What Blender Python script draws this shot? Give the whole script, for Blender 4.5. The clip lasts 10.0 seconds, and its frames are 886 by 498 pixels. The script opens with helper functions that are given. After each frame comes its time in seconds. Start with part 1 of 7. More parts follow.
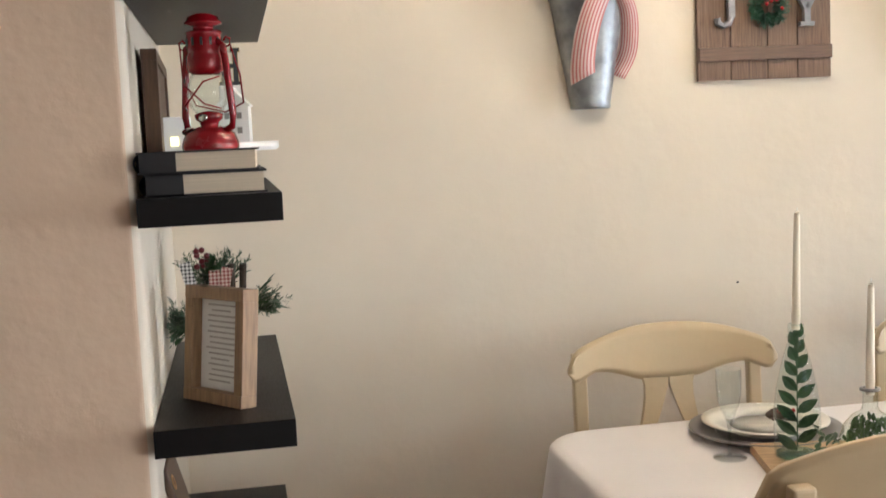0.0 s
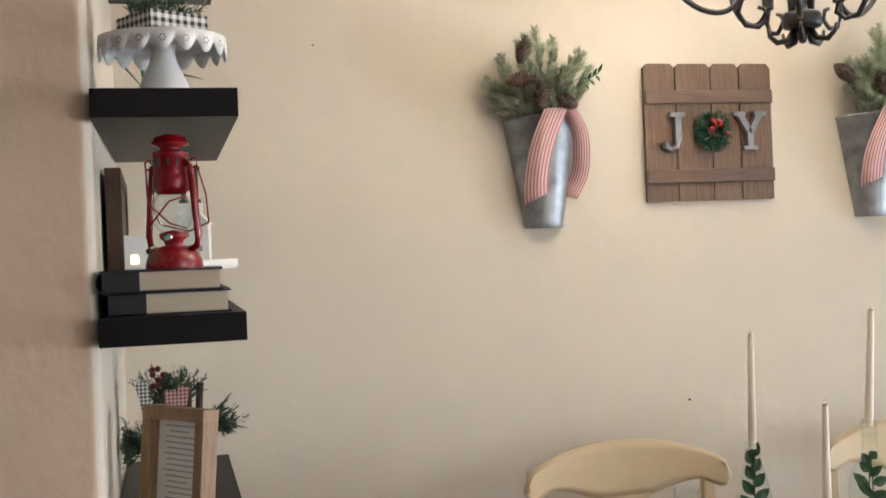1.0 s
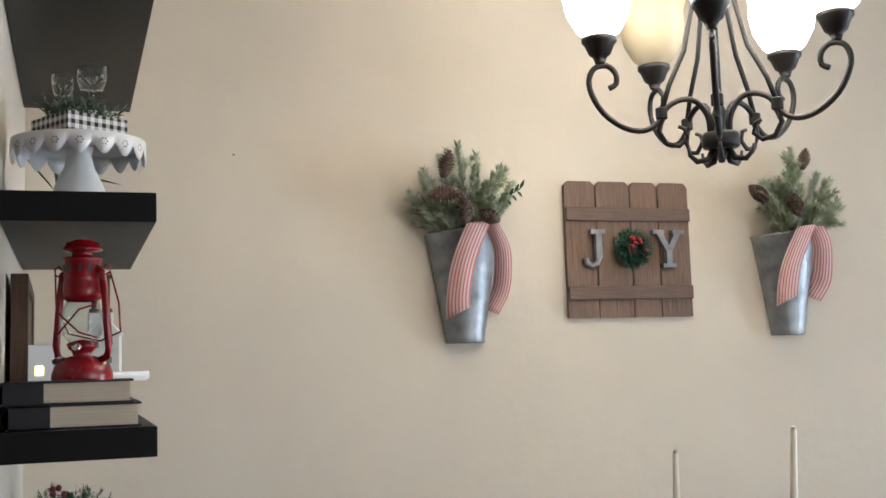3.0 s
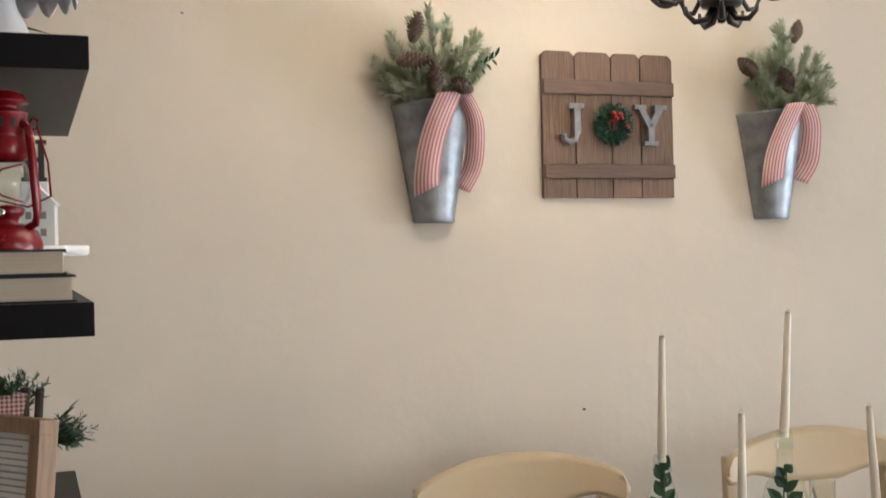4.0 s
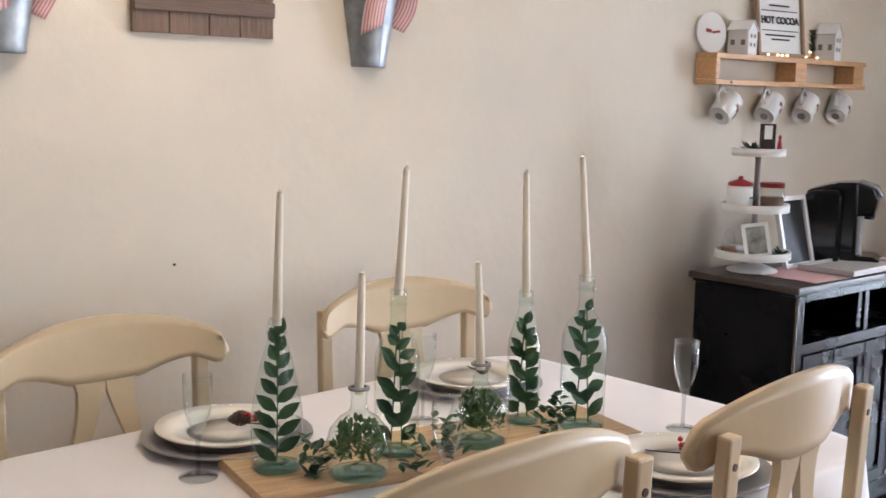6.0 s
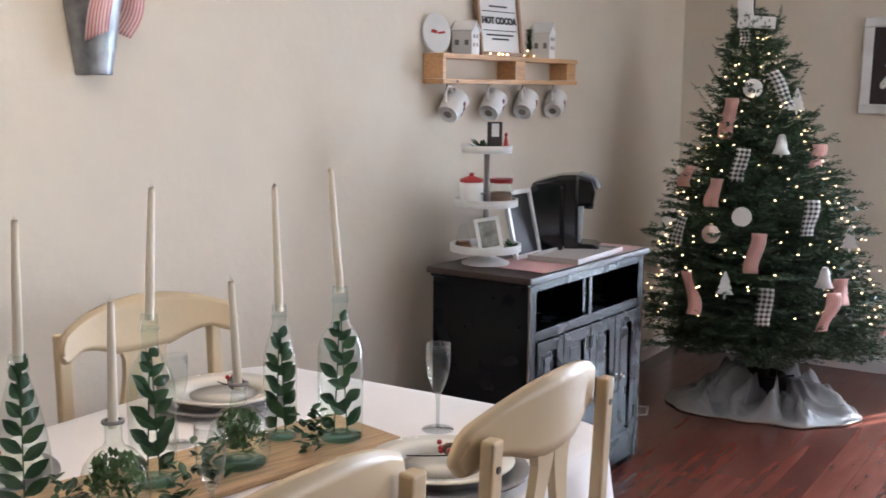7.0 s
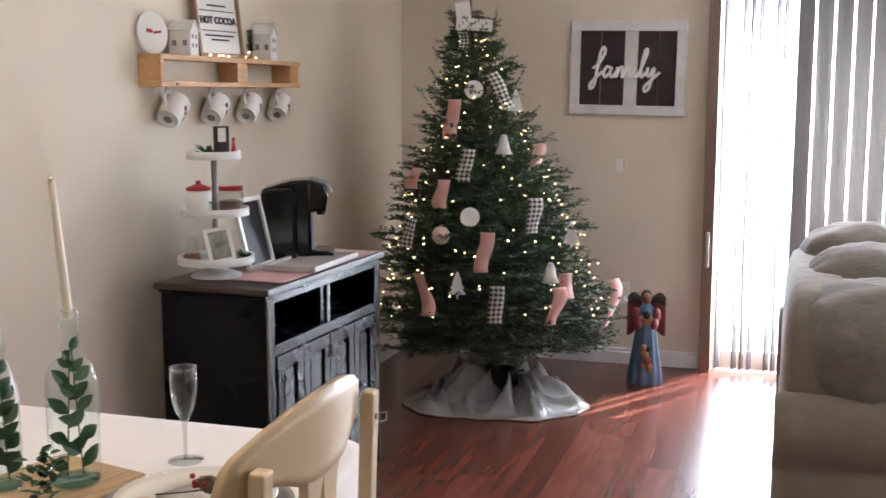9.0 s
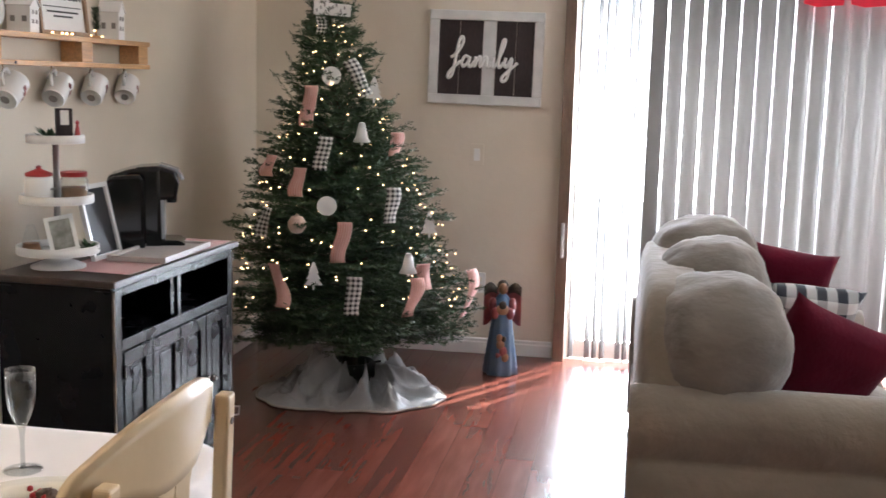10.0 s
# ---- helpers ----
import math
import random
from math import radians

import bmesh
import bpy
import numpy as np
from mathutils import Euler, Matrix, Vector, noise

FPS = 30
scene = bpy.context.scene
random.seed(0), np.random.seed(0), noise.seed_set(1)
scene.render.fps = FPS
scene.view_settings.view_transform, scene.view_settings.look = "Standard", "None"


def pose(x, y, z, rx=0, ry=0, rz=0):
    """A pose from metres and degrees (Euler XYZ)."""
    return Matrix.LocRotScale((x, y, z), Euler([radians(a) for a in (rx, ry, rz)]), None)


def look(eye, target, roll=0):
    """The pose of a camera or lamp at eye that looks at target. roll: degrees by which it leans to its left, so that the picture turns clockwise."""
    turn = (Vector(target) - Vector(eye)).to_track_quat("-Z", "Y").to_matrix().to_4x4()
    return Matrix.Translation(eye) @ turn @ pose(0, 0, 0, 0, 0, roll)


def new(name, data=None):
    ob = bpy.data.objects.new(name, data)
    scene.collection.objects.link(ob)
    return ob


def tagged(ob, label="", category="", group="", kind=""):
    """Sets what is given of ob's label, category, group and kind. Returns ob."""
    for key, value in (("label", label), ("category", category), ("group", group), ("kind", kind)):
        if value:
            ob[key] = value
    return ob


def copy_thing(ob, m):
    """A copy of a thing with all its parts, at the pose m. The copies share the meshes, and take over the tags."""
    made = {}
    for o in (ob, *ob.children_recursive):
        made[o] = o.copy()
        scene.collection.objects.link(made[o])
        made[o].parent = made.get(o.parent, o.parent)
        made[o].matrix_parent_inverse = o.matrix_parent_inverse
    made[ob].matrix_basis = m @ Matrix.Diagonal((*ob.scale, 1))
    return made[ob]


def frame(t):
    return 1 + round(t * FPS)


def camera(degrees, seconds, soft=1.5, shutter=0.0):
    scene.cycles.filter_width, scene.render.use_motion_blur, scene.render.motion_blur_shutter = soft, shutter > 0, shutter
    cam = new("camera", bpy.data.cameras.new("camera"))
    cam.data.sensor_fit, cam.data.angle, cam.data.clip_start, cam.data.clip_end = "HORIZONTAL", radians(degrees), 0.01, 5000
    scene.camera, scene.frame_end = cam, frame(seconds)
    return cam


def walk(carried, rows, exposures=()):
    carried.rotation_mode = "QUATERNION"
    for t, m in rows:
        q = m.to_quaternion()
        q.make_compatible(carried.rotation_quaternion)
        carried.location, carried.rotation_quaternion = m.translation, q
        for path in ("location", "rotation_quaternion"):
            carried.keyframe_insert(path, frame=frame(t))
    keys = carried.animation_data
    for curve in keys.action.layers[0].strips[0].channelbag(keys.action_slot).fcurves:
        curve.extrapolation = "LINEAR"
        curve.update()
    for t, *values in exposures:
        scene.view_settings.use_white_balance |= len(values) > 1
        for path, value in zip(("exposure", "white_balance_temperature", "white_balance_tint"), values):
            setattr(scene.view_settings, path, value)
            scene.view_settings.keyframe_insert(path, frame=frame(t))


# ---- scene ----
cam = camera(43.52, 10.0, shutter=0.3)
PATH = [
    (0.0, 0.1542, -2.7570, 1.4793, 84.234, 2.658, -10.762),
    (0.5, 0.1204, -2.7445, 1.4790, 87.417, 2.762, -12.707),
    (1.0, 0.1126, -2.7590, 1.4942, 89.905, 2.289, -13.870),
    (1.5, 0.1113, -2.7826, 1.4994, 92.520, 2.416, -14.728),
    (2.0, 0.1055, -2.7852, 1.4997, 94.997, 2.763, -15.937),
    (2.2, 0.1038, -2.7920, 1.5022, 95.858, 2.755, -16.341),
    (3.3, 0.1159, -2.6603, 1.4774, 95.489, 1.733, -18.956),
    (3.5, 0.1270, -2.6220, 1.4694, 94.141, 1.734, -19.315),
    (4.0, 0.1467, -2.5212, 1.4580, 90.259, 1.302, -20.513),
    (4.5, 0.1709, -2.4559, 1.4543, 87.229, 0.685, -22.280),
    (5.0, 0.1782, -2.4250, 1.4616, 84.342, -0.502, -26.377),
    (5.5, 0.1626, -2.3885, 1.4675, 82.281, -1.734, -33.918),
    (6.0, 0.1334, -2.3097, 1.4743, 81.916, -1.223, -43.516),
    (6.1, 0.1356, -2.2914, 1.4796, 81.826, -1.236, -44.504),
    (6.2, 0.1280, -2.2807, 1.4807, 81.895, -0.875, -46.922),
    (7.3, 0.0920, -2.2434, 1.5270, 81.687, -0.795, -60.587),
    (7.5, 0.0747, -2.2045, 1.5050, 81.968, -0.716, -62.954),
    (8.0, 0.0820, -2.1891, 1.5084, 81.859, -0.449, -66.795),
    (8.2, 0.0966, -2.1839, 1.5053, 81.889, -0.195, -67.920),
    (8.5, 0.1281, -2.1679, 1.5054, 82.005, 0.011, -69.641),
    (9.0, 0.2022, -2.1369, 1.4990, 81.991, -0.005, -72.799),
    (9.5, 0.2491, -2.1205, 1.4996, 81.592, -0.605, -76.395),
    (10.0, 0.2710, -2.1015, 1.5055, 81.370, -1.454, -80.222),
]
walk(cam, [(t, pose(*row)) for t, *row in PATH], [(0.0, 1.72, 6100, 9), (1.0, 1.50, 6000, 9), (2.2, 1.34, 5800, 8), (3.5, 1.26, 5550, 6), (4.0, 1.36, 5950, 10), (4.5, 1.46, 6000, 12), (5.0, 1.54, 5950, 12), (6.0, 1.56, 5750, 13), (7.6, 1.46, 5600, 13), (9.0, 1.52, 6000, 14), (10.0, 1.48, 6050, 13)])

# ---- world and light ----
world = bpy.data.worlds.new("world")
scene.world = world
world.use_nodes = True
wn = world.node_tree.nodes
sky = wn.new("ShaderNodeTexSky")
sky.sky_type = 'NISHITA'
sky.sun_disc = False
sky.sun_elevation = radians(54.8)
sky.sun_rotation = radians(122)
world.node_tree.links.new(sky.outputs[0], wn["Background"].inputs[0])
wn["Background"].inputs[1].default_value = 0.15

sun = new("sun", bpy.data.lights.new("sun", 'SUN'))
sun.data.energy = 5.0
sun.data.angle = radians(0.5)
sun.data.color = (1.0, 0.95, 0.87)
# light travels towards -x, +y and down
SUN_WAY = Vector((-0.85, 0.53, -1.42)).normalized()
sun.matrix_world = look((12, -6, 9), Vector((12, -6, 9)) + SUN_WAY)


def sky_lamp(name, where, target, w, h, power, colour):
    """Sky light in the door, or in the opening added behind the camera."""
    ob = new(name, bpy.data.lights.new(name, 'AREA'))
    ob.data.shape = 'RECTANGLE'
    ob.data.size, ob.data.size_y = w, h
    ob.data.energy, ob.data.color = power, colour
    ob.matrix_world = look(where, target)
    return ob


sky_lamp("door_daylight", (6.62, -2.95, 1.05), (0, -2.95, 1.0), 2.2, 1.9, 560, (0.90, 0.945, 1.0))
# fill lamp behind the camera, in an opening added to the unseen wall
sky_lamp("rear_fill_light", (4.1, -5.62, 1.55), (1.4, 0, 1.4), 2.6, 1.4, 4, (0.86, 0.93, 1.0))

# ---- materials ----
def mat(name, col, rough=0.6, metal=0.0, var=0.12, scale=8.0, bump=0.0, bscale=60.0, spec=0.5, col2=None, stretch=None, trans=0.0, sheen=0.0, rand=0.0, bdist=0.01, rvar=0.08):
    """A procedural surface: two-tone noise, roughness variation and fine relief."""
    m = bpy.data.materials.new(name)
    m.use_nodes = True
    nt = m.node_tree
    n, l = nt.nodes, nt.links
    p = n["Principled BSDF"]
    p.inputs["Roughness"].default_value = rough
    p.inputs["Metallic"].default_value = metal
    p.inputs["Specular IOR Level"].default_value = spec
    if sheen:
        p.inputs["Sheen Weight"].default_value = sheen
    tc = n.new("ShaderNodeTexCoord")
    mp = n.new("ShaderNodeMapping")
    l.new(tc.outputs["Object"], mp.inputs[0])
    if stretch:
        mp.inputs["Scale"].default_value = stretch
    nz = n.new("ShaderNodeTexNoise")
    nz.inputs["Scale"].default_value = scale
    nz.inputs["Detail"].default_value = 6
    l.new(mp.outputs[0], nz.inputs[0])
    ramp = n.new("ShaderNodeValToRGB")
    c2 = col2 or tuple(c * (1 - var * 2) for c in col)
    ramp.color_ramp.elements[0].position = 0.3
    ramp.color_ramp.elements[1].position = 0.7
    ramp.color_ramp.elements[0].color = (*c2, 1)
    ramp.color_ramp.elements[1].color = (*col, 1)
    l.new(nz.outputs[0], ramp.inputs[0])
    out = ramp.outputs[0]
    if rand:
        oi = n.new("ShaderNodeObjectInfo")
        hsv = n.new("ShaderNodeHueSaturation")
        mr = n.new("ShaderNodeMapRange")
        mr.inputs["To Min"].default_value = 1 - rand
        mr.inputs["To Max"].default_value = 1 + rand
        l.new(oi.outputs["Random"], mr.inputs[0])
        sc = n.new("ShaderNodeVectorMath")
        sc.operation = 'SCALE'
        sc.inputs[0].default_value = (37.0, 11.0, 23.0)
        l.new(oi.outputs["Random"], sc.inputs["Scale"])
        l.new(sc.outputs[0], mp.inputs["Location"])
        l.new(mr.outputs[0], hsv.inputs["Value"])
        l.new(out, hsv.inputs["Color"])
        out = hsv.outputs[0]
    l.new(out, p.inputs["Base Color"])
    rr = n.new("ShaderNodeMapRange")
    rr.inputs["To Min"].default_value = max(0.02, rough - rvar)
    rr.inputs["To Max"].default_value = min(1, rough + rvar)
    l.new(nz.outputs[0], rr.inputs[0])
    l.new(rr.outputs[0], p.inputs["Roughness"])
    if bump:
        b = n.new("ShaderNodeBump")
        nb = n.new("ShaderNodeTexNoise")
        nb.inputs["Scale"].default_value = bscale
        nb.inputs["Detail"].default_value = 4
        l.new(mp.outputs[0], nb.inputs[0])
        l.new(nb.outputs[0], b.inputs["Height"])
        b.inputs["Strength"].default_value = bump
        b.inputs["Distance"].default_value = bdist
        l.new(b.outputs[0], p.inputs["Normal"])
    if trans:
        tr = n.new("ShaderNodeBsdfTranslucent")
        l.new(out, tr.inputs["Color"])
        mx = n.new("ShaderNodeMixShader")
        mx.inputs[0].default_value = trans
        l.new(p.outputs[0], mx.inputs[1])
        l.new(tr.outputs[0], mx.inputs[2])
        l.new(mx.outputs[0], n["Material Output"].inputs["Surface"])
    return m


def stripes(name, a, b, freq, axis=0, rough=0.8, check=False):
    """Woven stripes or gingham along the mesh's own UVs."""
    m = mat(name, a, rough, var=0.05, scale=40, bump=0.15, bscale=300)
    nt = m.node_tree
    n, l = nt.nodes, nt.links
    uv = n.new("ShaderNodeUVMap")
    sep = n.new("ShaderNodeSeparateXYZ")
    l.new(uv.outputs[0], sep.inputs[0])

    def band(k):
        mu = n.new("ShaderNodeMath"); mu.operation = 'MULTIPLY'; mu.inputs[1].default_value = freq
        l.new(sep.outputs[k], mu.inputs[0])
        fr = n.new("ShaderNodeMath"); fr.operation = 'FRACT'
        l.new(mu.outputs[0], fr.inputs[0])
        gt = n.new("ShaderNodeMath"); gt.operation = 'GREATER_THAN'; gt.inputs[1].default_value = 0.5
        l.new(fr.outputs[0], gt.inputs[0])
        return gt.outputs[0]
    f = band(axis)
    if check:
        ad = n.new("ShaderNodeMath"); ad.operation = 'ADD'
        l.new(f, ad.inputs[0]); l.new(band(1 - axis), ad.inputs[1])
        dv = n.new("ShaderNodeMath"); dv.operation = 'MULTIPLY'; dv.inputs[1].default_value = 0.5
        l.new(ad.outputs[0], dv.inputs[0])
        f = dv.outputs[0]
    mx = n.new("ShaderNodeMix"); mx.data_type = 'RGBA'
    l.new(f, mx.inputs[0])
    mx.inputs[6].default_value = (*a, 1)
    mx.inputs[7].default_value = (*b, 1)
    l.new(mx.outputs[2], n["Principled BSDF"].inputs["Base Color"])
    return m


def thin_glass(name, tint):
    """A thin clear wall: see-through, with gloss that grows towards the rim."""
    m = bpy.data.materials.new(name)
    m.use_nodes = True
    n, l = m.node_tree.nodes, m.node_tree.links
    n.remove(n["Principled BSDF"])
    tr = n.new("ShaderNodeBsdfTransparent")
    tr.inputs[0].default_value = (*tint, 1)
    gl = n.new("ShaderNodeBsdfGlossy")
    gl.inputs["Roughness"].default_value = 0.03
    lw = n.new("ShaderNodeLayerWeight")
    pw = n.new("ShaderNodeMath")
    pw.operation = 'POWER'
    pw.inputs[1].default_value = 3.5
    l.new(lw.outputs["Facing"], pw.inputs[0])
    ml = n.new("ShaderNodeMath")
    ml.operation = 'MULTIPLY_ADD'
    ml.inputs[1].default_value = 0.75
    ml.inputs[2].default_value = 0.03
    l.new(pw.outputs[0], ml.inputs[0])
    mx = n.new("ShaderNodeMixShader")
    l.new(ml.outputs[0], mx.inputs[0])
    l.new(tr.outputs[0], mx.inputs[1])
    l.new(gl.outputs[0], mx.inputs[2])
    l.new(mx.outputs[0], n["Material Output"].inputs["Surface"])
    return m


def glow(name, col, strength):
    m = bpy.data.materials.new(name)
    m.use_nodes = True
    p = m.node_tree.nodes["Principled BSDF"]
    p.inputs["Base Color"].default_value = (*col, 1)
    p.inputs["Emission Color"].default_value = (*col, 1)
    p.inputs["Emission Strength"].default_value = strength
    return m


M = dict(
    wall=mat("cream_paint", (0.70, 0.62, 0.51), 0.75, var=0.03, scale=3, bump=0.15, bscale=24, spec=0.3),
    tan_wall=mat("tan_knockdown", (0.68, 0.51, 0.37), 0.75, var=0.04, scale=3, bump=0.4, bscale=17, spec=0.3),
    ceiling=mat("ceiling_paint", (0.78, 0.76, 0.72), 0.8, var=0.02, bump=0.2, bscale=80),
    trim=mat("white_trim", (0.78, 0.76, 0.73), 0.4, var=0.03),
    floor_gap=mat("floor_joint", (0.10, 0.045, 0.03), 0.9, var=0.1, spec=0.05),
    plank=mat("cherry_laminate", (0.165, 0.054, 0.037), 0.23, spec=0.5, var=0.2, scale=4, col2=(0.115, 0.035, 0.024), stretch=(0.8, 6, 6), rand=0.25, rvar=0.03),
    black_shelf=mat("black_brown_veneer", (0.005, 0.004, 0.004), 0.45, var=0.2, scale=20, stretch=(30, 2, 30), bump=0.05, bscale=120, spec=0.22),
    cream_wood=mat("cream_lacquer", (0.60, 0.46, 0.28), 0.42, var=0.05, scale=6, bump=0.04, bscale=50),
    cloth=mat("tablecloth_cotton", (0.86, 0.81, 0.79), 0.9, var=0.02, scale=6, bump=0.12, bscale=500, sheen=0.2),
    cab_black=mat("worn_black_paint", (0.0035, 0.0038, 0.0052), 0.26, spec=0.15, var=0.2, scale=10, bump=0.08, bscale=35),
    cab_edge=mat("worn_edge_wood", (0.16, 0.10, 0.06), 0.5, var=0.4, scale=30),
    cab_top=mat("dark_stained_top", (0.045, 0.026, 0.018), 0.4, var=0.3, scale=8, stretch=(2, 20, 20), bump=0.06, bscale=60),
    chrome=mat("brushed_nickel", (0.7, 0.68, 0.66), 0.2, metal=1.0, var=0.03),
    pine=mat("knotty_pine", (0.66, 0.38, 0.17), 0.5, var=0.15, scale=4, stretch=(3, 30, 30), bump=0.06, bscale=40, rand=0.12),
    galv=mat("galvanised_steel", (0.40, 0.42, 0.44), 0.46, metal=0.85, var=0.25, scale=22, bump=0.05, bscale=40),
    sign_wood=mat("walnut_board", (0.170, 0.105, 0.066), 0.65, var=0.25, scale=6, stretch=(55, 55, 2.5), bump=0.12, bscale=30, col2=(0.075, 0.040, 0.023), rand=0.2),
    batten=mat("walnut_batten", (0.135, 0.080, 0.052), 0.6, var=0.2, scale=6, stretch=(2.5, 40, 40), bump=0.08, bscale=30),
    letter=mat("grey_zinc", (0.24, 0.24, 0.25), 0.5, metal=0.3, var=0.2, scale=40),
    gilt=mat("gilt_edge", (0.60, 0.42, 0.16), 0.35, metal=0.8, var=0.1),
    red_berry=mat("red_berry", (0.45, 0.015, 0.02), 0.3),
    fir=mat("fir_needles", (0.058, 0.105, 0.046), 0.5, var=0.3, scale=9, col2=(0.018, 0.044, 0.020)),
    wreath_green=mat("wreath_needles", (0.035, 0.125, 0.065), 0.55, var=0.3, scale=60, col2=(0.012, 0.055, 0.03)),
    frosted=mat("frosted_needles", (0.60, 0.62, 0.47), 0.7, var=0.3, scale=30, col2=(0.22, 0.28, 0.15)),
    leaf=mat("green_leaf", (0.035, 0.10, 0.03), 0.4, var=0.3, scale=25, col2=(0.012, 0.04, 0.012)),
    cone=mat("pine_cone", (0.26, 0.18, 0.135), 0.8, var=0.3, scale=40, bump=0.3, bscale=90),
    bark=mat("bark", (0.07, 0.05, 0.035), 0.9, var=0.3, scale=15, bump=0.4, bscale=40),
    iron=mat("dark_iron", (0.055, 0.05, 0.047), 0.45, metal=0.7, var=0.2, scale=18, bump=0.06, bscale=60),
    red_paint=mat("red_enamel", (0.24, 0.003, 0.008), 0.25, metal=0.0, var=0.12, scale=15, bump=0.04, bscale=60),
    white=mat("white_ceramic", (0.80, 0.79, 0.77), 0.3, var=0.02),
    plate=mat("cream_stoneware", (0.82, 0.77, 0.67), 0.25, var=0.02),
    charger=mat("grey_charger", (0.27, 0.25, 0.24), 0.45, metal=0.3, var=0.08, scale=30),
    candle=mat("ivory_wax", (0.88, 0.79, 0.64), 0.45, var=0.03),
    board=mat("cutting_board_wood", (0.58, 0.38, 0.20), 0.6, var=0.2, scale=5, stretch=(2, 22, 22), bump=0.1, bscale=50),
    paper=mat("white_paper", (0.82, 0.81, 0.78), 0.8, var=0.02),
    page=mat("book_pages", (0.66, 0.55, 0.41), 0.85, var=0.08, scale=4, stretch=(1, 1, 160)),
    book=mat("dark_cloth_cover", (0.014, 0.013, 0.015), 0.6, var=0.1),
    oak=mat("oak_frame", (0.36, 0.22, 0.12), 0.55, var=0.2, scale=6, stretch=(25, 25, 3), bump=0.08, bscale=60),
    brown=mat("dark_walnut", (0.10, 0.052, 0.028), 0.5, var=0.25, scale=6, stretch=(25, 25, 3)),
    ink=mat("black_print", (0.03, 0.03, 0.03), 0.7),
    pallet_white=mat("white_wash", (0.70, 0.69, 0.67), 0.6, var=0.08, scale=12),
    plum=mat("dark_plum_board", (0.040, 0.022, 0.022), 0.6, var=0.35, scale=9, stretch=(30, 30, 3)),
    black_gloss=mat("black_gloss_plastic", (0.004, 0.0045, 0.005), 0.07, var=0.05, spec=0.4),
    grey_plastic=mat("silver_plastic", (0.45, 0.48, 0.50), 0.25, metal=0.5),
    red_lid=mat("red_lid", (0.45, 0.03, 0.03), 0.35),
    cocoa=mat("cocoa_powder", (0.24, 0.13, 0.08), 0.9),
    sofa=mat("taupe_microfibre", (0.225, 0.185, 0.138), 0.92, var=0.12, scale=5, bump=0.35, bscale=12, sheen=0.3, bdist=0.03),
    cushion=mat("grey_taupe_microfibre", (0.205, 0.175, 0.142), 0.92, var=0.14, scale=6, bump=0.4, bscale=5, stretch=(1.3, 1, 1.9), sheen=0.3, bdist=0.05),
    wine=mat("wine_red_fabric", (0.095, 0.003, 0.014), 0.9, var=0.12, bump=0.3, bscale=60, spec=0.15, sheen=0.05),
    banner=mat("red_banner_cloth", (0.50, 0.012, 0.03), 0.9, var=0.1, scale=20),
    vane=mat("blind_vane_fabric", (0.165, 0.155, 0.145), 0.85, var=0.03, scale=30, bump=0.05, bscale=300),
    jamb=mat("wooden_jamb", (0.29, 0.20, 0.145), 0.5, var=0.15, scale=6, stretch=(30, 30, 3)),
    skirt=mat("grey_linen", (0.42, 0.42, 0.42), 0.42, spec=0.5, var=0.15, scale=8, bump=0.15, bscale=200),
    hem=mat("skirt_hem", (0.50, 0.46, 0.40), 0.8, var=0.1, scale=40),
    stand=mat("dark_stand", (0.015, 0.02, 0.018), 0.5),
    blue_glaze=mat("blue_glaze", (0.055, 0.115, 0.22), 0.45, var=0.3, scale=14, col2=(0.10, 0.16, 0.22)),
    rust=mat("rust_red_glaze", (0.30, 0.055, 0.045), 0.5, var=0.35, scale=20, col2=(0.16, 0.04, 0.05)),
    tan_glaze=mat("tan_glaze", (0.46, 0.22, 0.11), 0.5, var=0.3, scale=20),
    concrete=mat("patio_concrete", (0.62, 0.60, 0.57), 0.9, var=0.06, scale=4),
    grass=mat("lawn", (0.10, 0.16, 0.05), 0.9, var=0.3, scale=6),
    backdrop_glow=glow("glowing_backdrop", (1.0, 0.98, 0.95), 3.2),
    shade=glow("lit_frosted_shade", (1.0, 0.88, 0.72), 5.0),
    shade_off=mat("frosted_glass", (0.78, 0.70, 0.52), 0.35, var=0.04, trans=0.5),
    bulb=glow("warm_fairy_light", (1.0, 0.64, 0.28), 5.0),
    lit=glow("tiny_lit_window", (1.0, 0.85, 0.35), 1.2),
    glass=thin_glass("clear_glass", (0.97, 0.985, 0.98)),
    base_glass=thin_glass("turquoise_glass", (0.66, 0.86, 0.83)),
    stem_glass=thin_glass("thick_clear_glass", (0.86, 0.88, 0.88)),
    aqua_glass=thin_glass("aqua_glass", (0.93, 0.97, 0.96)),
    green_glass=thin_glass("pale_green_glass", (0.93, 0.965, 0.945)),
    herb=mat("pale_herb", (0.14, 0.24, 0.075), 0.5, var=0.3, scale=30, col2=(0.04, 0.09, 0.025), trans=0.3),
    wet_leaf=mat("leaf_in_bottle", (0.045, 0.125, 0.036), 0.4, var=0.3, scale=18, col2=(0.008, 0.034, 0.012), trans=0.2),
    red_stripe=stripes("red_ticking", (0.70, 0.56, 0.53), (0.55, 0.20, 0.20), 7.0),
    pink_stripe=stripes("faded_red_ticking", (0.72, 0.46, 0.40), (0.62, 0.30, 0.26), 6.0),
    gingham=stripes("black_gingham", (0.70, 0.68, 0.64), (0.012, 0.012, 0.014), 3.0, check=True),
    red_check=stripes("red_check", (0.55, 0.42, 0.36), (0.20, 0.03, 0.03), 3.0, check=True),
    berry_dark=mat("dark_berry", (0.14, 0.010, 0.016), 0.35),
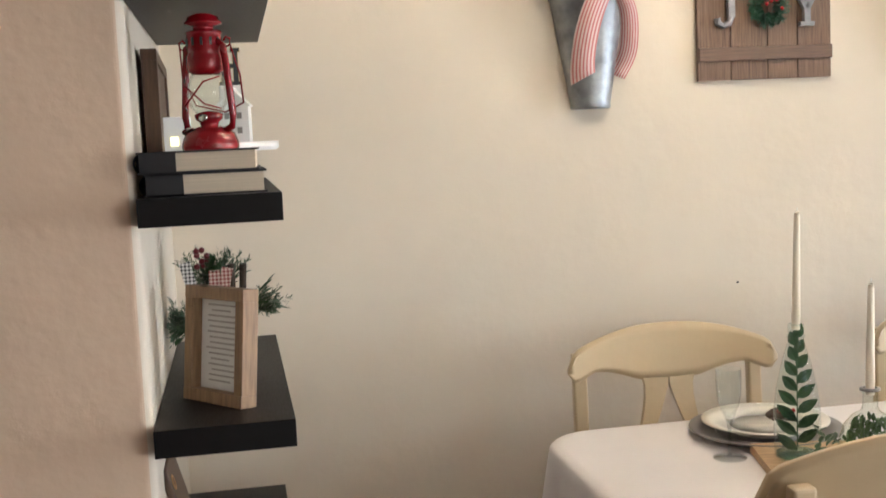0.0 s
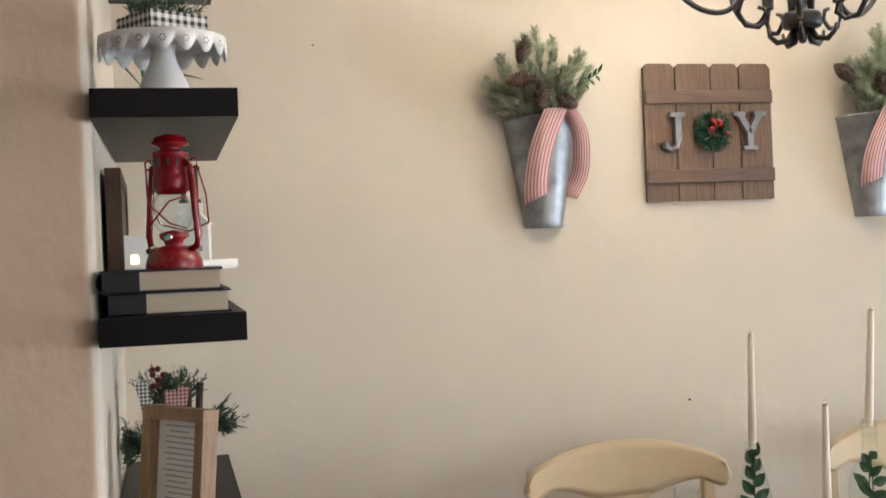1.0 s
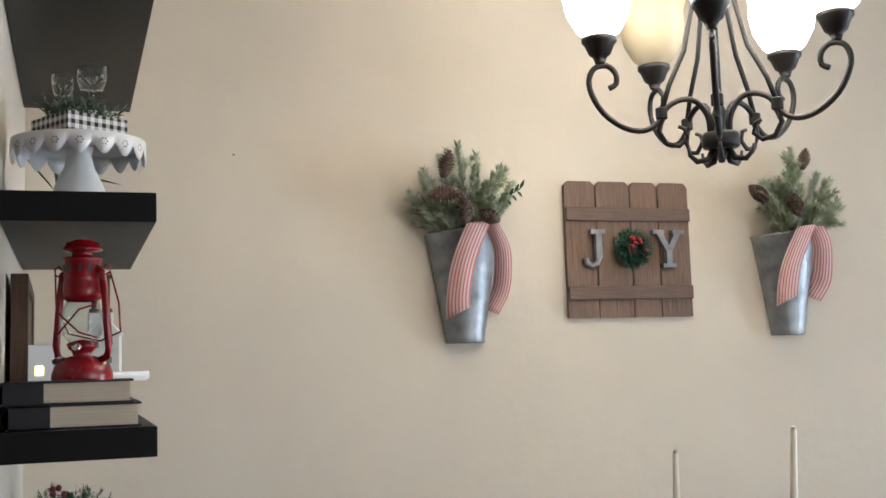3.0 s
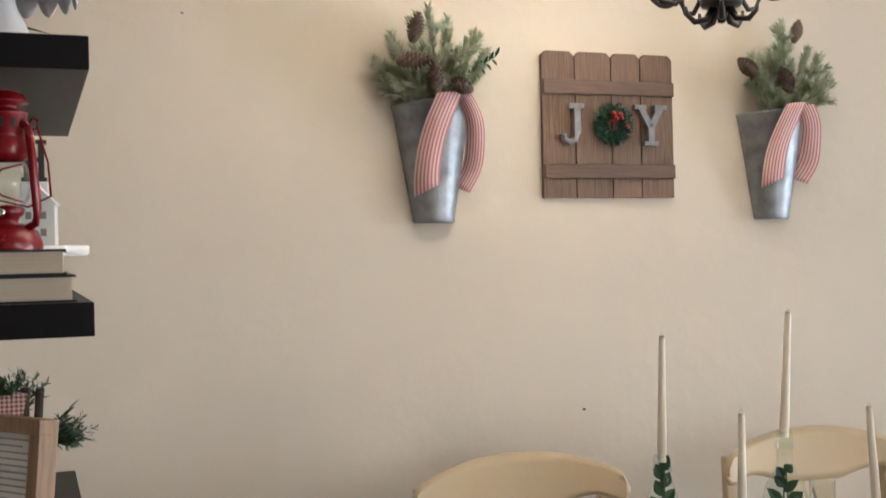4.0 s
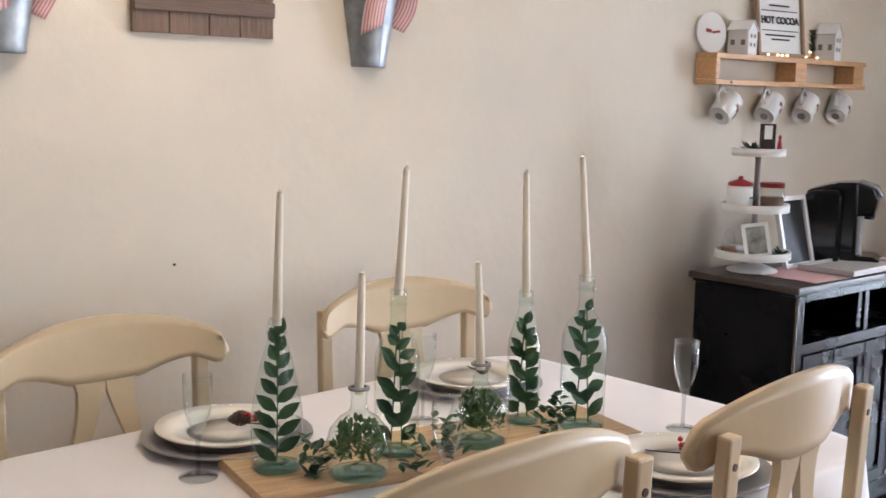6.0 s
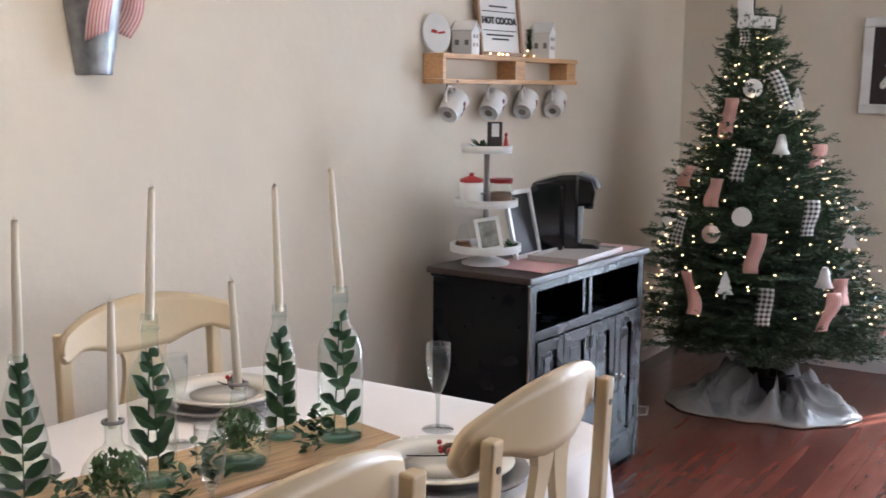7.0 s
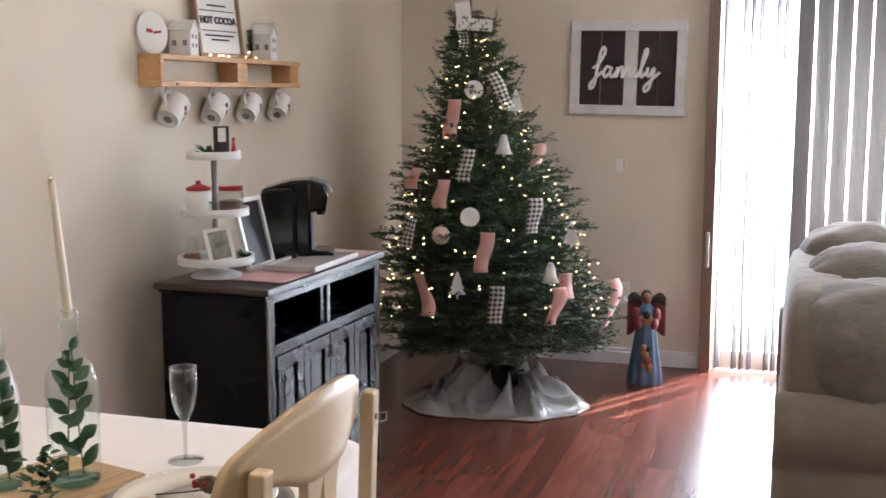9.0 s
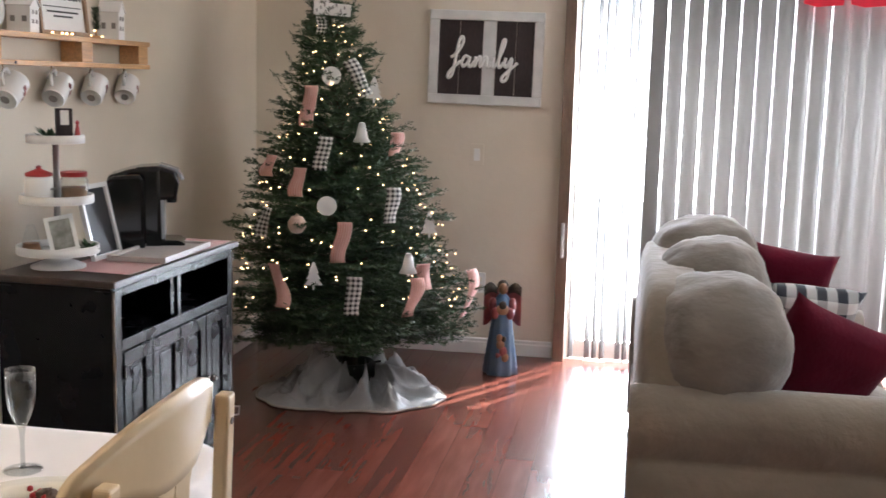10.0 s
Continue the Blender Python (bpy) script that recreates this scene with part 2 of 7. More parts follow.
    gingham_big=stripes("buffalo_check", (0.66, 0.64, 0.60), (0.02, 0.022, 0.03), 3.0, check=True),
    runner=stripes("runner_ticking", (0.70, 0.56, 0.53), (0.50, 0.18, 0.18), 22.0),
    pink_wreath=mat("blush_ornament", (0.72, 0.52, 0.42), 0.4, var=0.15, scale=40),
    tray_wash=mat("greyed_wash", (0.46, 0.42, 0.39), 0.5, var=0.12, scale=9, stretch=(3, 25, 25)),
)


# ---- mesh helpers ----
def part(name, bm, material, parent=None, label="", smooth=False):
    me = bpy.data.meshes.new(name)
    bm.to_mesh(me)
    bm.free()
    if smooth:
        for f in me.polygons:
            f.use_smooth = True
    me.materials.append(M[material] if isinstance(material, str) else material)
    ob = new(name, me)
    if parent:
        ob.parent = parent
    if label:
        ob["label"] = label
    return ob


def raw(name, verts, faces, material, parent=None, label="", smooth=False):
    me = bpy.data.meshes.new(name)
    me.from_pydata(verts, [], faces)
    if smooth:
        for f in me.polygons:
            f.use_smooth = True
    me.materials.append(M[material])
    ob = new(name, me)
    if parent:
        ob.parent = parent
    if label:
        ob["label"] = label
    return ob


def thing(name, m, label, category, group="", kind=""):
    e = new(name)
    e.empty_display_size = 0.05
    e.matrix_basis = m
    return tagged(e, label, category, group, kind)


def box(bm, c, s, m=None, bevel=0.0):
    r = bmesh.ops.create_cube(bm, size=1.0, matrix=Matrix.Translation(c) @ (m or Matrix()) @ Matrix.Diagonal((*s, 1)))
    if bevel:
        es = list({e for v in r["verts"] for e in v.link_edges})
        bmesh.ops.bevel(bm, geom=es, offset=bevel, segments=2, affect='EDGES', profile=0.5)
    return bm


def one_box(c, s, m=None, bevel=0.0):
    return box(bmesh.new(), c, s, m, bevel)


def lathe(profile, seg=24, bm=None, m=None, close=True):
    bm = bm or bmesh.new()
    m = m or Matrix()
    rings = []
    for r, z in profile:
        if r < 1e-5:
            rings.append([bm.verts.new(m @ Vector((0, 0, z)))])
        else:
            rings.append([bm.verts.new(m @ Vector((r * math.cos(2 * math.pi * k / seg), r * math.sin(2 * math.pi * k / seg), z))) for k in range(seg)])
    for a, b in zip(rings, rings[1:]):
        for k in range(seg):
            k2 = (k + 1) % seg
            if len(a) == 1 and len(b) == 1:
                continue
            if len(a) == 1:
                bm.faces.new((a[0], b[k], b[k2]))
            elif len(b) == 1:
                bm.faces.new((a[k2], a[k], b[0]))
            else:
                bm.faces.new((a[k], a[k2], b[k2], b[k]))
    return bm


def tube(points, radii, seg=8, bm=None):
    bm = bm or bmesh.new()
    pts = [Vector(p) for p in points]
    if not hasattr(radii, "__len__"):
        radii = [radii] * len(pts)
    rings = []
    up = Vector((0.13, 0.27, 0.95))
    for i, p in enumerate(pts):
        d = (pts[min(i + 1, len(pts) - 1)] - pts[max(i - 1, 0)]).normalized()
        a = d.cross(up)
        if a.length < 1e-3:
            a = d.cross(Vector((1, 0, 0)))
        a.normalize()
        b = d.cross(a)
        rings.append([bm.verts.new(p + radii[i] * (a * math.cos(2 * math.pi * k / seg) + b * math.sin(2 * math.pi * k / seg))) for k in range(seg)])
    for a, b in zip(rings, rings[1:]):
        for k in range(seg):
            bm.faces.new((a[k], a[(k + 1) % seg], b[(k + 1) % seg], b[k]))
    bm.faces.new(list(reversed(rings[0])))
    bm.faces.new(rings[-1])
    return bm


def strip(points, across, width, bm=None, thick=0.0012):
    """A ribbon along points, its width along the vectors across, with UVs and a little thickness."""
    bm = bm or bmesh.new()
    uv = bm.loops.layers.uv.verify()
    rows = []
    length = 0.0
    prev = None
    for p, a in zip(points, across):
        p, a = Vector(p), Vector(a).normalized()
        if prev is not None:
            length += (p - prev).length
        prev = p
        rows.append((bm.verts.new(p - a * width / 2), bm.verts.new(p + a * width / 2), length / width))
    for r, s in zip(rows, rows[1:]):
        f = bm.faces.new((r[0], r[1], s[1], s[0]))
        for lp, (u, v) in zip(f.loops, ((0, r[2]), (1, r[2]), (1, s[2]), (0, s[2]))):
            lp[uv].uv = (u, v)
    bm.normal_update()
    bmesh.ops.solidify(bm, geom=bm.faces[:], thickness=thick)
    return bm


def pillow(c, s, e=0.55, seg=28, m=None, sag=0.0, bm=None, wrinkle=0.0, seed=0):
    """A stuffed cushion: a superellipsoid with soft corners."""
    bm = bm or bmesh.new()
    m = m or Matrix()
    uv = bm.loops.layers.uv.verify()

    def sp(v, p):
        return math.copysign(abs(v) ** p, v)
    rows = []
    n2 = seg // 2
    for i in range(n2 + 1):
        v = -math.pi / 2 + math.pi * i / n2
        row = []
        for j in range(seg):
            u = 2 * math.pi * j / seg
            x = sp(math.cos(v), e) * sp(math.cos(u), e)
            y = sp(math.cos(v), e) * sp(math.sin(u), e)
            z = sp(math.sin(v), 0.9)
            p = Vector((x * s[0], y * s[1], z * s[2]))
            if wrinkle:
                q = noise.noise(Vector((x * 2.2 + seed, y * 2.2, z * 2.2))) + 0.5 * noise.noise(Vector((x * 6 + seed, y * 5, z * 6)))
                p *= 1 + wrinkle * q
            row.append(bm.verts.new(Matrix.Translation(c) @ m @ p))
        rows.append(row)
    for a, b in zip(rows, rows[1:]):
        for j in range(seg):
            f = bm.faces.new((a[j], a[(j + 1) % seg], b[(j + 1) % seg], b[j]))
            for lp in f.loops:
                q = (Matrix.Translation(c) @ m).inverted() @ lp.vert.co
                lp[uv].uv = (q.x / s[0] * 0.5 + 0.5, q.y / s[1] * 0.5 + 0.5)
    bmesh.ops.remove_doubles(bm, verts=bm.verts[:], dist=1e-5)
    return bm


def leaf_mesh(bm, base, tip, width, up=(0, 0, 1), fold=0.15):
    base, tip = Vector(base), Vector(tip)
    d = tip - base
    side = d.cross(Vector(up))
    if side.length < 1e-6:
        side = d.cross(Vector((1, 0, 0)))
    side.normalize()
    nrm = side.cross(d).normalized()
    prev = None
    for t, w in ((0, 0.06), (0.25, 0.8), (0.5, 1.0), (0.78, 0.65), (1.0, 0.05)):
        c = base + d * t - nrm * (width * fold * 0.4)
        row = (bm.verts.new(c - side * width / 2 * w + nrm * width * fold * w), bm.verts.new(c), bm.verts.new(c + side * width / 2 * w + nrm * width * fold * w))
        if prev:
            bm.faces.new((prev[0], prev[1], row[1], row[0]))
            bm.faces.new((prev[1], prev[2], row[2], row[1]))
        prev = row
    return bm


def text_mesh(name, body, size, m, material, parent=None, depth=0.002, label="", shear=0.0, bold=0.0, group=None):
    cu = bpy.data.curves.new(name, 'FONT')
    cu.body, cu.size, cu.extrude, cu.align_x, cu.align_y = body, size, depth, 'CENTER', 'CENTER'
    cu.shear = shear
    cu.offset = bold
    tmp = new(name + "_tmp", cu)
    bpy.context.view_layer.update()
    me = bpy.data.meshes.new_from_object(tmp.evaluated_get(bpy.context.evaluated_depsgraph_get()))
    bpy.data.objects.remove(tmp)
    me.materials.clear()
    me.materials.append(M[material])
    ob = new(name, me)
    ob.matrix_basis = m
    if parent:
        ob.parent = parent
    if label:
        ob["label"] = label
    return ob


def needles(path_sets, length, width, per_m, rng, spread=0.9):
    """Needle blades set all round the given twigs; gives verts and faces."""
    V, F = [], []
    for p0, p1 in path_sets:
        p0, p1 = np.array(p0), np.array(p1)
        d = p1 - p0
        L = np.linalg.norm(d)
        if L < 1e-5:
            continue
        d /= L
        a = np.cross(d, [0.1, 0.2, 0.97]); a /= np.linalg.norm(a) + 1e-9
        b = np.cross(d, a)
        k = max(3, int(L * per_m))
        t = (np.arange(k) + rng.random(k)) / k
        ang = rng.random(k) * 2 * np.pi
        base = p0 + np.outer(t * L, d)
        rad = np.outer(np.cos(ang), a) + np.outer(np.sin(ang), b)
        way = d * 0.75 + rad * spread
        way /= np.linalg.norm(way, axis=1)[:, None]
        ln = length * (0.7 + 0.5 * rng.random(k))[:, None] * np.where(t > 0.85, 0.8, 1.0)[:, None]
        side = np.cross(way, d) + 1e-6
        side /= np.linalg.norm(side, axis=1)[:, None]
        mid = base + way * ln * 0.55
        tip = base + way * ln
        o = len(V)
        quad = np.stack([base, mid + side * width / 2, tip, mid - side * width / 2], 1).reshape(-1, 3)
        V.extend(quad.tolist())
        F.extend([(o + 4 * i, o + 4 * i + 1, o + 4 * i + 2, o + 4 * i + 3) for i in range(k)])
    return V, F

# ---- the room ----
XE, YW, ZC = 6.30, 0.0, 2.60          # end wall, back wall, ceiling
YN = -0.915                           # face of the near wall stub
XL, YB = -6.5, -5.6                   # unseen sides behind the camera
DOOR_A, DOOR_B, DOOR_H = -1.785, -4.15, 2.06


def slab(name, lo, hi, material, label, category, bevel=0.0):
    c = [(a + b) / 2 for a, b in zip(lo, hi)]
    s = [b - a for a, b in zip(lo, hi)]
    ob = part(name, one_box(c, s, None, bevel), material)
    return tagged(ob, label, category, "", "structure")


slab("wall_back", (-0.15, 0.0, 0.0), (XE + 0.15, 0.15, ZC), "wall", "cream painted textured dining room wall", "wall")
slab("wall_end_corner", (XE, DOOR_A, 0.0), (XE + 0.15, 0.0, ZC), "wall", "cream painted wall beside the sliding door", "wall")
slab("wall_end_head", (XE, DOOR_B, DOOR_H), (XE + 0.15, DOOR_A, ZC), "wall", "cream painted wall above the sliding door", "wall")
slab("wall_end_far", (XE, YB, 0.0), (XE + 0.15, DOOR_B, ZC), "wall", "cream painted wall past the sliding door", "wall")


def near_wall():
    """The wall stub beside the camera, with a rounded plaster corner, and the alcove wall behind it."""
    bm = bmesh.new()
    r = 0.02
    prof = [(XL, YN)] + [(-r + r * math.sin(a), YN + r - r * math.cos(a)) for a in [i * math.pi / 16 for i in range(9)]] + [(0.0, -0.001), (-0.15, -0.001), (-0.15, YN + 0.15), (XL, YN + 0.15)]
    lo = [bm.verts.new((x, y, 0)) for x, y in prof]
    hi = [bm.verts.new((x, y, ZC)) for x, y in prof]
    n = len(prof)
    for i in range(n):
        bm.faces.new((lo[i], lo[(i + 1) % n], hi[(i + 1) % n], hi[i]))
    bm.faces.new(list(reversed(lo)))
    bm.faces.new(hi)
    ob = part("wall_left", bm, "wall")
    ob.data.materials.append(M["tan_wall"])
    # tan on the face turned to -y, cream on the corner and alcove side
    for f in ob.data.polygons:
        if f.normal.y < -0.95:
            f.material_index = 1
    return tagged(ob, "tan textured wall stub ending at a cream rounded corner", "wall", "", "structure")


near_wall()
slab("wall_side", (XL - 0.15, YB, 0), (XL, YN + 0.15, ZC), "wall", "plain cream wall", "wall")
# unseen rear wall, with an opening added to let in fill light
slab("wall_rear_low", (XL - 0.15, YB - 0.15, 0), (XE + 0.15, YB, 0.8), "wall", "unseen cream wall below the added opening", "wall")
slab("wall_rear_high", (XL - 0.15, YB - 0.15, 2.2), (XE + 0.15, YB, ZC), "wall", "unseen cream wall above the added opening", "wall")
slab("wall_rear_a", (XL - 0.15, YB - 0.15, 0.8), (2.8, YB, 2.2), "wall", "unseen cream wall beside the added opening", "wall")
slab("wall_rear_c", (5.4, YB - 0.15, 0.8), (XE + 0.15, YB, 2.2), "wall", "unseen cream wall beside the added opening", "wall")
slab("ceiling", (XL - 0.15, YB - 0.15, ZC), (XE + 0.15, 0.15, ZC + 0.12), "ceiling", "off-white textured ceiling", "ceiling")
slab("ground", (-60, -90, -0.40), (160, 90, -0.10), "grass", "lawn reaching to the horizon", "ground")
slab("patio", (XE + 0.15, -7, -0.098), (XE + 8.9, 8, -0.02), "concrete", "sunlit pale concrete patio slab", "patio")
# upright panel, added to glow in place of the overexposed outdoors
slab("backdrop", (XE + 9.0, -26, -0.1), (XE + 9.3, 18, 9.0), "backdrop_glow", "plain glowing panel standing in for the bright distance beyond the patio", "backdrop")

floor = slab("floor", (XL, YB, -0.10), (XE, 0.0, -0.006), "floor_gap", "reddish cherry laminate plank floor", "floor")

# baseboards with a stepped top
def baseboard(name, a, b, inward):
    bm = bmesh.new()
    a, b, n = Vector(a), Vector(b), Vector(inward)
    prof = [(0, 0), (0.014, 0), (0.014, 0.062), (0.009, 0.07), (0.009, 0.082), (0.004, 0.088), (0, 0.088)]
    r0 = [bm.verts.new(a + n * p + Vector((0, 0, z))) for p, z in prof]
    r1 = [bm.verts.new(b + n * p + Vector((0, 0, z))) for p, z in prof]
    for i in range(len(prof)):
        j = (i + 1) % len(prof)
        bm.faces.new((r0[i], r0[j], r1[j], r1[i]))
    bm.faces.new(r0)
    bm.faces.new(list(reversed(r1)))
    bmesh.ops.recalc_face_normals(bm, faces=bm.faces[:])
    tagged(part(name, bm, "trim"), "white stepped baseboard along the wall", "baseboard", "", "structure")


baseboard("baseboard_end", (XE, 0, 0), (XE, DOOR_A + 0.075, 0), (-1, 0, 0))
baseboard("baseboard_back", (0.002, 0, 0), (XE - 0.016, 0, 0), (0, -1, 0))

# ---- sliding door and vertical blind ----
door = thing("door_1", Matrix.Translation((XE + 0.08, (DOOR_A + DOOR_B) / 2, 0)), "white framed sliding glass patio door", "sliding door", "", "structure")
half = (DOOR_A - DOOR_B) / 2
for y0, y1, dx in ((-half, 0.04, 0.03), (-0.04, half, -0.02)):
    fr = bmesh.new()
    for c, s in (((dx, y0 + 0.03, DOOR_H / 2), (0.04, 0.06, DOOR_H)), ((dx, y1 - 0.03, DOOR_H / 2), (0.04, 0.06, DOOR_H)), ((dx, (y0 + y1) / 2, 0.05), (0.038, y1 - y0 - 0.12, 0.1)), ((dx, (y0 + y1) / 2, DOOR_H - 0.03), (0.038, y1 - y0 - 0.12, 0.06))):
        box(fr, c, s)
    part("door_frame", fr, "trim", door)
    pane = part("pane", one_box((dx, (y0 + y1) / 2, DOOR_H / 2 + 0.02), (0.006, y1 - y0 - 0.12, DOOR_H - 0.18)), "glass", door)
    pane.visible_shadow = False

jamb = tagged(part("door_trim", one_box((XE - 0.04, -1.752, 1.03), (0.075, 0.062, 2.06), None, 0.004), "jamb"), "brown wooden trim post at the patio door's edge", "door trim", "", "structure")

pull = tagged(part("door_pull", one_box((XE - 0.086, -1.752, 0.67), (0.016, 0.018, 0.19), None, 0.005), "trim"), "white pull handle on the patio door trim", "door handle", "", "structure")

blind = thing("vertical_blind", Matrix.Translation((XE - 0.10, 0, 0)), "off-white fabric vertical blind, partly open", "blind")
part("head_rail", one_box((0, (DOOR_A + DOOR_B) / 2 - 0.03, 2.13), (0.05, DOOR_A - DOOR_B, 0.05), None, 0.004), "trim", blind)


def vane_mesh():
    bm = bmesh.new()
    w, n = 0.094, 8
    rows = []
    for k in range(n + 1):
        u = k / n - 0.5
        x = 0.016 * (1 - 4 * u * u)
        rows.append((bm.verts.new((x, u * w, 0.03)), bm.verts.new((x, u * w, 2.10))))
    for a, b in zip(rows, rows[1:]):
        bm.faces.new((a[0], b[0], b[1], a[1]))
    bm.normal_update()
    bmesh.ops.solidify(bm, geom=bm.faces[:], thickness=0.0012)
    me = bpy.data.meshes.new("vane")
    bm.to_mesh(me)
    for f in me.polygons:
        f.use_smooth = True
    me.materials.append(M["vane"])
    return me


vm = vane_mesh()
vr = random.Random(5)


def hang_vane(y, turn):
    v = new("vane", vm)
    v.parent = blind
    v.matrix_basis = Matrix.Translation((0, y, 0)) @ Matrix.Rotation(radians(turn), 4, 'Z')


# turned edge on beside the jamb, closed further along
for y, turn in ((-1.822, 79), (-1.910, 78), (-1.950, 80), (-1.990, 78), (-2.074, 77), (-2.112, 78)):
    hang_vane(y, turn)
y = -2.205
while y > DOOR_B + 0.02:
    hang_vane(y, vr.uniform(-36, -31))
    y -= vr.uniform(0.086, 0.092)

# red banner hung from the head rail
ban = thing("banner", Matrix.Translation((XE - 0.155, -3.2, 1.99)), "red fabric banner with white motif hung over the blind", "banner")
for i in range(5):
    bm = bmesh.new()
    bm.faces.new([bm.verts.new(p) for p in ((0, -0.10, 0.14), (0, 0.10, 0.14), (0, 0.095, -0.06), (0, 0.03, -0.075), (0, -0.095, -0.065))])
    bm.normal_update()
    bmesh.ops.solidify(bm, geom=bm.faces[:], thickness=0.002)
    pn = part("pennant", bm, "banner", ban)
    pn.location = (0, 0.20 - 0.225 * i, 0)
    b2 = bmesh.new()
    for j in range(3):
        box(b2, (-0.004, -0.05 + 0.05 * j, -0.01 + 0.02 * (j % 2)), (0.002, 0.03, 0.012), Matrix.Rotation(0.5 * (j - 1), 4, 'X'))
    bar = part("motif", b2, "paper", pn)

for yy in (0.25, -0.20, -0.66):
    part("hanging_loop", one_box((0.028, yy, 0.145), (0.06, 0.006, 0.006)), "paper", ban)

# ---- wall decor on the back wall ----
def board_sign():
    s = thing("wooden_joy_sign", Matrix.Translation((1.546, -0.002, 1.777)), "rustic brown plank wall sign reading JOY with a wreath", "wall sign")
    w, h = 0.378, 0.370
    xs = [-0.5, -0.255, 0.02, 0.245, 0.5]
    for a, b in zip(xs, xs[1:]):
        bm = bmesh.new()
        x0, x1 = a * w + 0.0015, b * w - 0.0015
        c = 0.012
        pts = [(x0, -h / 2), (x1, -h / 2), (x1, h / 2 - c), (x1 - c, h / 2), (x0 + c, h / 2), (x0, h / 2 - c)]
        f = bm.faces.new([bm.verts.new((x, -0.014, z)) for x, z in pts])
        r = bmesh.ops.extrude_face_region(bm, geom=[f])
        bmesh.ops.translate(bm, vec=(0, 0.012, 0), verts=[v for v in r["geom"] if isinstance(v, bmesh.types.BMVert)])
        bmesh.ops.recalc_face_normals(bm, faces=bm.faces[:])
        part("plank", bm, "sign_wood", s)
    for z in (0.095, -0.118):
        part("batten", one_box((0, -0.019, z), (w - 0.003, 0.010, 0.036), None, 0.002), "batten", s)
    up = Matrix.Rotation(radians(90), 4, 'X')
    for ch, x in (("J", -0.112), ("Y", 0.112)):
        bm = bmesh.new()
        # slab-serif letters built from bars
        if ch == "J":
            box(bm, (x + 0.012, -0.026, 0.012), (0.018, 0.016, 0.075))
            box(bm, (x + 0.010, -0.0258, 0.046), (0.042, 0.0156, 0.012))
            tube([(x + 0.012, -0.026, -0.024), (x + 0.006, -0.026, -0.040), (x - 0.010, -0.026, -0.046), (x - 0.024, -0.026, -0.038), (x - 0.026, -0.026, -0.026)], [0.009, 0.009, 0.008, 0.009, 0.010], 8, bm)
        else:
            box(bm, (x, -0.026, -0.022), (0.017, 0.016, 0.05))
            box(bm, (x, -0.0258, -0.046), (0.040, 0.0156, 0.011))
            for sgn in (-1, 1):
                box(bm, (x + sgn * 0.016, -0.0262, 0.022), (0.016, 0.0158, 0.062), Matrix.Rotation(radians(30 * sgn), 4, 'Y'))
                box(bm, (x + sgn * 0.030, -0.0257, 0.047), (0.034, 0.0153, 0.011))
        part("letter", bm, "letter", s, "grey metal letter " + ch)
    rng = np.random.default_rng(3)
    segs = []
    for k in range(260):
        a = 2 * math.pi * k / 65
        r = 0.012 + 0.030 * ((k * 0.618) % 1)
        c = (r * math.cos(a), -0.028, r * math.sin(a))
        d = a + rng.uniform(-0.9, 0.9)
        segs.append((c, (c[0] + 0.016 * math.cos(d), -0.030 + rng.uniform(-0.018, 0.0), c[2] + 0.016 * math.sin(d))))
    V, F = needles(segs, 0.010, 0.0022, 900, rng)
    wr = raw("wreath", V, F, "wreath_green", s, "small green needle wreath with red berries")
    for k in range(9):
        a, r = rng.uniform(-0.5, 3.6), rng.uniform(0.008, 0.034)
        bm = bmesh.new()
        bmesh.ops.create_icosphere(bm, subdivisions=1, radius=0.0058, matrix=Matrix.Translation((r * math.cos(a), -0.05, 0.004 + r * math.sin(a))))
        part("berry", bm, "red_berry", wr, smooth=True)
    return s


board_sign()


def cone_mesh(bm, m, L=0.06, R=0.019):
    for i in range(9):
        t = i / 8
        r = R * math.sin(math.pi * (0.18 + 0.75 * t)) ** 0.8
        for k in range(8):
            a = 2 * math.pi * (k + 0.5 * (i % 2)) / 8
            p = Vector((r * 0.45 * math.cos(a), r * 0.45 * math.sin(a), L * t))
            q = Vector((r * math.cos(a), r * math.sin(a), L * t + 0.009))
            s = Vector((-math.sin(a), math.cos(a), 0)) * r * 0.42
            bm.faces.new([bm.verts.new(m @ v) for v in (p - s * 0.5, q - s, q + Vector((0, 0, 0.003)), q + s, p + s * 0.5)])
    lathe([(0, 0), (R * 0.5, L * 0.1), (R * 0.55, L * 0.6), (0, L)], 8, bm, m)


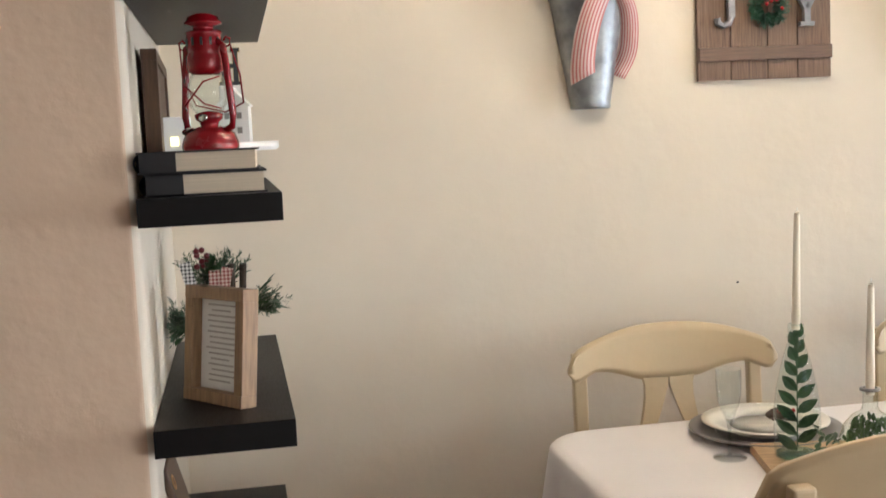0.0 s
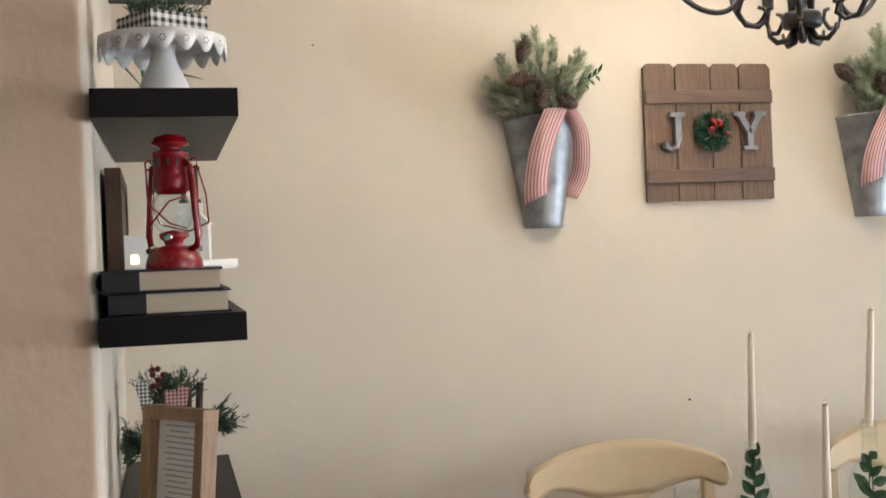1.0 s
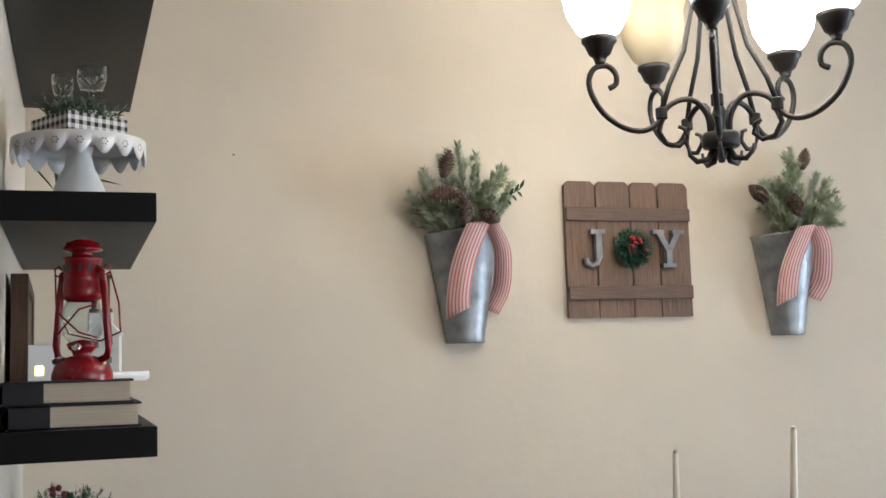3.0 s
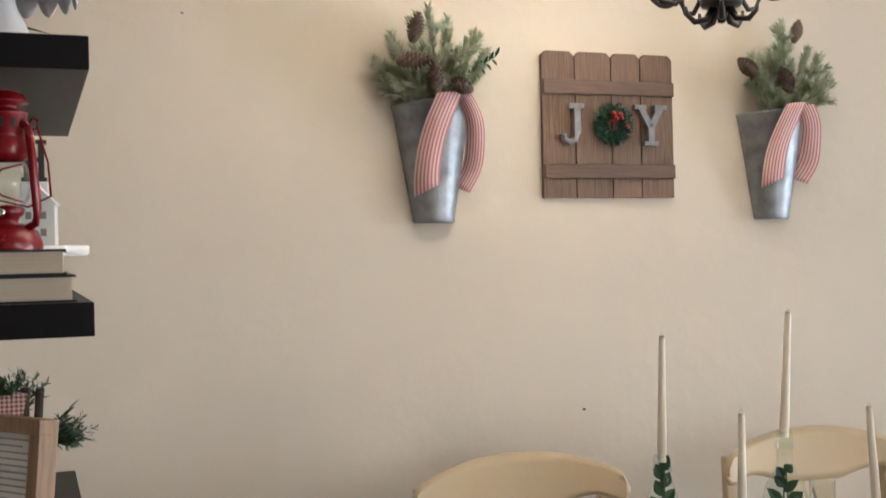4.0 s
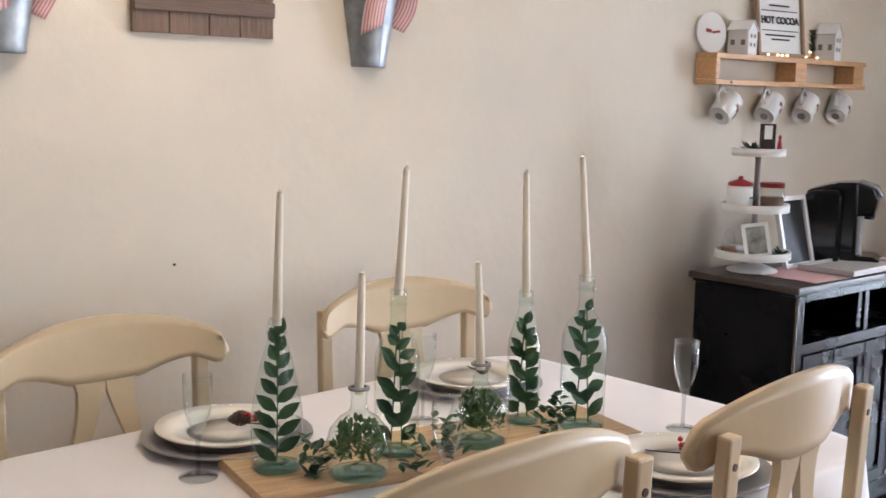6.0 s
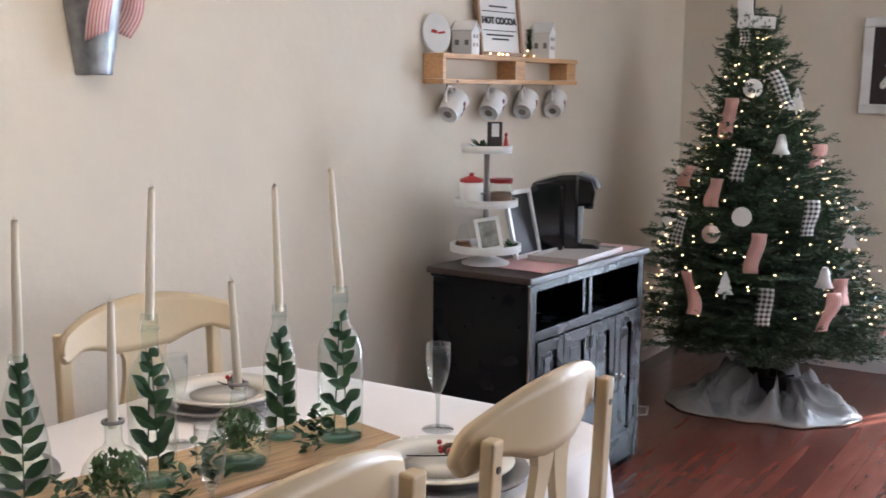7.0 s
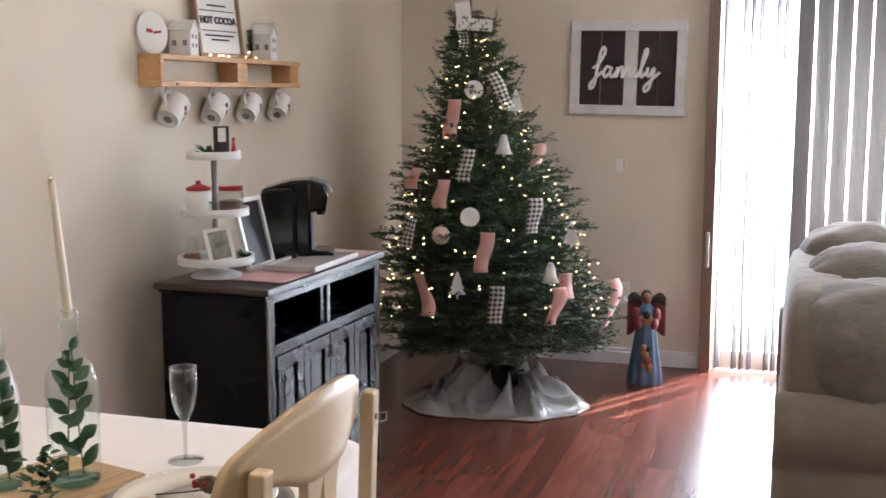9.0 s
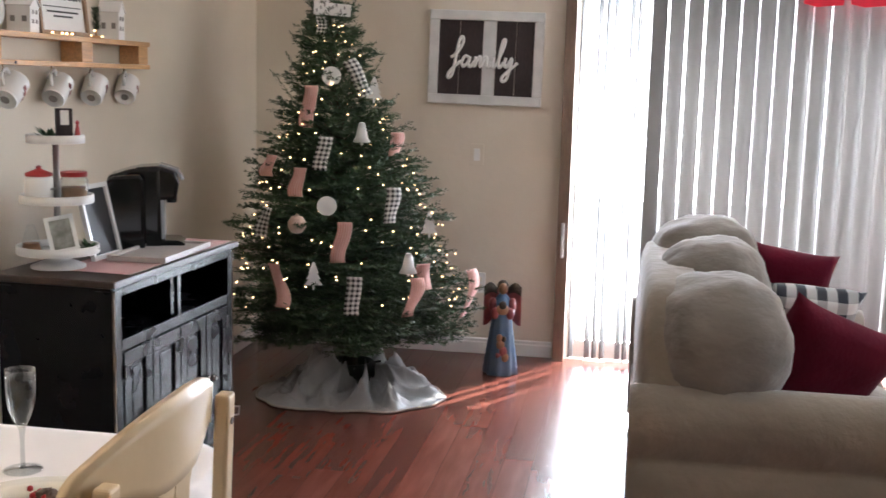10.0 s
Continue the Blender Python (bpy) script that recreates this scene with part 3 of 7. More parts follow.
def wall_bucket(x, seed):
    top, bot = 1.826, 1.533
    b = thing("wall_bucket", Matrix.Translation((x, -0.002, 0)), "galvanised half-cone wall bucket with frosted greenery and striped ribbon", "wall planter", "wall buckets beside the sign")
    bm = bmesh.new()
    prev = None
    n = 18
    for z, r, lean in ((bot, 0.050, 0.0), (bot + 0.004, 0.053, 0.0), (bot + 0.012, 0.0525, 0.0), (top - 0.010, 0.0985, 0.0), (top - 0.006, 0.1015, 0.0), (top, 0.1025, 0.0), (top, 0.095, 0.0)):
        row = []
        for k in range(n + 1):
            a = math.pi * k / n
            row.append(bm.verts.new((r * math.cos(a), -r * 0.95 * math.sin(a), z + (0.012 * math.cos(a) if z > 1.7 else 0))))
        if prev:
            for k in range(n):
                bm.faces.new((prev[k], prev[k + 1], row[k + 1], row[k]))
        prev = row
    bk = [bm.verts.new(p) for p in ((0.050, 0, bot), (0.099, 0, top + 0.01), (-0.099, 0, top - 0.012), (-0.050, 0, bot))]
    bm.faces.new(bk)
    part("bucket", bm, "galv", b, smooth=True)
    # bottom cap
    bm = bmesh.new()
    bm.faces.new([bm.verts.new((0.050 * math.cos(math.pi * k / 12), -0.047 * math.sin(math.pi * k / 12), bot + 0.002)) for k in range(13)])
    part("base", bm, "galv", b)
    # ribbon: two tails that part at the middle of the rim

    def skin(z):
        return 0.053 + (0.1025 - 0.053) * (z - bot) / (top - bot)

    for k, (fan, drop, wide, away) in enumerate(((36, 0.228, 0.068, 0.004), (-64, 0.222, 0.048, 0.016)) if seed == 1 else ((36, 0.208, 0.066, 0.004), (-52, 0.198, 0.060, 0.018))):
        P, A = [], []
        for i in range(19):
            t = i / 18
            z = top + 0.010 - drop * t
            a = radians((84 if k == 0 else 70) + fan * (1 - (1 - t) ** 1.7))
            r = skin(z) + 0.006 + away * math.sin(t * math.pi) + 0.006 * math.sin(t * 9 + k) * t
            P.append((r * math.cos(a), -r * 0.95 * math.sin(a) - 0.004, z))
            A.append((math.sin(a), 0.8 * math.cos(a), 0.35 * (0.3 + t)) if k == 0 else (0.88, -0.40 + 0.25 * math.sin(t * 5), -0.35 * (0.3 + t)))
        part("ribbon", strip(P, A, wide), "red_stripe", b, "red and white ticking ribbon", True)
    rng = np.random.default_rng(seed)
    brush = []
    tips = ((-0.155, 0.075, 0.9), (-0.13, 0.13, 1.0), (-0.10, 0.055, 1.0), (-0.085, 0.175, 0.9), (-0.05, 0.10, 1.1), (-0.03, 0.215, 1.0), (0.0, 0.145, 1.1), (0.025, 0.19, 0.9), (0.045, 0.09, 1.0), (0.075, 0.15, 0.9), (0.095, 0.075, 0.9), (0.125, 0.115, 0.6), (-0.02, 0.05, 1.0), (0.06, 0.035, 0.8), (-0.07, 0.03, 1.0), (0.02, 0.03, 1.0), (-0.11, 0.10, 1.0), (0.05, 0.13, 1.0))
    for k, (tx, tz, full) in enumerate(tips):
        if seed == 2:
            tx, tz = -tx * 0.95 - 0.01, tz * (1.1 if k % 3 else 0.9)
        p = np.array((tx * 0.35, -0.05 + rng.uniform(-0.02, 0.02), top - 0.03))
        q = np.array((tx, -0.075 + rng.uniform(-0.045, 0.035), top + tz))
        mid = p + (q - p) * 0.5 + np.array((0, -0.012, 0.012))
        brush += [(p + (q - p) * 0.15, mid), (mid, q)]
        for j in range(4):
            f = 0.30 + 0.5 * j / 3
            c = p + (q - p) * f
            d = (q - p) / np.linalg.norm(q - p) + rng.uniform(-0.75, 0.75, 3)
            e = c + d / np.linalg.norm(d) * 0.062 * full * (1.2 - 0.6 * f)
            e[1] = min(e[1], -0.012)
            brush.append((c, e))
    V, F = needles(brush, 0.025, 0.0026, 2300, rng, 0.62)
    raw("greenery", V, F, "frosted", b, "frosted artificial pine sprays")
    # one thin feathery twig and a few broad pale leaves
    sx = 1 if seed == 1 else -1
    bm = tube([(0.03 * sx, -0.07, top), (0.08 * sx, -0.085, top + 0.07), (0.135 * sx, -0.09, top + 0.10)], 0.0016, 5)
    for k in range(12):
        f = k / 11
        c = Vector((0.05 + 0.085 * f, -0.085, top + 0.04 + 0.06 * f))
        c.x *= sx
        leaf_mesh(bm, c, c + Vector((sx * 0.008, -0.012, 0.022 if k % 2 else -0.018)), 0.009, (0, -1, 0.2))
    part("leaf_twig", bm, "leaf", b, "thin green leaf twig")
    cones = ((-0.125, 0.075, 88, 0.075, 0.021), (-0.085, 0.118, 12, 0.060, 0.020), (-0.028, 0.005, -8, 0.062, 0.021), (0.062, 0.012, -70, 0.05, 0.019)) if seed == 1 else ((-0.115, 0.075, -62, 0.070, 0.020), (-0.012, 0.035, -35, 0.066, 0.021), (0.0, 0.165, 8, 0.05, 0.017))
    for cx, cz, tilt, clen, crad in cones:
        bm = bmesh.new()
        cone_mesh(bm, Matrix.Translation((cx, -0.118, top + cz)) @ Matrix.Rotation(radians(tilt), 4, 'Y') @ Matrix.Rotation(radians(12), 4, 'X'), clen, crad)
        part("pine_cone", bm, "cone", b, "brown pine cone")
    return b


wall_bucket(1.066, 1)
wall_bucket(2.042, 2)
tagged(part("nail_mark", one_box((1.463, -0.0015, 1.056), (0.006, 0.003, 0.005)), "ink"), "small dark nail hole in the cream wall", "nail mark")
tagged(part("nail_mark", one_box((0.48, -0.0015, 2.01), (0.006, 0.003, 0.004)), "jamb"), "small patched mark on the cream wall", "nail mark")

# ---- chandelier ----
def chandelier():
    hx, hy = 1.346, -0.80
    c = thing("chandelier", Matrix.Translation((hx, hy, 0)), "dark scrolled iron chandelier with lit frosted glass shades", "chandelier")
    part("hub", lathe([(0, 1.895), (0.022, 1.897), (0.036, 1.90), (0.038, 1.906), (0.038, 1.924), (0.034, 1.93), (0.012, 1.935), (0.010, 1.95), (0.015, 1.97), (0.008, 1.99), (0.0, 1.995)], 24), "iron", c, smooth=True)
    part("finial", lathe([(0, 1.868), (0.006, 1.87), (0.011, 1.885), (0.014, 1.898), (0, 1.899)], 12), "iron", c, smooth=True)
    part("stem", tube([(0, 0, 1.96), (0, 0, 2.30), (0, 0, 2.42)], [0.007, 0.007, 0.006]), "iron", c, smooth=True)
    part("canopy", lathe([(0, ZC - 0.045), (0.02, ZC - 0.045), (0.055, ZC - 0.02), (0.06, ZC - 0.001), (0, ZC - 0.001)], 20), "iron", c, smooth=True)
    ch = bmesh.new()
    for k in range(7):
        m = Matrix.Translation((0, 0, 2.425 + 0.02 * k)) @ Matrix.Rotation(radians(90 * (k % 2)), 4, 'Z')
        tube([m @ Vector((0.007 * math.cos(a), 0, 0.012 * math.sin(a))) for a in [i * math.pi / 5 for i in range(11)]], 0.002, 5, ch)
    part("chain", ch, "iron", c, smooth=True)
    base = math.degrees(math.atan2(-2.785 - hy, 0.105 - hx))
    for i in range(5):
        a = radians(base + 70 + 72 * i)
        d = Vector((math.cos(a), math.sin(a), 0))

        def pt(r, z):
            return (d.x * r, d.y * r, z)
        arm = bmesh.new()
        pts = [(0.020, 1.93), (0.024, 1.965), (0.045, 1.995), (0.075, 2.00), (0.105, 1.985), (0.125, 1.955), (0.155, 1.938), (0.195, 1.945), (0.235, 1.975), (0.258, 2.015), (0.262, 2.045), (0.25, 2.068), (0.225, 2.073), (0.208, 2.058), (0.207, 2.036), (0.222, 2.026)]
        sm = []
        for q in range(len(pts) - 1):
            for s in range(3):
                t = s / 3
                p0, p1, p2, p3 = (pts[max(q - 1, 0)], pts[q], pts[q + 1], pts[min(q + 2, len(pts) - 1)])
                sm.append(tuple(0.5 * ((2 * p1[e]) + (p2[e] - p0[e]) * t + (2 * p0[e] - 5 * p1[e] + 4 * p2[e] - p3[e]) * t * t + (3 * p1[e] - p0[e] - 3 * p2[e] + p3[e]) * t ** 3) for e in (0, 1)))
        sm.append(pts[-1])
        tube([pt(*p) for p in sm], 0.0060, 8, arm)
        ao = part("arm", arm, "iron", c, smooth=True)
        # lower scroll and upper stay
        sc = tube([pt(*p) for p in ((0.115, 1.965), (0.125, 1.935), (0.11, 1.91), (0.085, 1.905), (0.068, 1.92), (0.072, 1.94), (0.085, 1.945))], [0.006, 0.006, 0.0055, 0.005, 0.0048, 0.0045, 0.004], 8)
        part("scroll", sc, "iron", ao, smooth=True)
        st = tube([pt(*p) for p in ((0.118, 1.975), (0.10, 2.03), (0.066, 2.10), (0.045, 2.19), (0.03, 2.30), (0.012, 2.36))], 0.0052, 8)
        part("stay", st, "iron", ao, smooth=True)
        lf = tube([pt(*p) for p in ((0.015, 1.898), (0.028, 1.876), (0.05, 1.872), (0.064, 1.885), (0.067, 1.90))], [0.007, 0.007, 0.006, 0.0045, 0.003], 8)
        part("tail_scroll", lf, "iron", ao, smooth=True)
        part("collar", lathe([(0.010, -0.012), (0.012, -0.01), (0.012, 0.01), (0.010, 0.012)], 12, None, Matrix.Translation(pt(0.118, 1.972))), "iron", ao)
        cm = Matrix.Translation(pt(0.238, 0))
        part("cup", lathe([(0, 2.076), (0.010, 2.078), (0.014, 2.09), (0.022, 2.096), (0.030, 2.115), (0.036, 2.122), (0.036, 2.13), (0.030, 2.132), (0, 2.131)], 20, None, cm), "iron", ao, smooth=True)
        if i != 2:
            lamp = new("chandelier_bulb", bpy.data.lights.new("chandelier_bulb", 'POINT'))
            lamp.data.energy, lamp.data.color, lamp.data.shadow_soft_size = 9.0, (1.0, 0.86, 0.68), 0.03
            lamp.location = (hx + d.x * 0.238, hy + d.y * 0.238, 2.225)
        part("glass_shade", lathe([(0.028, 2.131), (0.045, 2.145), (0.064, 2.18), (0.072, 2.22), (0.070, 2.25), (0.078, 2.28), (0.075, 2.281), (0.066, 2.25), (0.068, 2.22), (0.060, 2.182), (0.042, 2.148), (0.0, 2.14)], 24, None, cm), "shade_off" if i == 2 else "shade", c, "cream frosted glass bell shade, unlit" if i == 2 else "white frosted glass bell shade, lit", True)
    return c


chandelier()

# ---- floating shelves and their things ----
SX, SY0, SY1, ST = 0.229, -0.957, -0.118, 0.046
SHELF = [2.126, 1.763, 1.404, 1.031, 0.665]
for z in SHELF:
    sh = thing("floating_shelf", Matrix.Translation((0, 0, z - ST)), "thick black-brown floating wall shelf", "shelf", "floating shelves on the alcove wall")
    part("shelf_board", one_box(((SX + 0.001) / 2 + 0.0005, (SY0 + SY1) / 2, ST / 2), (SX - 0.001, SY1 - SY0, ST), None, 0.0015), "black_shelf", sh)


def cake_stand():
    z = SHELF[1]
    c = thing("cake_stand", Matrix.Translation((0.116, -0.845, z)), "white metal cake stand with pierced scalloped rim", "cake stand")
    part("pedestal", lathe([(0, 0), (0.047, 0.0), (0.046, 0.004), (0.036, 0.03), (0.024, 0.055), (0.019, 0.075), (0.022, 0.088), (0, 0.09)], 28), "white", c, smooth=True)
    part("plate", lathe([(0, 0.088), (0.098, 0.088), (0.104, 0.094), (0.1035, 0.098), (0.098, 0.094), (0, 0.093)], 40), "white", c, smooth=True)
    # lace rim: a skirt with a scalloped lower edge and small pierced flowers
    bm = bmesh.new()
    n = 144
    top = [bm.verts.new((0.1045 * math.cos(2 * math.pi * k / n), 0.1045 * math.sin(2 * math.pi * k / n), 0.098)) for k in range(n)]
    bot = [bm.verts.new((0.1055 * math.cos(2 * math.pi * k / n), 0.1055 * math.sin(2 * math.pi * k / n), 0.082 - 0.020 * abs(math.sin(9 * 2 * math.pi * k / n)))) for k in range(n)]
    for k in range(n):
        bm.faces.new((bot[k], bot[(k + 1) % n], top[(k + 1) % n], top[k]))
    bm.normal_update()
    bmesh.ops.solidify(bm, geom=bm.faces[:], thickness=0.0015)
    part("rim", bm, "white", c, "white scalloped lace rim", True)
    bm = bmesh.new()
    for k in range(18):
        a = 2 * math.pi * (k + 0.5) / 18
        for j in range(6):
            b = 2 * math.pi * j / 6
            m = Matrix.Rotation(a, 4, 'Z') @ Matrix.Translation((0.1062, 0.0048 * math.cos(b), 0.0815 + 0.0048 * math.sin(b)))
            bmesh.ops.create_circle(bm, cap_ends=True, segments=6, radius=0.0016, matrix=m @ Matrix.Rotation(radians(90), 4, 'Y'))
    tagged(part("lace_piercing", bm, "charger", c), kind="stuff")
    return c


cake_stand()


def uv_box(c, s, m=None, scale=20.0):
    bm = one_box(c, s, m, 0.0)
    uv = bm.loops.layers.uv.verify()
    for f in bm.faces:
        n = f.normal
        f.normal_update()
        n = f.normal
        for lp in f.loops:
            p = lp.vert.co
            if abs(n.z) > 0.8:
                lp[uv].uv = (p.x * scale, p.y * scale)
            else:
                t = p.x * -n.y + p.y * n.x
                lp[uv].uv = (t * scale, p.z * scale)
    return bm


def greens(name, label, centre, n, spread, height, rng, material="fir", category="greenery", lean=(0, 0, 0), clampx=None):
    segs = []
    for k in range(n):
        p = np.array(centre) + np.array((rng.uniform(-spread, spread), rng.uniform(-spread, spread), 0)) * 0.5
        w = np.array((rng.uniform(-1, 1), rng.uniform(-1, 1), rng.uniform(0.1, 1.0))) + np.array(lean)
        w /= np.linalg.norm(w)
        q = p + w * rng.uniform(0.5, 1) * height
        if clampx is not None:
            q[0] = max(q[0], clampx)
        segs.append((p, q))
    V, F = needles(segs, 0.016, 0.0028, 420, rng, 0.8)
    return tagged(raw(name, V, F, material), label, category)


rng = np.random.default_rng(11)
bx = thing("gingham_box", pose(0.116, -0.845, SHELF[1] + 0.0935, 0, 0, 32), "shallow black and white gingham box on the cake stand", "box")
part("box_body", uv_box((0, 0, 0.020), (0.108, 0.108, 0.040), None, 24), "gingham", bx)
greens("fir_greenery", "green fir greenery lying in the gingham box", (0.116, -0.845, SHELF[1] + 0.134), 55, 0.085, 0.055, rng, "fir", "greenery")


def goblet(x, y, z, h, r):
    g = thing("glass_goblet", Matrix.Translation((x, y, z)), "small clear glass votive goblet among fir sprigs", "glass", "goblets on the cake stand")
    part("bowl", lathe([(0, h * 0.55), (r * 0.75, h * 0.56), (r, h * 0.75), (r * 1.05, h), (r * 0.95, h), (r * 0.9, h * 0.77), (0, h * 0.6)], 20), "glass", g, smooth=True)
    part("stem", lathe([(0, 0), (r * 0.7, 0.0), (r * 0.6, 0.004), (0.005, 0.012), (0.004, h * 0.5), (0.008, h * 0.552), (0, h * 0.553)], 14), "glass", g, smooth=True)


goblet(0.09, -0.835, SHELF[1] + 0.134, 0.075, 0.017)
goblet(0.135, -0.85, SHELF[1] + 0.134, 0.088, 0.023)

# twig with dark leaves behind the cake stand
bm = tube([(0.09, -0.62, SHELF[1] + 0.001), (0.075, -0.60, SHELF[1] + 0.10)], 0.0035, 6)
for k, (dx, dz) in enumerate(((-0.06, 0.10), (0.07, 0.07), (0.09, 0.03), (-0.04, 0.13), (0.11, 0.05))):
    leaf_mesh(bm, (0.08, -0.60, SHELF[1] + 0.05 + 0.01 * k), (0.08 + dx, -0.60, SHELF[1] + 0.02 + dz), 0.018)
tagged(part("leafy_twig", bm, "leaf"), "dark leafy twig standing behind the cake stand", "twig")


def lantern():
    z0 = SHELF[2] + 0.0725
    L = thing("hurricane_lantern", pose(0.121, -0.865, z0, 0, 0, -38), "red enamelled hurricane lantern with clear glass globe", "lantern")
    part("tank", lathe([(0, 0), (0.046, 0), (0.047, 0.004), (0.046, 0.012), (0.041, 0.026), (0.030, 0.034), (0.018, 0.038), (0, 0.038)], 32), "red_paint", L, smooth=True)
    part("burner", lathe([(0, 0.037), (0.014, 0.037), (0.016, 0.045), (0.022, 0.05), (0.024, 0.058), (0.012, 0.062), (0, 0.064)], 20), "red_paint", L, smooth=True)
    part("globe", lathe([(0.020, 0.059), (0.030, 0.072), (0.034, 0.09), (0.031, 0.108), (0.023, 0.128), (0.021, 0.128), (0.029, 0.107), (0.032, 0.09), (0.028, 0.073), (0.019, 0.06)], 28), "glass", L, "clear glass globe", True)
    part("chimney", lathe([(0.022, 0.124), (0.029, 0.128), (0.031, 0.134), (0.031, 0.152), (0.027, 0.158), (0.029, 0.162), (0.029, 0.188), (0.031, 0.191), (0.027, 0.194), (0.017, 0.195), (0.017, 0.202), (0, 0.202)], 24), "red_paint", L, smooth=True)
    part("cap", lathe([(0, 0.2015), (0.020, 0.202), (0.031, 0.205), (0.031, 0.208), (0.027, 0.211), (0.025, 0.217), (0.012, 0.222), (0, 0.223)], 24), "red_paint", L, smooth=True)
    for k in range(12):
        va = 2 * math.pi * k / 12
        part("vent_slot", one_box((0.0291 * math.cos(va), 0.0291 * math.sin(va), 0.176), (0.0015, 0.004, 0.013), Matrix.Rotation(va, 4, 'Z')), "ink", L)
    for s in (-1, 1):
        part("side_tube", tube([(s * 0.032, 0, 0.03), (s * 0.046, 0, 0.036), (s * 0.050, 0, 0.055), (s * 0.043, 0, 0.13), (s * 0.038, 0, 0.168), (s * 0.026, 0, 0.176)], 0.006, 10), "red_paint", L, smooth=True)
        part("bail_ring", tube([(s * 0.042, 0.0, 0.165), (s * 0.052, 0.0, 0.168), (s * 0.053, 0, 0.178), (s * 0.045, 0, 0.182), (s * 0.040, 0, 0.176)], 0.0018, 6), "red_paint", L, smooth=True)
    part("wire_guard", tube([(-0.036, -0.012, 0.066), (-0.02, -0.034, 0.072), (0.02, -0.034, 0.110), (0.036, -0.012, 0.118)], 0.0015, 6), "red_paint", L, smooth=True)
    part("wire_guard", tube([(-0.036, -0.012, 0.118), (-0.02, -0.034, 0.106), (0.02, -0.034, 0.074), (0.036, -0.012, 0.066)], 0.0015, 6), "red_paint", L, smooth=True)
    part("handle_wire", tube([(-0.052, 0.0, 0.17), (-0.06, 0.012, 0.12), (-0.05, 0.03, 0.075), (0, 0.045, 0.062), (0.05, 0.03, 0.075), (0.06, 0.012, 0.12), (0.052, 0, 0.17)], 0.0015, 6), "red_paint", L, smooth=True)
    part("filler_cap", lathe([(0, 0), (0.009, 0), (0.009, 0.006), (0, 0.007)], 14, None, Matrix.Translation((-0.026, -0.024, 0.028)) @ Matrix.Rotation(0.5, 4, 'X')), "chrome", L, smooth=True)
    part("knob", lathe([(0, 0), (0.006, 0), (0.006, 0.008), (0, 0.009)], 12, None, Matrix.Translation((0.012, -0.026, 0.052)) @ Matrix.Rotation(radians(90), 4, 'X')), "chrome", L, smooth=True)


def book(z, x0, x1, y0, y1, h, turn):
    b = thing("book", pose((x0 + x1) / 2, (y0 + y1) / 2, z, 0, 0, turn), "closed hardback book with dark cloth cover lying flat", "book", "books under the lantern")
    w, d = x1 - x0, y1 - y0
    cv = bmesh.new()
    box(cv, (0, 0, 0.0015), (w, d, 0.003))
    box(cv, (0, 0, h - 0.0015), (w, d, 0.003))
    lathe([(h / 2, -d / 2), (h / 2, d / 2)], 20, cv, Matrix.Translation((-w / 2 + 0.012, 0, h / 2)) @ Matrix.Rotation(radians(90), 4, 'X'))
    box(cv, (-w * 0.33, -d / 2 + 0.0015, h / 2), (w * 0.30, 0.003, h - 0.001))
    part("cover", cv, "book", b)
    part("page_block", one_box((0.006, 0.002, h / 2), (w - 0.022, d - 0.012, h - 0.006)), "page", b)


book(SHELF[2], 0.012, 0.208, -0.925, -0.68, 0.037, 0)
book(SHELF[2] + 0.037, 0.008, 0.200, -0.930, -0.69, 0.0355, -2)
lantern()


def leaning_frame(name, m, w, h, d, border, frame_mat, face_mat, label, category="picture frame"):
    f = thing(name, m, label, category)
    bm = bmesh.new()
    for c, s in (((0, 0, border / 2), (w, d, border)), ((0, 0, h - border / 2), (w, d, border)), ((-w / 2 + border / 2, 0.0004, h / 2), (border, d - 0.0008, h - 2 * border)), ((w / 2 - border / 2, 0.0004, h / 2), (border, d - 0.0008, h - 2 * border))):
        box(bm, c, s, None, 0.001)
    part("frame", bm, frame_mat, f)
    part("picture", one_box((0, d * 0.25, h / 2), (w - 2 * border + 0.002, d * 0.2, h - 2 * border + 0.002)), face_mat, f)
    return f


# wooden frame against the alcove wall, seen edge on
leaning_frame("picture_frame", pose(0.022, -0.60, SHELF[2], 0, -3, -90), 0.30, 0.245, 0.028, 0.02, "brown", "brown", "dark brown wooden frame leaning on the alcove wall")
# white canister house with a small lit window
ht = thing("house_lantern", pose(0.055, -0.70, SHELF[2] + 0.0, 0, 0, 6), "white ceramic house lantern with a lit window", "lantern")
bm = one_box((0, 0.13, 0.068), (0.075, 0.07, 0.136), None, 0.002)
part("house_body", bm, "white", ht)
part("lit_window", one_box((0.005, 0.094, 0.09), (0.014, 0.002, 0.016)), "lit", ht)

tray = thing("serving_tray", pose(0.145, -0.42, SHELF[2], 0, 0, 0), "white footed serving tray", "tray")
part("tray_top", lathe([(0, 0.066), (0.10, 0.066), (0.106, 0.07), (0.106, 0.084), (0.101, 0.084), (0.10, 0.074), (0, 0.073)], 32), "white", tray, smooth=True)
part("tray_foot", lathe([(0, 0), (0.05, 0), (0.045, 0.008), (0.015, 0.02), (0.015, 0.05), (0.04, 0.066), (0, 0.066)], 24), "white", tray, smooth=True)


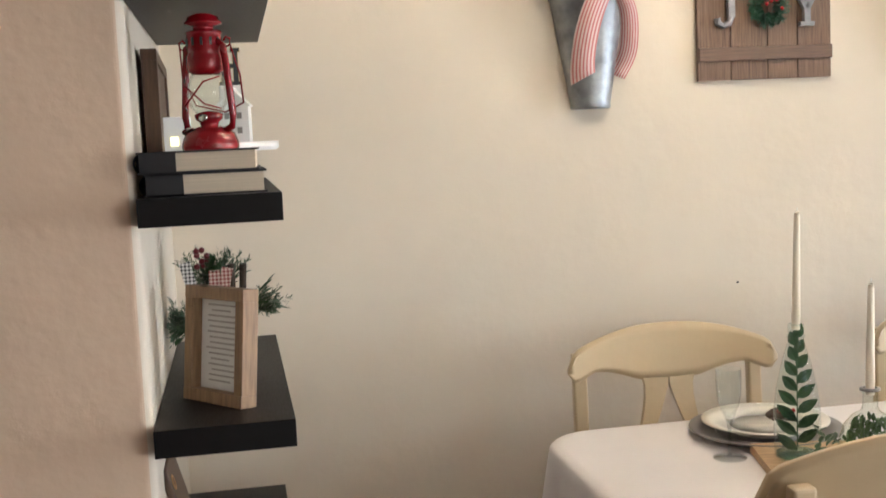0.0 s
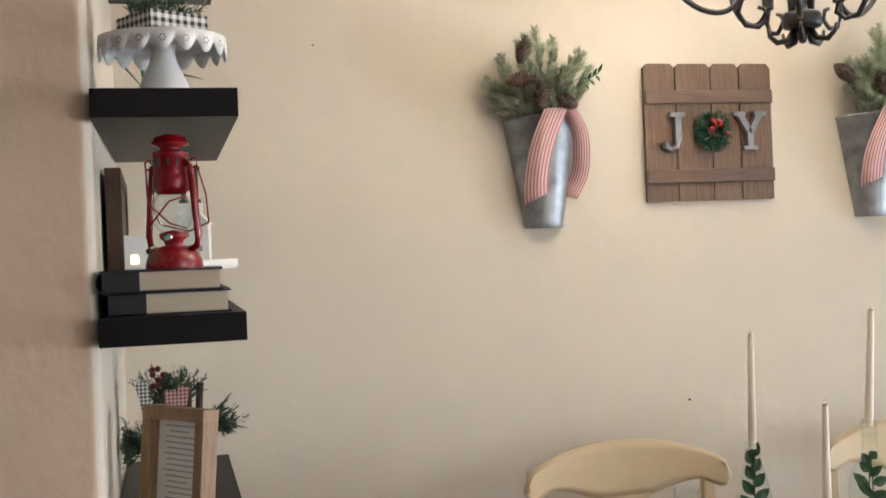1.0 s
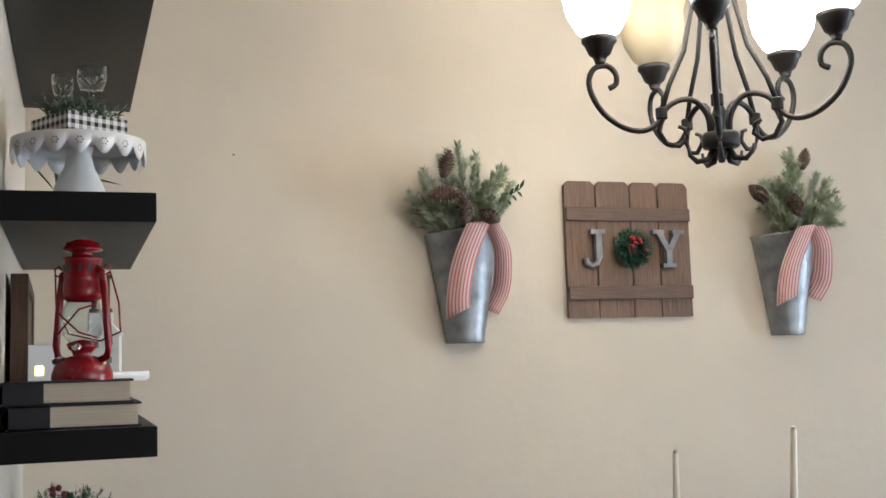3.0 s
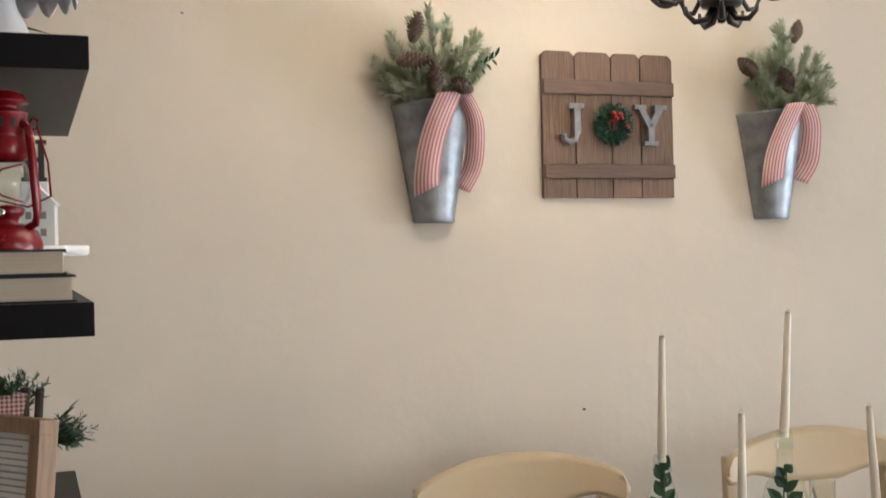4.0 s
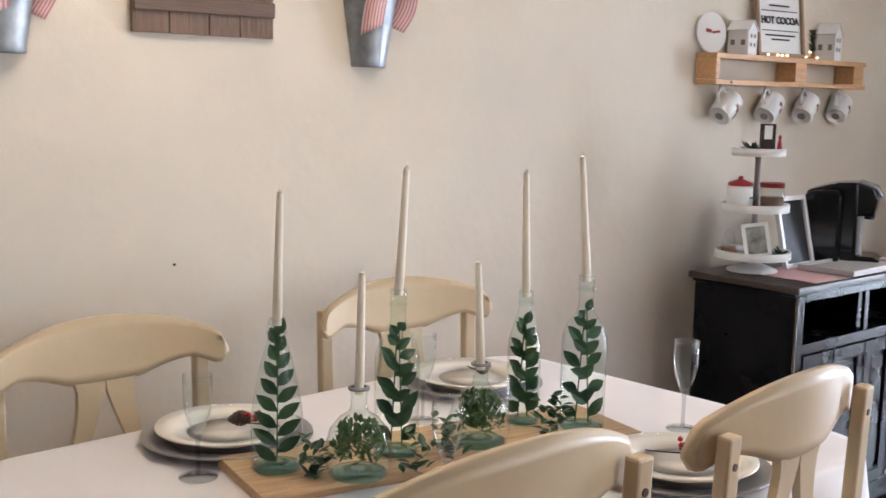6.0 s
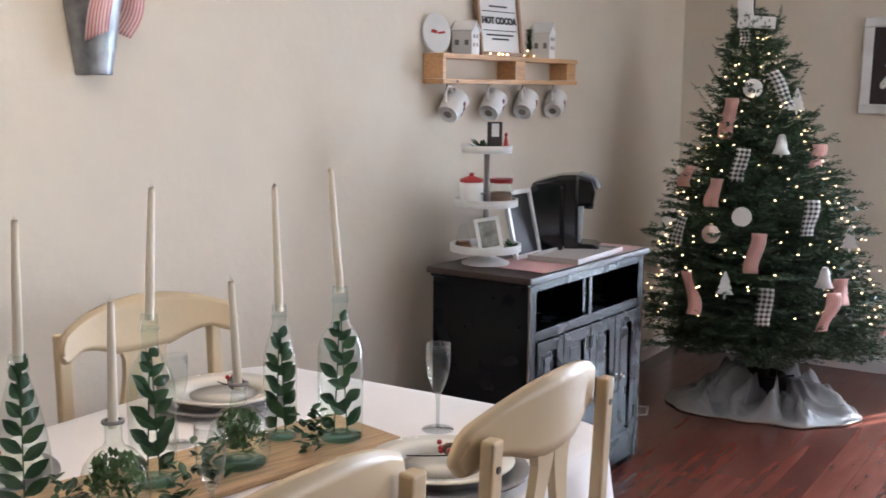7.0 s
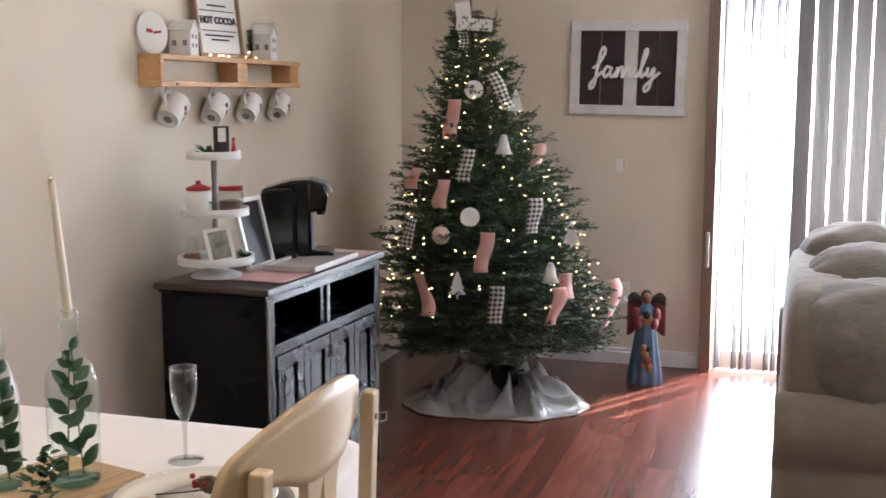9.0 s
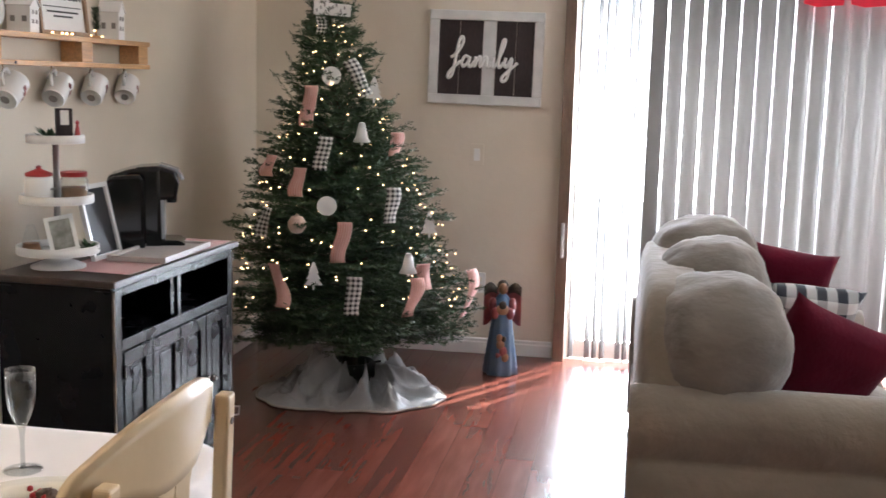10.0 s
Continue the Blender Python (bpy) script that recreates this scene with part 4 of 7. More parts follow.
def gable_house(name, m, w, d, h, label, mat_name="white", windows=True):
    hs = thing(name, m, label, "ornament house")
    bm = bmesh.new()
    e = h * 0.72
    prof = [(-w / 2, 0), (w / 2, 0), (w / 2, e), (0, h), (-w / 2, e)]
    a = [bm.verts.new((x, -d / 2, z)) for x, z in prof]
    b = [bm.verts.new((x, d / 2, z)) for x, z in prof]
    for i in range(5):
        j = (i + 1) % 5
        bm.faces.new((a[i], a[j], b[j], b[i]))
    bm.faces.new(list(reversed(a)))
    bm.faces.new(b)
    bmesh.ops.recalc_face_normals(bm, faces=bm.faces[:])
    part("house_body", bm, mat_name, hs)
    if windows:
        for yy in (-0.25, 0.25):
            part("window", one_box((-w / 2 - 0.0008, yy * d, 0.36 * h), (0.0016, d * 0.2, h * 0.16)), "charger", hs)
    rf = bmesh.new()
    sl = math.atan2(h - e, w / 2)
    ln = math.hypot(h - e, w / 2)
    for s in (-1, 1):
        box(rf, (s * w / 4, 0, (h + e) / 2 + 0.003), (ln + 0.008, d + 0.01, 0.004), Matrix.Rotation(s * sl, 4, 'Y'))
    part("roof", rf, mat_name, hs)
    if windows:
        for zz in (0.3, 0.56):
            for xx in (-0.2, 0.2):
                part("window", one_box((xx * w, -d / 2 - 0.0008, zz * h), (w * 0.16, 0.0016, h * 0.11)), "charger", hs)
    return hs


gable_house("ceramic_house", pose(0.165, -0.42, SHELF[2] + 0.0735, 0, 0, -8), 0.062, 0.05, 0.115, "small white ceramic house with cut-out windows")
hl = thing("letter_h", pose(0.161, -0.30, SHELF[2] + 0.0, 0, 0, 0), "black letter H with gilt edge on a white block", "letter")
part("block", one_box((0, 0, 0.103), (0.050, 0.05, 0.206), None, 0.003), "white", hl, "white wooden block")
for nm, grow, yy, mt in (("letter_shape", 0.0, 0.0, "ink"), ("gilt_edge", 0.002, 0.006, "gilt")):
    bm = bmesh.new()
    for x in (-0.013, 0.013):
        box(bm, (x, yy, 0.246), (0.010 + grow, 0.012, 0.080 + grow))
        box(bm, (x, yy, 0.282), (0.019 + grow, 0.0116, 0.007 + grow))
        box(bm, (x, yy, 0.211), (0.019 + grow, 0.0116, 0.007 + grow))
    box(bm, (0, yy, 0.248), (0.020, 0.0112, 0.009 + grow))
    part(nm, bm, mt, hl)

# wooden framed verse on the fourth shelf
fv = leaning_frame("framed_verse", pose(0.104, -0.79, SHELF[3], -6, 0, -52), 0.165, 0.205, 0.034, 0.022, "oak", "paper", "light oak box frame holding a handwritten verse")
vb = bmesh.new()
rr = random.Random(2)
for i in range(15):
    w = rr.uniform(0.05, 0.095)
    box(vb, (rr.uniform(-0.006, 0.006), 0.0045, 0.172 - 0.0096 * i), (w, 0.001, 0.0026))
part("verse_print", vb, "tray_wash", fv)

# pitcher of winter greens behind the frame
pt = thing("ceramic_pitcher", Matrix.Translation((0.13, -0.46, SHELF[3])), "white and red striped pitcher filled with winter greens", "pitcher")
bm = lathe([(0, 0), (0.04, 0), (0.046, 0.03), (0.046, 0.09), (0.036, 0.12), (0.038, 0.135), (0.034, 0.134), (0.032, 0.12), (0.04, 0.09), (0, 0.01)], 24)
part("pitcher_body", bm, "white", pt, smooth=True)
for k in range(5):
    part("stripe", lathe([(0.0465, 0.03 + 0.014 * k), (0.0468, 0.031 + 0.014 * k), (0.0468, 0.036 + 0.014 * k), (0.0465, 0.037 + 0.014 * k)], 24), "red_lid", pt, smooth=True)
for cx, cz, cnt, hgt, way in ((0.055, 0.085, 60, 0.085, (-0.5, 0, -0.2)), (0.105, 0.17, 60, 0.085, (0, 0, 0.5)), (0.168, 0.115, 80, 0.062, (0.4, -0.1, -0.2))):
    greens("winter_greenery", "dark green fir sprays in the pitcher", (cx, -0.47, SHELF[3] + cz), cnt, 0.06, hgt, rng, "fir", "greenery", way, 0.012)
bm = bmesh.new()
for k in range(34):
    side = k % 3
    p = Vector(((0.06, 0.10, 0.165)[side], -0.48, SHELF[3] + (0.10, 0.17, 0.13)[side]))
    d = Vector(((-0.9, 0.1, 0.9)[side] + rng.uniform(-0.5, 0.5), rng.uniform(-0.9, 0.2), rng.uniform(-0.6, 0.9) + (0.0, 0.7, 0.2)[side])).normalized()
    q = p + d * rng.uniform(0.02, 0.06)
    q.x = max(q.x, 0.022)
    tip = q + d * 0.026
    tip.x = max(tip.x, 0.012)
    leaf_mesh(bm, q, tip, 0.017)
    tube([p, q], 0.0012, 5, bm)
tagged(part("leaf_sprays", bm, "leaf"), "dark green leaf sprays in the pitcher", "greenery", "", "stuff")
bm = bmesh.new()
for k in range(9):
    bmesh.ops.create_icosphere(bm, subdivisions=1, radius=0.007, matrix=Matrix.Translation((0.072 + 0.010 * (k % 3), -0.52 + 0.004 * k, SHELF[3] + 0.215 + 0.010 * (k % 4))))
tagged(part("berry_spray", bm, "berry_dark", smooth=True), "dark red berry cluster among the greens", "berries")
for k, (x, z) in enumerate(((0.058, 0.185), (0.105, 0.165), (0.122, 0.17))):
    tg = uv_box((x, -0.535, SHELF[3] + z), (0.022, 0.005, 0.085), Matrix.Rotation(0.22 * (k - 1), 4, 'Y'), 45)
    tagged(part("plaid_tag", tg, "gingham" if k == 0 else "red_check"), "plaid fabric tag tucked in the greens", "tag", "tags in the greens")
for k, x in enumerate((0.138, 0.156)):
    tagged(part("cinnamon_stick", tube([(x, -0.50, SHELF[3] + 0.13), (x + 0.006 * k, -0.515, SHELF[3] + 0.215)], 0.007, 10), "bark"), "brown cinnamon stick standing in the greens", "cinnamon stick", "sticks in the greens")
bm = bmesh.new()
cone_mesh(bm, Matrix.Translation((0.055, -0.56, SHELF[3] + 0.02)) @ Matrix.Rotation(radians(60), 4, 'Y'), 0.07, 0.024)
tagged(part("pine_cone", bm, "cone"), "brown pine cone resting on the black shelf", "pine cone")

# paddle boards on the fifth shelf
for i, (yy, tilt) in enumerate(((-0.86, 17), (-0.80, 15))):
    pb = thing("paddle_board", pose(0.045 + 0.02 * i, yy, SHELF[4], 0, -tilt, 0), "brown wooden paddle board with handle hole leaning on the wall", "cutting board", "paddle boards on the lowest shelf")
    bm = bmesh.new()
    box(bm, (0, 0.10, 0.13), (0.014, 0.17, 0.26), None, 0.003)
    part("board_body", bm, "brown", pb)
    part("hole_ring", lathe([(0.010, -0.0085), (0.014, -0.0085), (0.014, 0.0085), (0.010, 0.0085)], 16, None, Matrix.Translation((0, 0.05, 0.225)) @ Matrix.Rotation(radians(90), 4, 'Y')), "pine", pb)

# ---- dining table ----
TZ = 0.79
TX0, TX1, TY0, TY1 = 0.80, 2.285, -1.37, -0.335


def tablecloth():
    bm = bmesh.new()
    n = 240
    cx, cy = (TX0 + TX1) / 2, (TY0 + TY1) / 2
    hx, hy, r = (TX1 - TX0) / 2, (TY1 - TY0) / 2, 0.13

    def edge(t, off):
        """Point on a rounded rectangle, grown by off; t in 0..1 by angle."""
        L = [2 * (hx - r), math.pi * r / 2, 2 * (hy - r), math.pi * r / 2] * 2
        tot = sum(L)
        s = t * tot
        corners = [((hx - r), -(hy - r), -90), ((hx - r), (hy - r), 0), (-(hx - r), (hy - r), 90), (-(hx - r), -(hy - r), 180)]
        for k in range(4):
            if s < L[2 * k]:
                c0, c1 = corners[(k - 1) % 4], corners[k]
                a = radians(c1[2])
                nrm = Vector((math.cos(a), math.sin(a)))
                p0, p1 = Vector(c0[:2]), Vector(c1[:2])
                p = p0.lerp(p1, s / L[2 * k])
                return p + nrm * (r + off), nrm
            s -= L[2 * k]
            if s < L[2 * k + 1]:
                a = radians(corners[k][2] + 90 * s / L[2 * k + 1])
                nrm = Vector((math.cos(a), math.sin(a)))
                return Vector(corners[k][:2]) + nrm * (r + off), nrm
            s -= L[2 * k + 1]
        return Vector((hx, 0)), Vector((1, 0))
    rows = []
    for off, dz, wav in ((-0.12, 0, 0), (-0.03, 0, 0), (-0.008, -0.001, 0), (0, -0.008, 0), (0.004, -0.03, 0.1), (0.010, -0.08, 0.4), (0.02, -0.16, 0.8), (0.03, -0.26, 1.1)):
        row = []
        for k in range(n):
            t = k / n
            p, nrm = edge(t, off)
            w = wav * (0.016 * math.sin(2 * math.pi * 27 * t) + 0.012 * math.sin(2 * math.pi * 17 * t + 1) + 0.012 * noise.noise(Vector((t * 40, 1, 0))))
            q = p + nrm * w
            row.append(bm.verts.new((cx + q.x, cy + q.y, TZ + dz)))
        rows.append(row)
    for a, b in zip(rows, rows[1:]):
        for k in range(n):
            bm.faces.new((a[k], b[k], b[(k + 1) % n], a[(k + 1) % n]))
    bm.faces.new(rows[0])
    bmesh.ops.recalc_face_normals(bm, faces=bm.faces[:])
    return tagged(part("tablecloth", bm, "cloth", smooth=True), "white cotton tablecloth draped over the dining table", "tablecloth")


tablecloth()
tb = thing("dining_table", Matrix.Translation(((TX0 + TX1) / 2, (TY0 + TY1) / 2, 0)), "cream dining table hidden under a white cloth", "table")
part("tabletop", one_box((0, 0, TZ - 0.022), (TX1 - TX0 - 0.10, TY1 - TY0 - 0.10, 0.035), None, 0.006), "cream_wood", tb)
for sx in (-1, 1):
    for sy in (-1, 1):
        part("leg", tube([(sx * 0.62, sy * 0.42, 0), (sx * 0.62, sy * 0.42, 0.3), (sx * 0.62, sy * 0.42, TZ - 0.04)], [0.025, 0.032, 0.036], 12), "cream_wood", tb, smooth=True)


# ---- dining chairs ----
def chair(m):
    """Origin on the floor under the seat's middle; the back stands at +y."""
    c = thing("dining_chair", m, "cream painted wooden dining chair with curved crest rail", "chair", "chairs round the table")
    W = 0.262

    bm = bmesh.new()
    n = 36
    fr, bk = [], []
    for k in range(n + 1):
        u = -1 + 2 * k / n
        x = W * u
        au = abs(u)
        top = 1.005 - 0.058 * au ** 2.2
        # two hollows in the lower edge, either side of a broad middle
        if au < 0.30:
            bot = 0.868 + 0.004 * (au / 0.30) ** 2
        else:
            v = (au - 0.30) / 0.70
            bot = 0.872 + 0.030 * math.sin(min(1.0, v * 1.25) * math.pi * 0.62) - 0.026 * max(0.0, v - 0.6) / 0.4
        endr = max(0.0, (au - 0.88) / 0.12)
        mid = (top + bot) / 2
        hgt = (top - bot) / 2 * math.sqrt(max(0.02, 1 - endr ** 2 * 0.98))
        top, bot = mid + hgt, mid - hgt
        y = 0.20 + 0.05 * (1 - u * u) + 0.0
        col = []
        for j in range(7):
            z = bot + (top - bot) * j / 6
            col.append((x, y + 0.06 * (z - 0.90), z))
        fr.append([bm.verts.new((p[0], p[1] - 0.012, p[2])) for p in col])
        bk.append([bm.verts.new((p[0], p[1] + 0.012, p[2])) for p in col])
    for k in range(n):
        for j in range(6):
            bm.faces.new((fr[k][j], fr[k + 1][j], fr[k + 1][j + 1], fr[k][j + 1]))
            bm.faces.new((bk[k][j], bk[k][j + 1], bk[k + 1][j + 1], bk[k + 1][j]))
        bm.faces.new((fr[k][6], fr[k + 1][6], bk[k + 1][6], bk[k][6]))
        bm.faces.new((fr[k][0], bk[k][0], bk[k + 1][0], fr[k + 1][0]))
    for k in (0, n):
        for j in range(6):
            f = (fr[k][j], fr[k][j + 1], bk[k][j + 1], bk[k][j])
            bm.faces.new(f)
    bmesh.ops.recalc_face_normals(bm, faces=bm.faces[:])
    es = [e for e in bm.edges if len(e.link_faces) == 2 and e.calc_face_angle(0) > 1.0]
    bmesh.ops.bevel(bm, geom=es, offset=0.005, segments=2, affect='EDGES')
    part("crest_rail", bm, "cream_wood", c, smooth=True)
    for s in (-1, 1):
        x = s * 0.222
        bm = bmesh.new()
        box(bm, (0, 0, 0), (0.034, 0.026, 0.94), Matrix.Rotation(radians(0), 4, 'X'), 0.005)
        po = part("back_post", bm, "cream_wood", c)
        po.matrix_basis = pose(x, 0.233, 0.475, -2.2, 0, 0)
        part("screw_cap", lathe([(0, 0), (0.006, 0), (0.006, 0.002), (0, 0.002)], 12, None, Matrix.Translation((0, 0.013, 0.425)) @ Matrix.Rotation(radians(-90), 4, 'X')), "brown", po)
        # one limb of the Y-shaped splat
        bm = bmesh.new()
        pr = None
        for t in [i / 14 for i in range(15)]:
            z = 0.885 - 0.41 * t
            wd = 0.0145 + 0.020 * (1 - t) ** 4
            xx = s * (wd + 0.0006 + 0.175 * max(0.0, t - 0.06) ** 1.15)
            yy = 0.247 - 0.035 * t
            row = [bm.verts.new(p) for p in ((xx - wd, yy - 0.008, z), (xx + wd, yy - 0.008, z), (xx + wd, yy + 0.008, z), (xx - wd, yy + 0.008, z))]
            if pr:
                for q in range(4):
                    bm.faces.new((pr[q], pr[(q + 1) % 4], row[(q + 1) % 4], row[q]))
            pr = row
        bmesh.ops.recalc_face_normals(bm, faces=bm.faces[:])
        part("splat_limb", bm, "cream_wood", c)
        part("front_leg", tube([(s * 0.20, -0.20, 0), (s * 0.20, -0.20, 0.22), (s * 0.20, -0.20, 0.43)], [0.015, 0.019, 0.022], 12), "cream_wood", c, smooth=True)
        part("side_stretcher", tube([(s * 0.20, -0.19, 0.17), (s * 0.205, 0.21, 0.17)], 0.010, 8), "cream_wood", c, smooth=True)
    part("seat", pillow((0, -0.01, 0.452), (0.232, 0.225, 0.022), 0.35, 32), "cream_wood", c, smooth=True)
    part("seat_frame", one_box((0, 0, 0.418), (0.41, 0.40, 0.045), None, 0.004), "cream_wood", c)
    return c


ch1 = chair(pose(1.158, -0.475, 0, 0, 0, -2))
copy_thing(ch1, pose(1.945, -0.48, 0, 0, 0, -6))
TALL = Matrix.Diagonal((1, 1, 1.035, 1))
copy_thing(ch1, pose(1.085, -1.215, 0, 0, 0, 178) @ Matrix.Diagonal((1, 1, 1.065, 1)))
copy_thing(ch1, pose(1.765, -1.20, 0, 0, 0, 181) @ TALL)

# ---- table setting ----
brd = thing("serving_board", pose(1.545, -0.835, TZ + 0.001, 0, 0, -14), "long live-edge wooden serving board as centrepiece", "serving board")
bm = bmesh.new()
n = 40
lo, hi = [], []
for k in range(n + 1):
    x = -0.40 + 0.80 * k / n
    w0 = -0.115 + 0.008 * noise.noise(Vector((x * 6, 0, 0)))
    w1 = 0.115 + 0.008 * noise.noise(Vector((x * 6, 5, 0)))
    lo.append([bm.verts.new(p) for p in ((x, w0 + 0.004, 0), (x, w0, 0.012), (x, w0 + 0.006, 0.019), (x, w1 - 0.006, 0.019), (x, w1, 0.012), (x, w1 - 0.004, 0))])
for a, b in zip(lo, lo[1:]):
    for j in range(6):
        bm.faces.new((a[j], a[(j + 1) % 6], b[(j + 1) % 6], b[j]))
bm.faces.new(lo[0]); bm.faces.new(list(reversed(lo[-1])))
bmesh.ops.recalc_face_normals(bm, faces=bm.faces[:])
part("board_slab", bm, "board", brd)
BZ = TZ + 0.0205


def bottle(x, y, prof, leafmode, h_neck, glassmat, candle_len, label, lean=(0, 0), ribbed=False, level=0.7, seed=0):
    """A corked-out glass bottle with leaf sprigs in water and a taper candle in its neck."""
    b = thing("glass_bottle", Matrix.Translation((x, y, BZ)), label, "bottle", "candle bottles on the board")
    wall = 0.0032
    gl = part("bottle_glass", lathe([(0, 0.0)] + prof + [(prof[-1][0] - 0.003, prof[-1][1]), (0, prof[-1][1] - 0.014)], 36), glassmat, b, smooth=True)
    H = prof[-1][1]
    rg = random.Random(seed)
    bm = bmesh.new()
    rmax = max(r for r, z in prof)
    rn0 = prof[-1][0]

    def rad(z):
        for (r0, z0), (r1, z1) in zip(prof, prof[1:]):
            if z0 <= z <= z1:
                return r0 + (r1 - r0) * (z - z0) / max(z1 - z0, 1e-6)
        return prof[-1][0]
    part("punt", lathe([(0, 0.002), (prof[1][0] - 0.004, 0.003), (prof[1][0] - 0.003, 0.010), (prof[1][0] * 0.5, 0.013), (0, 0.017)], 28), "base_glass", b, "thick turquoise glass base", True)
    if leafmode != "herbs":
        part("lip_ring", lathe([(prof[-3][0], prof[-3][1] - 0.012), (prof[-3][0] + 0.0022, prof[-3][1] - 0.010), (prof[-3][0] + 0.0022, prof[-3][1] - 0.005), (prof[-3][0], prof[-3][1] - 0.003)], 28), glassmat, b, "", True)
    flat = Vector((0.80, -0.60, 0))      # the sprigs lie flat in this direction
    face = Vector((-0.60, -0.80, 0.25))
    if leafmode == "fern":
        tube([(0, 0, 0.02), (0.002, 0, level * H)], 0.0013, 5, bm)
        k = 8
        for i in range(k):
            z = 0.022 + (level * H - 0.022) * i / (k - 1)
            for s in (-1, 1):
                R = max(0.010, rad(min(H, z + 0.03)) - 0.004)
                leaf_mesh(bm, (0, 0, z + 0.008 * s), Vector((0, 0, z + 0.008 * s + 0.030)) + flat * s * R + face * rg.uniform(-0.008, 0.008), 0.022, face)
    elif leafmode == "leaves":
        for st, (ox, top) in enumerate(((-0.40, 0.95), (0.42, 1.0))):
            foot = flat * (ox * 0.55 * rmax) + face * ((-0.3, 0.25, 0.5)[st] * rmax)
            head = Vector((0, 0, level * H * top)) + flat * (ox * 0.25 * rn0)
            tube([foot + Vector((0, 0, 0.015)), foot.lerp(head, 0.55), head], 0.0014, 5, bm)
            for i in range(9):
                t = (i + 0.4) / 9
                p = (foot + Vector((0, 0, 0.015))).lerp(head, t)
                way = flat * (1 if (i + st) % 2 else -1) + Vector((0, 0, rg.uniform(0.35, 1.15))) + face * rg.uniform(-0.35, 0.5)
                q = p + way.normalized() * rg.uniform(0.040, 0.056) * (1.1 - 0.35 * t)
                lim = max(0.004, rad(min(max(q.z, 0.0), H)) - 0.0035)
                off = math.hypot(q.x, q.y)
                if off > lim:
                    q.x *= lim / off
                    q.y *= lim / off
                leaf_mesh(bm, p, q, rg.uniform(0.021, 0.027) * (1.1 - 0.3 * t), face + Vector((rg.uniform(-0.4, 0.4), 0, rg.uniform(-0.2, 0.6))))
    else:
        for i in range(260):
            a, rr_, z = rg.uniform(0, 6.28), rg.uniform(0, 1) ** 0.5, rg.uniform(0.03, level * H * 0.66)
            R = max(0.004, rad(z) - 0.012) * rr_
            p = Vector((math.cos(a) * R, math.sin(a) * R, z))
            d = Vector((rg.uniform(-1, 1), rg.uniform(-1, 1), rg.uniform(0, 1.4))).normalized()
            q = p + d * 0.02
            Rq = math.hypot(q.x, q.y)
            lim = max(0.004, rad(min(q.z, H)) - 0.007)
            if Rq > lim:
                q.x *= lim / Rq; q.y *= lim / Rq
            leaf_mesh(bm, p, q, 0.0085)
    part("leaf_sprig", bm, "herb" if leafmode == "herbs" else "wet_leaf", b, "green leaf sprig inside the bottle")
    rn = prof[-1][0]
    if leafmode == "herbs":
        part("neck_ring", lathe([(rn, H - 0.004), (rn + 0.004, H - 0.003), (rn + 0.004, H + 0.001), (rn - 0.002, H + 0.002)], 24), "charger", b, smooth=True)
    cd = thing("taper_candle", pose(x, y, BZ + H - 0.012, lean[1], lean[0], 0), "unlit ivory taper candle standing in a bottle neck", "candle", "taper candles in bottles")
    rc = min(0.0082, rn - wall - 0.0005)
    part("wax", lathe([(0, 0), (rc, 0), (rc, 0.02), (rc * 1.06, 0.022), (rc * 0.72, candle_len - 0.012), (rc * 0.55, candle_len - 0.004), (0, candle_len)], 18), "candle", cd, smooth=True)
    part("wick", tube([(0, 0, candle_len - 0.001), (0.0005, 0, candle_len + 0.007)], 0.0008, 5), "paper", cd)
    return b


bottle(1.226, -0.755, [(0.040, 0.0), (0.044, 0.004), (0.0455, 0.06), (0.045, 0.10), (0.039, 0.145), (0.026, 0.20), (0.0155, 0.235), (0.0135, 0.25), (0.0155, 0.252), (0.0155, 0.268), (0.0145, 0.27)], "fern", 0, "aqua_glass", 0.235, "tapered aqua glass bottle with a leafy stem inside", (1.5, 0), level=0.86, seed=1)
bottle(1.443, -0.825, [(0.038, 0.0), (0.0415, 0.005), (0.042, 0.16), (0.041, 0.185), (0.034, 0.21), (0.020, 0.235), (0.0145, 0.25), (0.0135, 0.285), (0.0150, 0.288), (0.0150, 0.307), (0.0142, 0.309)], "leaves", 0, "green_glass", 0.235, "clear wine bottle with leafy stems in water", (4.5, -1.0), level=0.8, seed=2)
bottle(1.765, -0.845, [(0.030, 0.0), (0.033, 0.004), (0.0335, 0.15), (0.031, 0.175), (0.020, 0.215), (0.0135, 0.235), (0.0125, 0.255), (0.0145, 0.257), (0.0145, 0.272), (0.0138, 0.273)], "leaves", 0, "green_glass", 0.255, "slim ribbed clear bottle with a leafy stem", (-3.5, 1.0), level=0.8, seed=3)
bottle(1.828, -0.948, [(0.040, 0.0), (0.0445, 0.005), (0.0455, 0.16), (0.0445, 0.19), (0.036, 0.215), (0.020, 0.235), (0.0150, 0.25), (0.0140, 0.29), (0.0155, 0.292), (0.0155, 0.310), (0.0148, 0.312)], "leaves", 0, "aqua_glass", 0.250, "wide clear wine bottle with large green leaves", (-5.5, -1.0), level=0.82, seed=4)
dec = [(0.044, 0.0), (0.052, 0.006), (0.0585, 0.03), (0.0585, 0.055), (0.050, 0.085), (0.034, 0.105), (0.018, 0.115), (0.0140, 0.125), (0.0140, 0.148), (0.0155, 0.150), (0.0150, 0.158)]
bottle(1.312, -0.875, dec, "herbs", 0, "green_glass", 0.215, "round squat glass decanter filled with herbs", (1.0, 0), level=0.9, seed=5)
